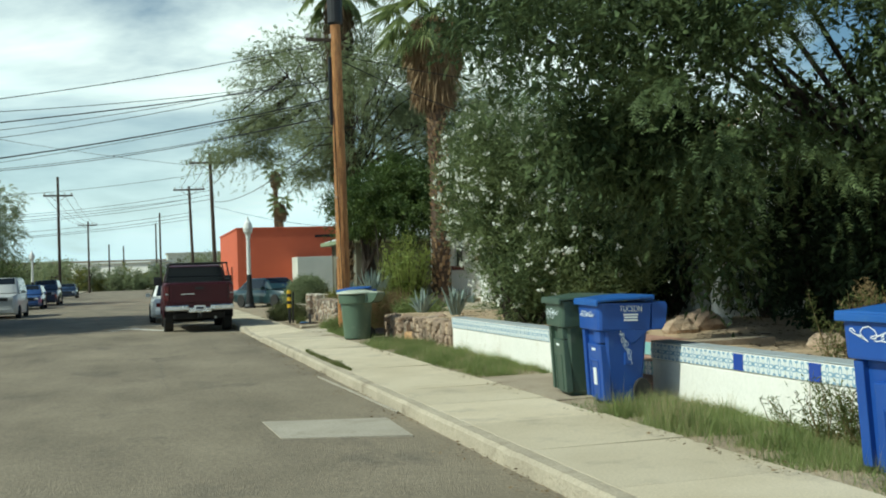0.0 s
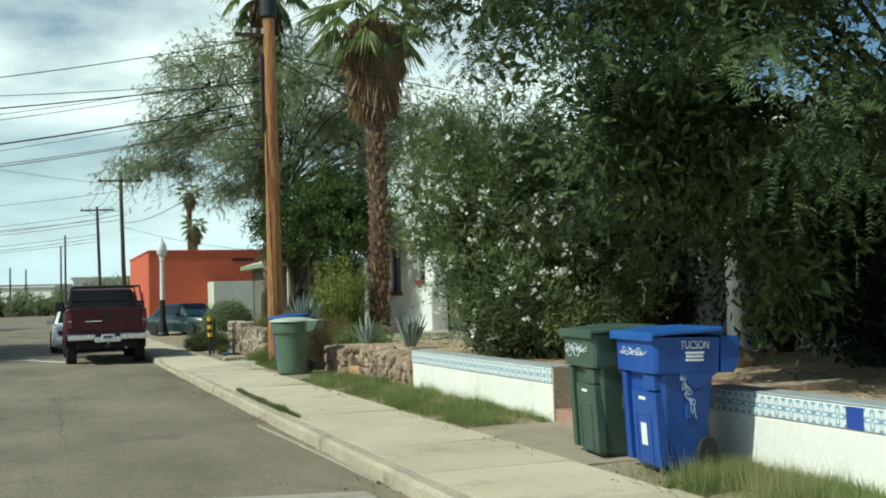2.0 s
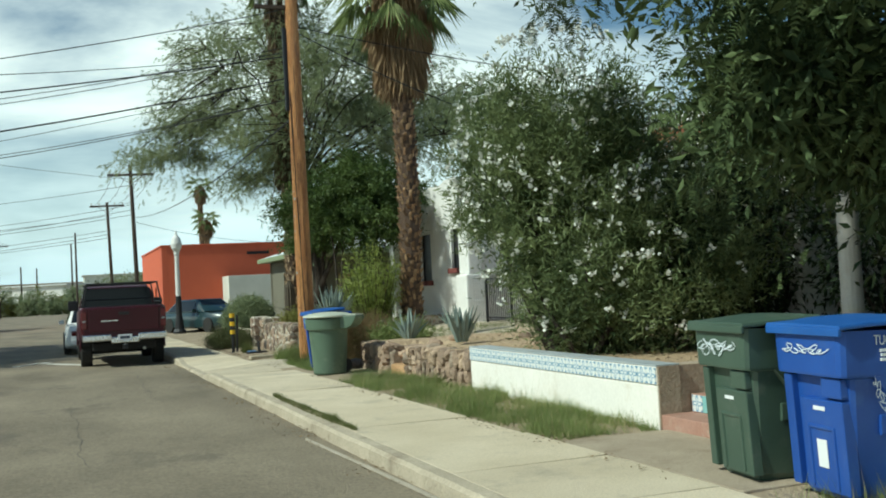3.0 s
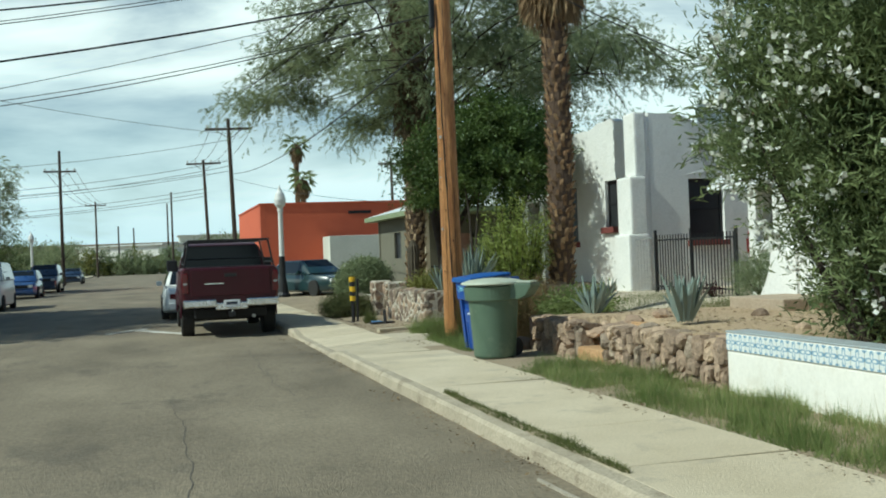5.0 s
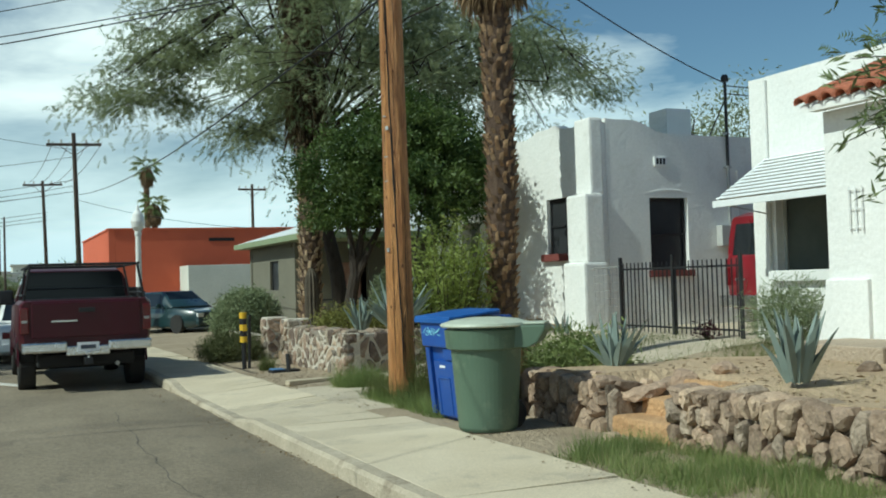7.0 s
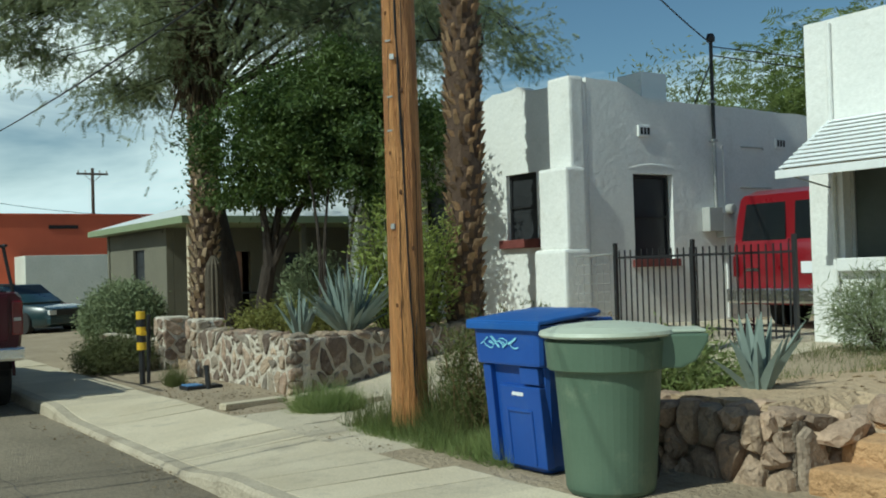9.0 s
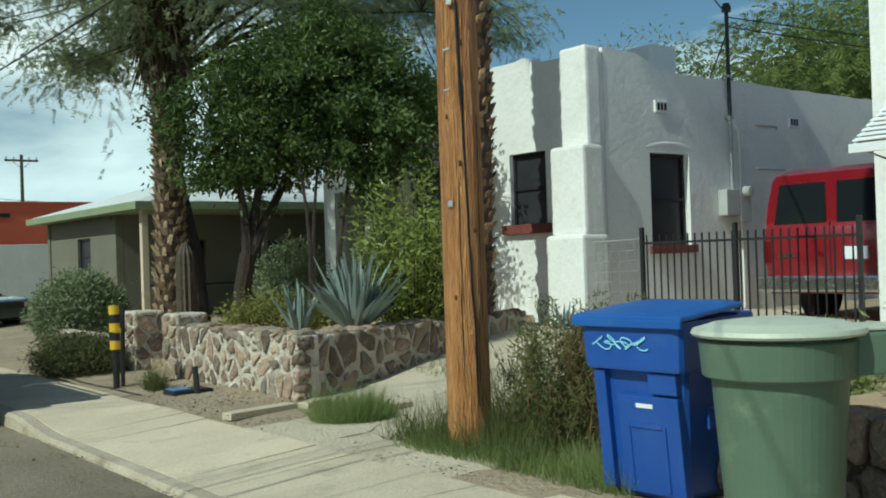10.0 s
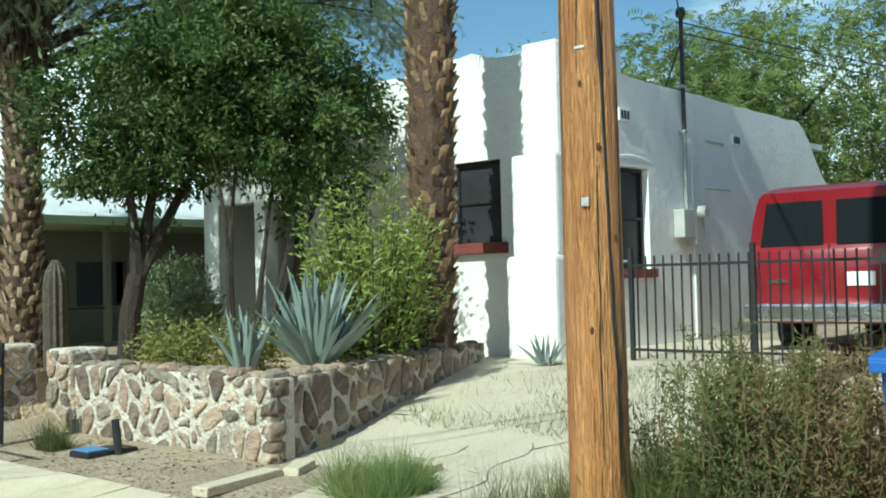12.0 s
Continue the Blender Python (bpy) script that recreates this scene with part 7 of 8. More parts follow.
part("branchwork", bm, BARK, ole)["kind"] = "stuff"


def palm(x, y, z0, h_, r, skirt, label, girth=0.5, boot=PALM_BOOT, thatch=THATCH, heads=34, fan=1.0):
    """A fan palm: boots on the trunk, a skirt of dead fronds, a crown of fans."""
    p = thing("palm_tree", pose(x, y, 0), label, "palm tree", "fan palms")
    bm = bmesh.new()
    tube(bm, [(0.05 * math.sin(z * 0.5), 0.05 * math.cos(z * 0.6), z) for z in np.linspace(z0 - 0.1, h_, 14)], [r * (1.12 if k == 0 else 1.0) for k in range(14)], 12)
    part("trunk", bm, PALM_BARK, p)
    bm = bmesh.new()                                                # cut boots: short wedges in spirals
    zz = z0 + 0.1
    k = 0
    top = h_ - skirt * 0.6
    while zz < top:
        a = k * 2.399
        cx, cy = 0.05 * math.sin(zz * 0.5), 0.05 * math.cos(zz * 0.6)
        o = Vector((math.cos(a), math.sin(a), 0))
        s = Vector((-math.sin(a), math.cos(a), 0))
        c = Vector((cx, cy, zz)) + o * r * 0.93
        w_, hh, t_ = 0.10 + 0.035 * RNG.random(), 0.10 + 0.07 * RNG.random(), 0.04 + 0.045 * RNG.random()
        for sd in (-1, 1):                                          # each base is split in two horns
            if RNG.random() < 0.12:
                continue
            lean_ = s * sd * (0.1 + 0.3 * RNG.random()) * w_ + Vector((0, 0, hh * (0.7 + 0.5 * RNG.random())))
            q = [c + s * sd * 0.01 - Vector((0, 0, 0.03)), c + s * sd * w_ * 0.9, c + s * sd * w_ * 0.95 + lean_ + o * t_, c + s * sd * w_ * 0.35 + lean_ * (0.8 + 0.3 * RNG.random()) + o * t_ * 0.85, c + lean_ * 0.6 - o * 0.03]
            v = [bm.verts.new(u) for u in q]
            for f in ((0, 1, 2, 3), (3, 2, 4), (1, 4, 2), (0, 3, 4), (0, 4, 1)):
                bm.faces.new([v[i] for i in f])
        zz += 0.023
        k += 1
    bmesh.ops.recalc_face_normals(bm, faces=bm.faces)
    b_ = part("stubble", bm, boot, p, "criss-cross cut leaf bases")
    b_["kind"] = "stuff"
    if skirt:
        n = 2600
        a = RNG.random(n) * 6.283
        t = RNG.random(n)
        z = h_ - skirt * t
        rr = r + 0.24 * girth + girth * np.sqrt(np.clip(1 - t, 0, 1)) * np.minimum(1, 6 * t + 0.3) * (0.6 + 0.5 * RNG.random(n))
        pos = np.c_[rr * np.cos(a), rr * np.sin(a), z]
        way = np.c_[np.cos(a) * 0.12, np.sin(a) * 0.12, -np.ones(n)] + RNG.normal(size=(n, 3)) * 0.10
        L = 0.5 + 0.6 * RNG.random(n)
        stuff("skirt", leaf_mesh("skirt", pos, way, L, 0.055, thatch, 0.3), p, "hanging skirt of dead brown fronds")
    pos, way, ln, up_ = [], [], [], []
    for i in range(heads):
        a, el = i * 2.399, -0.9 + 2.0 * (i / heads)
        d = np.array([math.cos(a) * math.cos(el), math.sin(a) * math.cos(el), math.sin(el)])
        st = fan * (0.8 + 0.35 * RNG.random())
        hub_ = np.array([0, 0, h_ + 0.1]) + d * st
        side = np.array([-math.sin(a), math.cos(a), 0])
        for k in range(-9, 10):
            f = k / 9 * 1.35
            pos.append(hub_)
            way.append(d * math.cos(f) + side * math.sin(f) + np.array([0, 0, -0.55 - 0.35 * abs(k / 9)]))
            ln.append(fan * (1.0 if abs(k) < 6 else 0.75) * (0.85 + 0.3 * RNG.random()))
            up_.append(np.cross(d, side) * 1.0)
    stuff("crown", leaf_mesh("crown", np.array(pos), np.array(way), np.array(ln), 0.07, FROND, 0.3, np.array(up_)), p, "green fan leaves")
    bm = bmesh.new()
    for i in range(heads):
        a, el = i * 2.399, -0.9 + 2.0 * (i / heads)
        tube(bm, [(0, 0, h_), (0.75 * math.cos(a) * math.cos(el), 0.75 * math.sin(a) * math.cos(el), h_ + 0.1 + 0.75 * math.sin(el))], [0.025, 0.012], 4, False)
    part("leaf_stalks", bm, FROND, p)
    return p


palm(8.74, 29.88, 0.6, 9.3, 0.26, 2.1, "tall fan palm with a shaggy skirt of dead fronds", 0.42, fan=1.15)
palm(7.1, 36.4, 0.1, 12.0, 0.25, 6.6, "old fan palm with rough cut leaf bases before a green bungalow", 0.11, PALM_BOOT_SUNLIT, OLD_THATCH, heads=20)
for x, y, hh in ((13.4, 101, 8.6), (13.9, 108, 12.5)):
    palm(x, y, 0, hh, 0.22, 0.9, "distant fan palm beyond an orange building", 0.15, heads=18, fan=0.85)

# the mesquite: spreading limbs, fine drooping grey-green leaves
mq = thing("tree", pose(0, 0, 0), "wide spreading mesquite with feathery grey-green leaves", "tree")
blobs = [(7.6, 38.5, 8.3, 4.1, 4.4, 2.7), (9.4, 37.2, 7.8, 4.4, 4.2, 2.6), (3.7, 38.5, 6.25, 2.0, 1.7, 0.6), (4.7, 38.5, 9.3, 2.1, 2.2, 1.1), (5.0, 38.3, 7.5, 1.7, 2.0, 0.7), (12.6, 38.0, 6.9, 3.4, 3.6, 1.7), (7.4, 34.7, 7.4, 3.0, 2.2, 1.7), (6.8, 39.0, 10.0, 2.8, 3.2, 1.3), (5.8, 38.2, 5.7, 1.6, 1.6, 0.8), (11.2, 37.4, 7.4, 3.2, 3.0, 1.4)]
blobs = [(b[0] + (0.2 if b[0] < 5.5 else 0.0), *b[1:]) for b in blobs] + [(6.4, 35.0, 6.4, 1.6, 1.2, 1.0), (8.6, 35.2, 6.2, 1.8, 1.2, 0.9), (14.4, 37.6, 6.8, 2.2, 2.2, 1.1), (6.4, 36.3, 6.4, 1.6, 1.3, 0.9), (9.6, 35.6, 6.6, 1.9, 1.5, 0.9), (8.2, 37.0, 8.0, 2.0, 1.6, 1.2)]
ctr, out = in_ellipsoids(blobs, 640, 0.62)
ctr, out = gaps(ctr, out, 0.6, -0.05, 1.0)
lowb, lowo = in_ellipsoids([(3.8, 38.5, 6.2, 1.8, 1.2, 0.42), (4.4, 38.5, 7.2, 1.4, 1.4, 0.4), (6.0, 37.5, 5.2, 0.9, 0.8, 0.5)], 44, 0.2)
ctr, out = np.r_[ctr, lowb], np.r_[out, lowo]
root = np.array([7.9, 38.5, 5.1])
out = unit(unit(ctr - root) * np.array([1, 1, 0.75]) + 0.3 * out)
pts, way = boughs(ctr, out, 9, 1.4, 0.6, 0.14, 8)
stuff("crown", fronds(pts, way, 1, 7, 0.25, 0.066, 0.45, "crown", MESQUITE, 0.22, 0.32, 0.12), mq)
bm = bmesh.new()
tube(bm, [(8.75, 38.8, -0.1), (8.55, 38.7, 1.8), (8.15, 38.6, 3.6), tuple(root)], [0.24, 0.19, 0.15, 0.12], 12)
tips = ctr[np.argsort(-np.linalg.norm(ctr - root, axis=1))]
tips = tips[:int(len(tips) * 0.55)][RNG.permutation(int(len(tips) * 0.55))[:28]]
along = []
for e in tips:                                                      # long limbs fan out from the crotch
    bow = RNG.normal(size=3) * 0.25 + np.array([0, 0, 0.35])
    line = [root + (e - root) * t + bow * 4 * t * (1 - t) + RNG.normal(size=3) * 0.06 * (0 < t < 1) for t in np.linspace(0, 1, 9)]
    tube(bm, [tuple(p) for p in line], [0.048 - 0.0043 * k for k in range(9)], 6, False)
    along += line[2:]
along = np.array(along)
reach = np.linalg.norm(along - root, axis=1)
for c in ctr:                                                       # each spray hangs on the nearest limb
    gap = np.linalg.norm(along - c, axis=1) + 3.0 * (reach > np.linalg.norm(c - root) + 0.2)
    a = along[np.argmin(gap)]
    if np.linalg.norm(c - a) > 0.15:
        mid = (a + c) / 2 + RNG.normal(size=3) * 0.08
        tube(bm, [tuple(a), tuple(mid), tuple(c)], [0.020, 0.015, 0.008], 4, False)
part("trunk", bm, BARK, mq)

# the dense glossy tree and the many-stemmed one beside it
pv_ = thing("tree", pose(0, 0, 0), "dense glossy green tree with a dark forked trunk", "tree")
blobs = [(7.3, 33.4, 3.6, 1.5, 1.5, 1.2), (7.4, 33.6, 3.0, 1.0, 1.0, 0.7), (8.4, 32.8, 3.9, 1.6, 1.5, 1.2), (7.5, 33.0, 4.5, 1.2, 1.2, 0.8), (8.5, 32.7, 4.7, 1.3, 1.2, 0.8), (9.4, 33.2, 4.1, 1.3, 1.2, 1.1)]
ctr, out = in_ellipsoids(blobs, 330, 0.6)
ctr, out = gaps(ctr, out, 0.9, -0.15, 2.0)
pts, way = boughs(ctr, unit(out + np.array([0, 0, 0.35])), 10, 0.70, 0.6, 0.22, 4)
pts, way = pts[pts[:, 2] > 2.75], way[pts[:, 2] > 2.75]               # bare below, over the forked trunk
stuff("crown", sprays(pts, way, 5, 0.05, 0.085, 0.42, 0.2, "crown", PRIVET), pv_)
inner, io = in_ellipsoids([(*b[:3], *[q * 0.8 for q in b[3:]]) for b in blobs], 900, 0.1)
stuff("inner_foliage", sprays(inner, io, 9, 0.12, 0.11, 0.42, 0.2, "inner_foliage", PRIVET), pv_)
bm = bmesh.new()
tube(bm, [(7.1, 33.6, 0.2), (7.12, 33.55, 1.2), (7.2, 33.5, 1.7)], [0.16, 0.13, 0.12], 10)
limb_mesh(bm, (7.2, 33.5, 1.65), [(6.9, 33.5, 3.6), (8.3, 33.0, 3.9), (7.6, 33.2, 4.2)], 0.10, 0.08)
for c_ in ((6.9, 33.5, 3.5), (8.3, 33.0, 3.8), (7.6, 33.2, 4.1)):
    limb_mesh(bm, c_, [tuple(q) for q in pts[:90] if abs(q[0] - c_[0]) < 1.0 and q[2] > c_[2] - 0.3][:9], 0.035)
part("trunk", bm, BARK, pv_)
pw = thing("tree", pose(0, 0, 0), "slender many-stemmed small green tree in a planted yard", "tree")
blobs = [(8.2, 31.9, 3.7, 1.5, 1.4, 1.2), (8.0, 32.6, 4.6, 1.3, 1.3, 0.9)]
ctr, out = in_ellipsoids(blobs, 120, 0.6)
ctr, out = gaps(ctr, out, 1.1, -0.2, 5.0)
pts, way = boughs(ctr, unit(out + np.array([0, 0, 0.35])), 9, 0.60, 0.6, 0.25, 4)
stuff("crown", sprays(pts, way, 5, 0.05, 0.09, 0.42, 0.25, "crown", PRIVET), pw)
bm = bmesh.new()
for k in range(5):
    b0 = (7.25 + 0.16 * k, 31.7 + 0.1 * math.sin(k * 2), 0.6)
    limb_mesh(bm, b0, [(7.2 + 0.45 * k, 31.8 + 0.2 * math.cos(k), 3.4)], 0.055, 0.12)
part("trunk", bm, BARK, pw)


def bush(x, y, z, rx, ry, hh, n, per, leaf, width, mat, label, category="shrub", group="", droop=0.0, shell_=0.6, lo=-0.4):
    b = thing("bush", pose(0, 0, 0), label, category, group)
    p_, o_ = in_ellipsoids([(x, y, z + hh * 0.5, rx, ry, hh * 0.52)], n, shell_)
    p_, o_ = gaps(p_, o_, 2.2, lo, x)
    p_ = p_[p_[:, 2] > z]
    o_ = o_[:len(p_)]
    o_ = unit(p_ - np.array([x, y, z + hh * 0.4]))
    stuff("foliage", sprays(p_, o_, per, 0.05 + leaf * 0.5, leaf, width, droop, "foliage", mat), b)
    bm = bmesh.new()
    limb_mesh(bm, (x, y, z - 0.05), [tuple(q) for q in p_[:12]], 0.025, 0.15, 5)
    part("branchwork", bm, BARK, b)
    return b


bush(5.86, 37.45, 0.1, 0.74, 0.74, 1.30, 3000, 9, 0.068, 0.45, SAGE_BUSH, "clipped round grey-green bush", shell_=0.8)
bush(4.6, 33.5, 0.08, 0.62, 0.6, 0.50, 1800, 8, 0.07, 0.16, JUNIPER, "low dark spreading juniper by a stone wall", shell_=0.6)
bush(8.78, 35.0, 0.15, 0.60, 0.6, 1.75, 1100, 9, 0.075, 0.4, SAGE_BUSH, "rounded green shrub in a planted yard")
bush(6.2, 30.6, 0.72, 0.8, 0.7, 0.35, 700, 8, 0.06, 0.35, CREAM, "low yellow-green ground cover", lo=-0.2)
bush(9.72, 23.7, 0.64, 0.34, 0.5, 0.62, 500, 8, 0.12, 0.08, SAGE_BUSH, "wispy grey-green shrub before a white wall")
bush(9.9, 25.6, 0.60, 0.09, 0.09, 0.16, 60, 5, 0.05, 0.4, PLUM, "small plum-leaved potted shrub")
bush(6.3, 23.3, 0.35, 0.6, 0.5, 0.5, 700, 8, 0.09, 0.2, GRASS, "bright low green clump beside stones", lo=-0.3)

# the upright willowy shrub beside the palm
ws = thing("bush", pose(0, 0, 0), "upright bright green willowy shrub", "shrub")
pos, way = [], []
stem_pts = []
for k in range(96):
    a, s = RNG.random() * 6.283, RNG.random() ** 0.5
    b0 = Vector((7.62 + 0.36 * s * math.cos(a), 29.7 + 0.3 * s * math.sin(a), 0.6))
    hh = 2.5 * (0.35 + 0.65 * RNG.random()) * (1.08 - 0.45 * s)
    tip = b0 + Vector((0.5 * s * math.cos(a), 0.5 * s * math.sin(a), hh))
    stem_pts.append((b0, tip))
    m_n = int(140 * hh / 2)
    for j in range(m_n):
        t = 0.12 + 0.88 * (j / m_n)
        pos.append(b0.lerp(tip, t) + Vector(RNG.normal(size=3) * 0.06))
        way.append((RNG.normal() + 0.3 * math.cos(a), RNG.normal() + 0.3 * math.sin(a), 0.5 + 0.4 * RNG.normal()))
stuff("foliage", leaf_mesh("foliage", np.array(pos), np.array(way), 0.08 + 0.05 * RNG.random(len(pos)), 0.024, BRIGHT), ws)
bm = bmesh.new()
for a, b in stem_pts:
    tube(bm, [a, b], [0.012, 0.004], 5, False)
part("branchwork", bm, BARK, ws)


def agave(x, y, z, n, L, mat, label, low=38, broad=1.0):
    """A rosette of thick, channelled, pointed leaves."""
    g = thing("agave", pose(x, y, z), label, "agave", "agaves")
    for i in range(n):
        t = i / n
        a = i * 2.399 + RNG.normal() * 0.15
        el = radians(low + (86 - low) * t + RNG.normal() * 7)
        ln = L * (0.6 + 0.55 * RNG.random()) * (0.6 + 0.45 * math.sin(math.pi * min(0.75, 0.2 + 0.6 * t)))
        bm = bmesh.new()
        rows_a = []
        o = Vector((math.cos(a), math.sin(a), 0))
        s = Vector((-math.sin(a), math.cos(a), 0))
        p = Vector((0, 0, 0.05)) + o * 0.05
        for k in range(7):
            u = k / 6
            e2 = el - 0.35 * (1 - t) * u * u + 0.18 * u
            d = o * math.cos(e2) + Vector((0, 0, 1)) * math.sin(e2)
            up_ = s.cross(d) * -1
            w_ = broad * (0.010 + L * 0.033) * (0.75 + 1.1 * u - 1.82 * u * u) + 0.002
            th = 0.028 * (1 - u) + 0.003
            rows_a.append([bm.verts.new(q) for q in (p - s * w_ + up_ * w_ * 0.35, p - up_ * th * 0.2, p + s * w_ + up_ * w_ * 0.35, p - up_ * th * 1.4)])
            p = p + d * ln / 6
        for r0, r1 in zip(rows_a, rows_a[1:]):
            for k in range(4):
                bm.faces.new((r0[k], r0[(k + 1) % 4], r1[(k + 1) % 4], r1[k]))
        bmesh.ops.recalc_face_normals(bm, faces=bm.faces)
        part("leaf", bm, mat, g)
    return g


agave(6.47, 29.3, 0.70, 76, 0.86, AGAVE, "large blue-grey agave behind a stone wall", 34, 1.15)
agave(5.98, 29.75, 0.70, 24, 0.56, AGAVE, "smaller blue-grey agave beside a large one", 58, 1.2)
agave(6.05, 22.25, 0.58, 20, 0.50, AGAVE, "blue-grey agave on a bank of stones", 46, 1.6)
agave(6.04, 19.66, 0.62, 20, 0.54, AGAVE, "blue-grey agave in a bare dirt yard", 58, 1.6)
agave(9.3, 28.7, 0.55, 12, 0.35, AGAVE, "small agave at the foot of a buttress")

# a saguaro stump by the old palm
sg = thing("saguaro_cactus", pose(6.5, 34.25, 0.25), "ribbed olive columnar cactus", "cactus")
bm = bmesh.new()
rings = []
for k in range(12):
    z = 1.66 * k / 11
    r = 0.145 * (1.0 if k < 9 else math.sqrt(max(0.02, 1 - ((k - 8.5) / 2.6) ** 2)))
    rings.append([bm.verts.new((r * (1 + 0.10 * math.cos(12 * t)) * math.cos(t), r * (1 + 0.10 * math.cos(12 * t)) * math.sin(t), z)) for t in [2 * math.pi * i / 48 for i in range(48)]])
for r0, r1 in zip(rings, rings[1:]):
    for k in range(48):
        bm.faces.new((r0[k], r0[(k + 1) % 48], r1[(k + 1) % 48], r1[k]))
bm.faces.new(rings[-1])
part("column", bm, SAGUARO, sg)

# grass and weeds


def blades(name, n, area, hgt, mat, label, lean=0.5, z=None, w=0.006, dens=None):
    g = part(name, raw_mesh(name, [(0, 0, 0)] * 3, [(0, 1, 2)], mat), mat)
    pos = []
    while len(pos) < n:
        x, y = area(RNG.random(), RNG.random())
        if dens is None or dens(x, y) > RNG.random():
            pos.append((x, y, (z(x, y) if z else land(x, y)) - 0.01))
    pos = np.array(pos)
    way = RNG.normal(size=pos.shape) * lean + np.array([0, 0, 1.0])
    L = hgt * (0.4 + 0.9 * RNG.random(len(pos)))
    L = L * np.array([0.6 + 0.8 * abs(noise.noise((p[0] * 2.1, p[1] * 1.3, 7.0))) * 2 for p in pos])
    g.data = leaf_mesh(name, pos, way, L, w, mat, slim=True)
    return tagged(g, label, "grass", kind="stuff")




def wild(x, y, z, rx, ry, hh, n, mat, label):
    """Straggling weeds: thin leaning stems with small sparse leaves."""
    g = thing("weeds", pose(0, 0, 0), label, "weeds")
    ps, ws_, ends = [], [], []
    for _ in range(n):
        a, s = RNG.random() * 6.283, RNG.random() ** 0.5
        b0 = Vector((x + rx * s * math.cos(a), y + ry * s * math.sin(a), z))
        tip = b0 + Vector((RNG.normal() * 0.16, RNG.normal() * 0.16, hh * (0.35 + 0.65 * RNG.random())))
        ends.append((b0, tip))
        for j in range(int(110 * (tip - b0).length)):
            t = 0.1 + 0.9 * RNG.random()
            ps.append(b0.lerp(tip, t) + Vector(RNG.normal(size=3) * 0.035 * (1.2 - 0.5 * t)))
            ws_.append(RNG.normal(size=3) + np.array([0, 0, 0.5]))
    stuff("foliage", leaf_mesh("foliage", np.array(ps), np.array(ws_), 0.035 + 0.05 * RNG.random(len(ps)), 0.011, mat), g)
    bm = bmesh.new()
    for a, b in ends:
        tube(bm, [a, a.lerp(b, 0.5) + Vector(RNG.normal(size=3) * 0.03), b], [0.006, 0.004, 0.002], 4, False)
    part("stems", bm, RUSTY, g)["kind"] = "stuff"
    return g


patchy = lambda s, lo, sd: (lambda x, y: 1.0 if noise.noise((x * s, y * s, sd)) > lo else 0.12)
edge = lambda x0, x1: (lambda x, y: min(1.0, max(0.0, (x - x0) / (x1 - x0) + 0.35 * noise.noise((y * 1.3, x, 5.0)))))
blades("grass_strip", 38000, lambda a, b: (4.12 + 1.2 * a, 2.0 + 8.0 * b), 0.17, GRASS, "unmown green grass along a white wall", dens=lambda x, y: edge(4.15, 4.6)(x, y) * patchy(1.7, -0.18, 11.0)(x, y))
blades("grass_strip", 36000, lambda a, b: (4.2 + 1.15 * a, 13.0 + 7.6 * b), 0.15, GRASS, "unmown green grass along a white wall", dens=lambda x, y: edge(4.2, 4.6)(x, y) * patchy(1.7, -0.18, 12.0)(x, y))
blades("grass_strip", 8500, lambda a, b: (4.45 + 0.95 * a, 23.2 + 2.4 * b), 0.20, GRASS, "tall green grass round a wooden pole")
blades("weed_tuft", 2600, lambda a, b: (4.55 + 0.8 * a, 24.1 + 1.8 * b), 0.40, WEED, "tall wispy weeds round a wooden pole", 0.35, dens=patchy(1.6, -0.25, 6.0))
blades("grass_strip", 4400, lambda a, b: (KERB + 0.20 + 0.11 * (a - 0.5) * math.sin(math.pi * b) ** 0.6, 14.8 + 4.2 * b), 0.06, WEED, "weeds growing in the joint behind a kerb", 0.7, z=lambda x, y: 0.145)
blades("dry_grass", 3400, lambda a, b: (4.3 + 1.05 * a, 3.0 + 6.6 * b), 0.24, DRY_GRASS, "dry seed stalks against a white wall", 0.3, w=0.004, dens=patchy(1.2, 0.05, 4.0))
blades("dry_grass", 2800, lambda a, b: (4.35 + 1.0 * a, 13.0 + 7.2 * b), 0.20, DRY_GRASS, "dry seed stalks against a white wall", 0.3, w=0.004)
blades("dry_grass", 3000, lambda a, b: (5.3 + 1.2 * a, 23.2 + 2.6 * b), 0.42, RUSTY, "brown dry weeds beside a wooden pole", 0.35, w=0.007)
blades("weed_tuft", 4200, lambda a, b: (4.95 + 0.36 * math.sqrt(a) * math.cos(6.283 * b), 26.95 + 0.34 * math.sqrt(a) * math.sin(6.283 * b)), 0.36, GRASS, "round tuft of green weeds on a drive", 0.6)
blades("weed_tuft", 700, lambda a, b: (4.5 + 0.2 * a, 30.6 + 0.3 * b), 0.35, WEED, "wispy weeds before a stone wall", 0.4)
blades("yard_grass", 6000, lambda a, b: (6.8 + 3.0 * a, 22.2 + 6.6 * b), 0.16, WEED, "sparse weeds before an iron fence", z=lambda x, y: max(land(x, y), 0) if y > 23.2 else south_yard(x, y), dens=patchy(0.9, 0.0, 8.0))
blades("yard_grass", 3500, lambda a, b: (5.6 + 4.0 * a, 13.3 + 8.0 * b), 0.07, DRY_GRASS, "sparse dry grass on bare dirt", z=south_yard, dens=patchy(1.0, 0.1, 9.0))
wild(6.3, 7.75, 0.58, 0.38, 0.5, 0.72, 50, WEED, "dry weedy shrub behind a tiled wall")
wild(6.35, 7.6, 0.58, 0.35, 0.45, 0.8, 40, RUSTY, "rusty dry weeds behind a tiled wall")
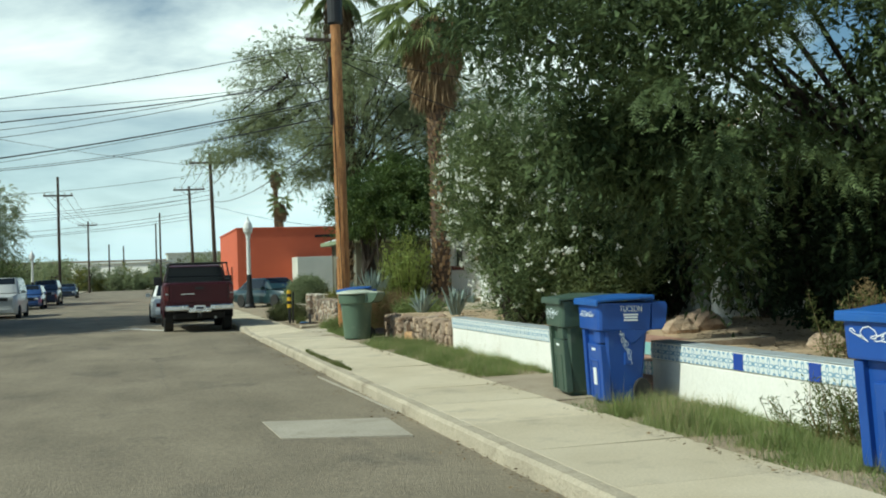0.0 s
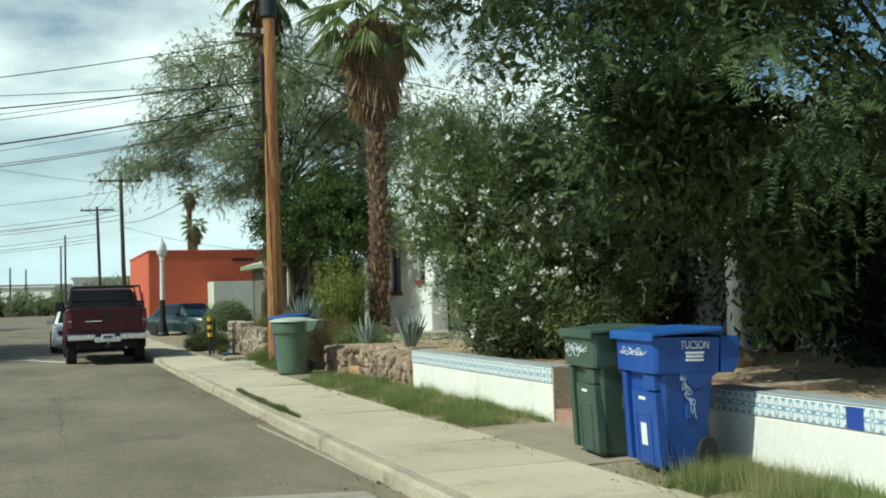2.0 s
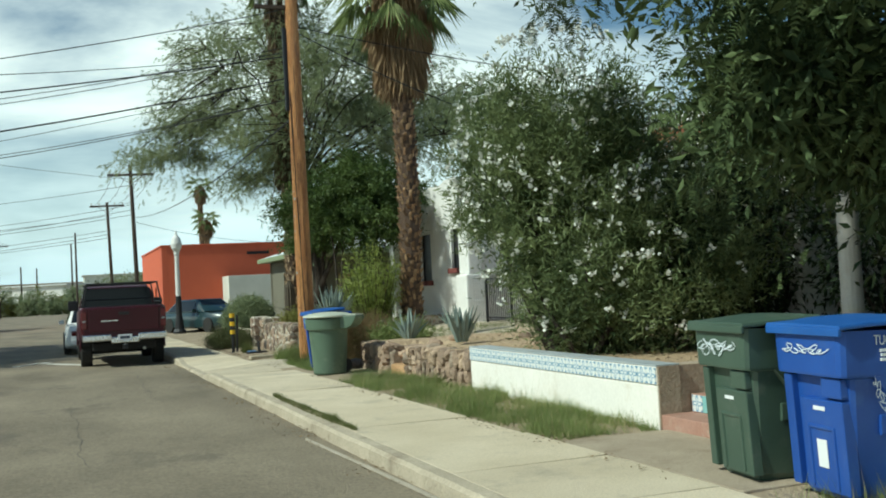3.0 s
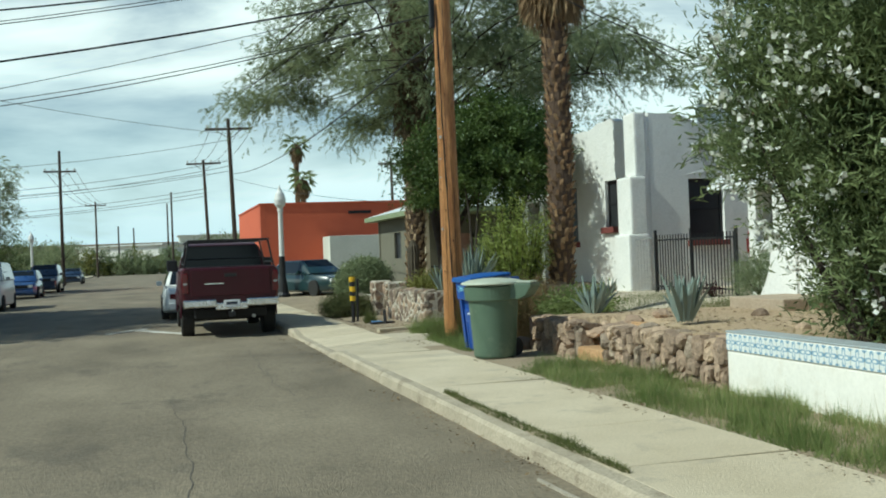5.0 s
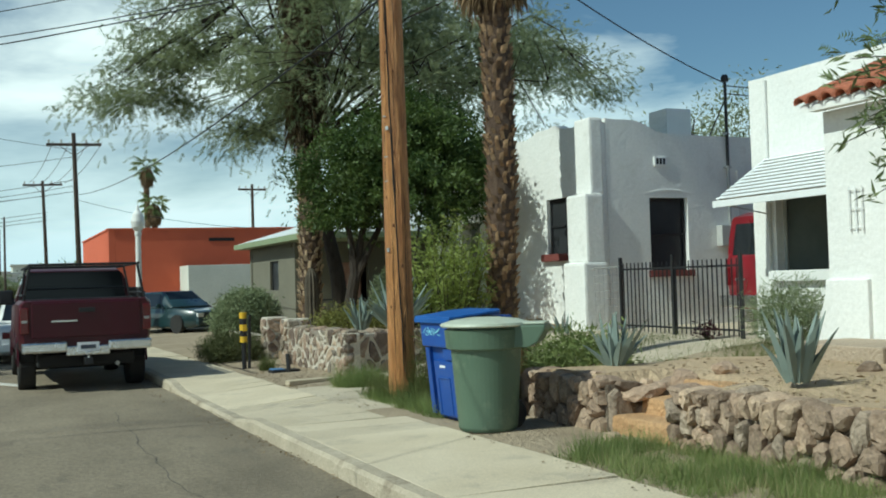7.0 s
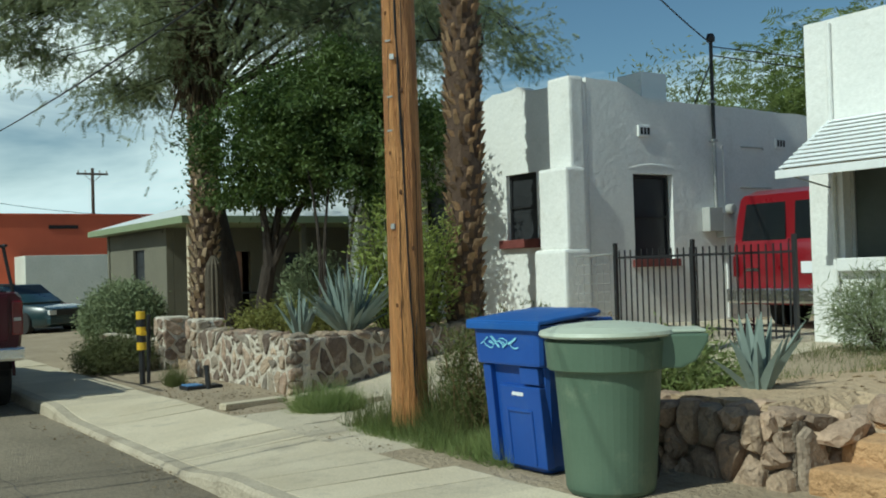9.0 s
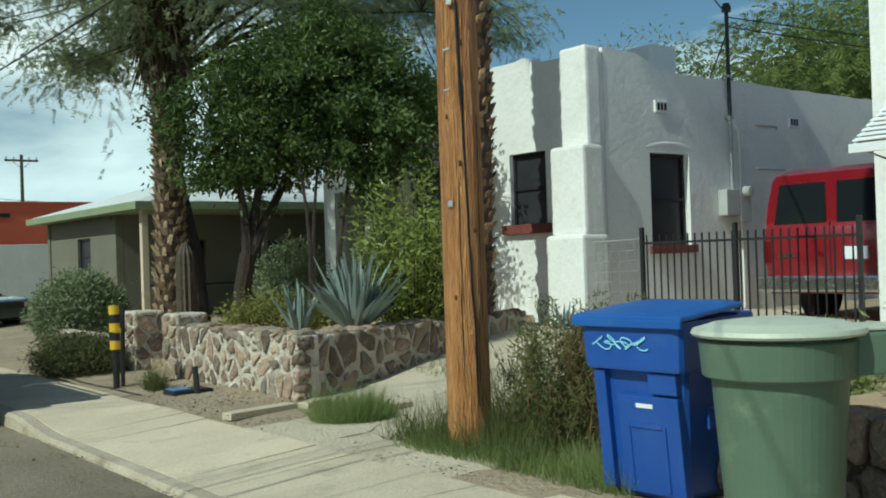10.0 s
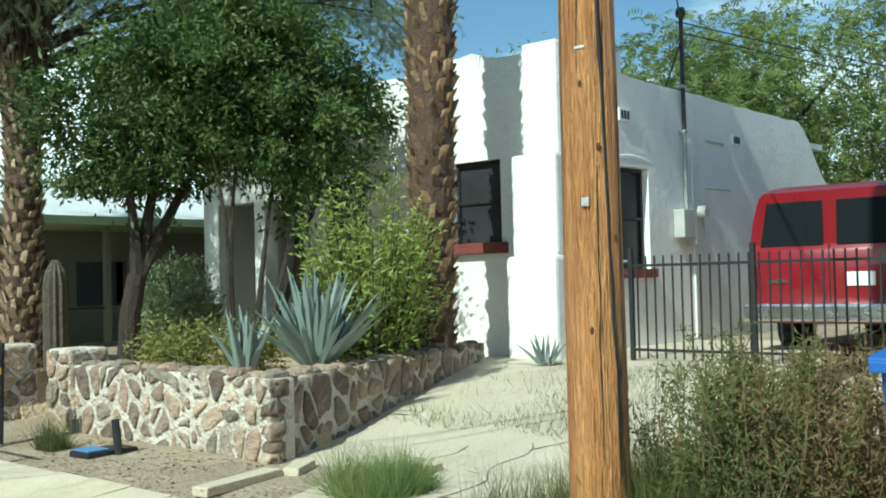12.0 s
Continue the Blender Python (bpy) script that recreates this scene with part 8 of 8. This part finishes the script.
wild(5.16, 6.7, 0.08, 0.12, 0.7, 0.55, 34, WEED, "wispy seeding weeds against a white wall")
wild(5.4, 24.5, 0.1, 0.5, 0.6, 1.15, 130, WEED, "tangled grey-green and brown weeds round a pole")

wild(5.65, 24.2, 0.1, 0.55, 0.55, 1.05, 170, RUSTY, "brown dry tangled weeds beside a pole")


def litter(n, area, label, z, mat, size=0.035):
    pos = []
    for _ in range(n):
        x, y = area(RNG.random(), RNG.random())
        if noise.noise((x * 1.1, y * 0.8, 3.0)) > -0.15:
            pos.append((x, y, z(x, y) + 0.006))
    pos = np.array(pos)
    way = RNG.normal(size=pos.shape) * np.array([1, 1, 0.12])
    L_ = size * (0.4 + 1.1 * RNG.random(len(pos)))
    return tagged(part("leaf_litter", leaf_mesh("leaf_litter", pos, way, L_, L_ * 0.45, mat, 0.1, np.tile([0, 0, 1.0], (len(pos), 1))), mat), label, "leaf litter", kind="stuff")


LITTER = leaf_mat("dead_leaf", (0.10, 0.07, 0.04), (0.30, 0.22, 0.13), 0.85, 0.1, 0.1)
litter(1500, lambda a, b: (KERB - 0.02 - 0.35 * a * a, 2 + 30 * b), "dead leaves and grit along the kerb", lambda x, y: 0.012, LITTER)
litter(900, lambda a, b: (4.0 + 0.25 * a, 2 + 28 * b), "dead leaves at the edge of the pavement", lambda x, y: 0.145, LITTER)
litter(3200, lambda a, b: (5.7 + 4.0 * a, 4 + 18.5 * b), "dead leaves and twigs on bare dirt", south_yard, LITTER, 0.06)
litter(900, lambda a, b: (4.1 + 1.1 * a, 27.4 + 4.5 * b), "dead leaves and pebbles before a stone wall", land, LITTER)

# ---------------------------------------------------------------- the far end and the other side


def far_tree(x, y, z, r, hh, label, mat=MESQUITE, n=800, name="tree", leaf=None, lo=-0.15, coarse=1.0):
    t = thing(name, pose(0, 0, 0), label, "tree" if name == "tree" else "shrub", "far trees")
    bl = [(x + r * 0.4 * math.cos(a), y + r * 0.4 * math.sin(a), z + hh * ((0.42 if name == "shrub" else 0.58) + 0.12 * math.sin(a * 3)), r * 0.72, r * 0.72, hh * (0.46 if name == "shrub" else 0.36)) for a in (0.3, 1.9, 3.4, 5.0)]
    bl = [(*b[:2], max(b[2], z + b[5] * 0.9), *b[3:]) for b in bl]
    p_, o_ = in_ellipsoids(bl, n, 0.5)
    p_, o_ = gaps(p_, o_, 1.4 / max(1.0, r * 0.4), lo, x)
    if leaf:
        q_, w_ = clumps(p_, o_, 5, 0.075 * r, 0.5)
        stuff("crown", fronds(q_, w_, 4, 5, leaf * 3.5, leaf, 0.9, "crown", mat, 0.3, 0.34, 0.4), t)
    else:
        stuff("crown", sprays(p_, o_, 20, r * 0.085, coarse * (0.028 * r + 0.055), 0.3, 0.4, "crown", mat), t)
    bm = bmesh.new()
    tube(bm, [(x, y, z - 0.1), (x, y, z + hh * 0.4)], [0.05 * r + 0.05, 0.04 * r], 8)
    limb_mesh(bm, (x, y, z + hh * 0.38), [tuple(q) for q in p_[:12]], 0.03 * r + 0.02, 0.2, 5)
    part("trunk", bm, BARK, t)


far_tree(-13.2, 76, 0, 5.0, 9.0, "feathery mesquite across the street", n=640, leaf=0.17, lo=-0.25)
for k in range(7):
    far_tree(-11.8 + 0.5 * math.sin(k * 2.1), 58 + 6.0 * k, 0, 2.4 + 0.4 * math.sin(k * 1.3), 4.6 + 0.8 * math.sin(k * 2.7), "dark bushy hedge shrub across the street", (PRIVET, JUNIPER)[k % 2], 260, "shrub", lo=-0.4, coarse=1.6)
far_tree(-12.4, 41.5, 0, 5.6, 11.5, "tall dense tree across the street", PRIVET, 950, lo=-0.5, coarse=2.5)
far_tree(-12.9, 36.0, 0, 4.6, 11.0, "tall dense tree across the street", PRIVET, 720, lo=-0.5, coarse=2.5)
far_tree(-15, 96, 0, 5.0, 8.5, "feathery mesquite across the street", n=1200)
far_tree(-13, 62, 0, 3.2, 5.5, "dark bushy tree across the street", PRIVET, 1000)
for x, y, r, hh, mt in ((-10, 128, 3, 4.5, MESQUITE), (8, 128, 3.5, 5.0, MESQUITE), (13, 140, 4, 5.5, MESQUITE), (-6.5, 176, 2.2, 2.2, SAGE_BUSH), (-2.5, 174, 2.0, 2.4, MESQUITE), (0.8, 172, 2.2, 2.6, JUNIPER), (3.6, 176, 2.6, 3.4, SAGE_BUSH), (7, 172, 3, 4.2, MESQUITE), (11, 180, 3.5, 5.0, JUNIPER), (-13, 182, 4, 5.5, MESQUITE), (-21, 200, 5, 6.5, JUNIPER), (21, 205, 6, 7.5, MESQUITE), (5, 205, 4, 5.5, JUNIPER), (30, 190, 6, 8, MESQUITE), (-18, 170, 5, 6, MESQUITE), (16, 175, 5, 6, MESQUITE)):
    far_tree(x, y, 0, r, hh, "dusty desert shrub at the end of the street", mt, 200, "shrub", coarse=2.4)
for k in range(26):                                                 # the scrub that closes the street
    x = -19 + 1.05 * k + 0.5 * math.sin(k * 2.3)
    far_tree(x, 167 + 3.0 * math.sin(k * 1.7), 0, 1.6 + 0.4 * math.sin(k * 3.1), 3.4 + 1.3 * math.sin(k * 1.3), "dusty desert shrub at the end of the street", (SAGE_BUSH, CREAM, MESQUITE)[k % 3], 90, "shrub", lo=-0.6, coarse=3.2)
far_tree(24, 33.5, 0.3, 4.8, 8.2, "feathery green tree behind a white house", TREE_MID, 560, leaf=0.13, lo=-0.45)
far_tree(27, 27.0, 0.3, 4.5, 7.6, "feathery green tree behind a white house", TREE_MID, 520, leaf=0.13, lo=-0.45)
far_tree(22, 40.0, 0.3, 4.0, 7.0, "grey-green tree behind houses", MESQUITE, 1200)
far_tree(18.5, 58, 0, 3.5, 6.0, "grey-green tree behind a bungalow", MESQUITE, 900)


def low_house(x, y, w_, d_, hh, wall, roof, label, turn=0):
    """A plain far building: walls with openings, a roof with an overhang."""
    b = thing("building", pose(x, y, 0, 0, 0, turn), label, "building")
    holes = [(1.0 + 3.2 * k, 2.2 + 3.2 * k, 1.0, 2.1) for k in range(int((w_ - 2.2) / 3.2) + 1)]
    part("wall", cut_wall(bmesh.new(), 0, w_, 0, hh, holes, 0.25), wall, b)
    part("wall", boxed(0, 0.25, 0.26, d_, 0, hh), wall, b)
    part("wall", boxed(w_ - 0.25, w_, 0.26, d_, 0, hh), wall, b)
    part("wall", boxed(0.26, w_ - 0.26, d_ - 0.25, d_, 0, hh), wall, b)
    for a0, a1, z0, z1 in holes:
        part("window", boxed(a0, a1, 0.12, 0.15, z0, z1), SCREEN, b)
    part("roof", boxed(-0.4, w_ + 0.4, -0.4, d_ + 0.4, hh + 0.005, hh + 0.22, 0.02), roof, b)
    return b


low_house(-11.5, 190, 15, 8, 4.6, WHITE_WALL, WHITE_PAINT, "long low white building at the end of the street", -28)
low_house(6, 235, 18, 10, 7.2, PALE_WALL, PALE_ROOF, "pale two-storey building far beyond the street")
low_house(-23, 70, 10, 14, 3.0, SAGE, SAGE_TRIM, "low green house behind trees across the street")
low_house(-24, 36, 12, 16, 3.2, BROWN_WALL, PALE_ROOF, "low tan house across the street")
low_house(-24, 10, 12, 16, 3.2, WHITE_WALL, PALE_ROOF, "low white house across the street")
tagged(part("embankment", prism([(255, -0.5), (262, 5.6), (285, 5.8), (300, -0.5)], -260, 260), FAR_GROUND), "long brown railway embankment closing the view", "embankment", kind="structure")
rail = thing("parapet", pose(0, 0, 0), "long dull concrete parapet on an embankment", "parapet", kind="structure")
part("parapet_wall", boxed(-200, 200, 263, 263.4, 5.5, 6.6), BROWN_WALL, rail)
fn = thing("board_fence", pose(0, 0, 0), "dark weathered fence across the street", "fence", kind="structure")
for k in range(60):
    part("board", boxed(-10.4, -10.36, 40 + 0.75 * k, 40.7 + 0.75 * k, 0.0, 1.5 + 0.06 * math.sin(k * 5.1)), OLD_WOOD, fn)

ramp_steps = thing("earth_steps", pose(0, 0, 0), "trodden orange earth steps between rough stones", "earth steps", kind="structure")
for k in range(3):
    bm = boxed(5.40 + 0.34 * k, 6.9, 20.5, 21.36, -0.05, 0.27 + 0.14 * k, 0.04)
    bmesh.ops.subdivide_edges(bm, edges=bm.edges[:], cuts=2, use_grid_fill=True)
    for v in bm.verts:
        v.co += Vector((noise.noise(v.co * 3), 0, noise.noise(v.co * 3 + Vector((4, 0, 0))))) * 0.035
    part("step", bm, EARTH, ramp_steps)

# ---------------------------------------------------------------- stones of the walls
stone_face(lava_wall, face_to_street(WX + 0.07, 20.45, 0.0), 2.80, 0.63, 0.175, 0.011, 0.085, LAVA, 11, 1, 1.5)
stone_face(lava_wall, face_to_street(WX + 0.07, 22.95, 0.0), 1.5, 0.60, 0.19, 0.011, 0.085, LAVA, 12, 1, 1.4)
stone_face(lava_wall, pose(WX + 0.36, 20.44, 0.0, 0, 0, 180), 0.3, 0.60, 0.25, 0.010, 0.06, LAVA, 13)
stone_face(lava_wall, pose(WX + 0.07, 21.46, 0.0), 0.5, 0.58, 0.25, 0.010, 0.06, LAVA, 14)
top_stones(lava_wall, ((WX + 0.20, 17.66, 0), (WX + 0.20, 20.45, 0)), 0.56, 0.24, LAVA, 21, 0.26)
top_stones(lava_wall, ((WX + 0.20, 21.45, 0), (WX + 0.20, 22.95, 0)), 0.55, 0.27, LAVA, 22, 0.28)
top_stones(lava_wall, ((WX + 0.2, 21.40, 0), (WX + 1.5, 21.55, 0)), 0.48, 0.42, LAVA, 23, 0.32)
top_stones(lava_wall, ((WX + 0.3, 20.40, 0), (WX + 1.2, 20.30, 0)), 0.50, 0.34, LAVA, 24, 0.30)
top_stones(lava_wall, ((WX + 0.3, 23.0, 0), (WX + 1.6, 23.2, 0)), 0.36, 0.36, LAVA, 25, 0.34)
stone_face(field_wall, face_to_street(CX + 0.035, CY + 3.25, 0.02), 3.24, 0.80, 0.185, 0.038, 0.022, FIELD, 31, 0, 1.2, True)
stone_face(field_wall, face_south(CX, CY, 0.02, SIDE_TURN) @ pose(0.06, 0.035, 0), SIDE_LEN - 0.1, 0.78, 0.20, 0.032, 0.026, FIELD, 32, 0, 1.15, True)
top_stones(field_wall, ((CX + 0.19, CY + 0.1, 0), (CX + 0.19, CY + 3.2, 0)), 0.755, 0.21, FIELD, 33, 0.22)
for k in range(5):                                                  # rounded stones bind the street corner
    bm = bmesh.new()
    bmesh.ops.create_icosphere(bm, subdivisions=2, radius=0.5)
    for v in bm.verts:
        v.co = v.co.lerp(v.co * (0.5 / max(abs(v.co.x), abs(v.co.y), abs(v.co.z))), 0.6)
        v.co += v.co * 0.18 * noise.noise(v.co * 2.3 + Vector((k * 4.1, 0, 0)))
    o = part("stone", mesh_of(bm, "stone", FIELD, True), FIELD, field_wall)
    o.matrix_basis = pose(CX + 0.10, CY + 0.12, 0.08 + 0.15 * k, 0, 0, 8 + 7 * math.sin(k * 2.2)) @ Matrix.Diagonal((0.15 + 0.05 * (k % 2), 0.21 - 0.05 * (k % 2), 0.13, 1))
top_stones(field_wall, ((CX + 0.3, CY + 0.28, 0), (EX - 0.1, EY + 0.16, 0)), 0.735, 0.26, FIELD, 34, 0.22)
for k, yy in enumerate((31.55, 33.05)):
    stone_face(field_wall, face_to_street(CX - 0.015, yy + 0.44, 0.05), 0.44, 0.88, 0.2, 0.024, 0.03, FIELD, 41 + k)
    stone_face(field_wall, face_south(CX - 0.02, yy + 0.005, 0.05), 0.44, 0.88, 0.2, 0.024, 0.03, FIELD, 51 + k)
stone_face(field_wall, face_to_street(CX + 0.105, 37.5, 0.02), 3.3, 0.52, 0.2, 0.026, 0.03, FIELD, 61)
for i, (x, y, r) in enumerate(((7.1, 12.6, 0.25), (7.6, 12.9, 0.33), (6.9, 9.2, 0.2), (6.6, 18.2, 0.09), (7.4, 20.2, 0.11), (5.1, 20.9, 0.08), (6.2, 21.3, 0.16), (6.5, 21.1, 0.12), (5.3, 23.2, 0.2))):
    bm = bmesh.new()
    bmesh.ops.create_icosphere(bm, subdivisions=2, radius=r)
    for v in bm.verts:
        v.co += v.co * 0.35 * noise.noise(v.co / r * 1.3 + Vector((i * 3.1, 0, 0)))
        v.co.z *= 0.65
    ob = part("boulder", bm, LAVA)
    ob.location = (x, y, south_yard(x, y) + r * 0.2 if x > WX else 0.15)
    tagged(ob, "loose rough brown boulder lying on the dirt", "stone", "loose boulders")
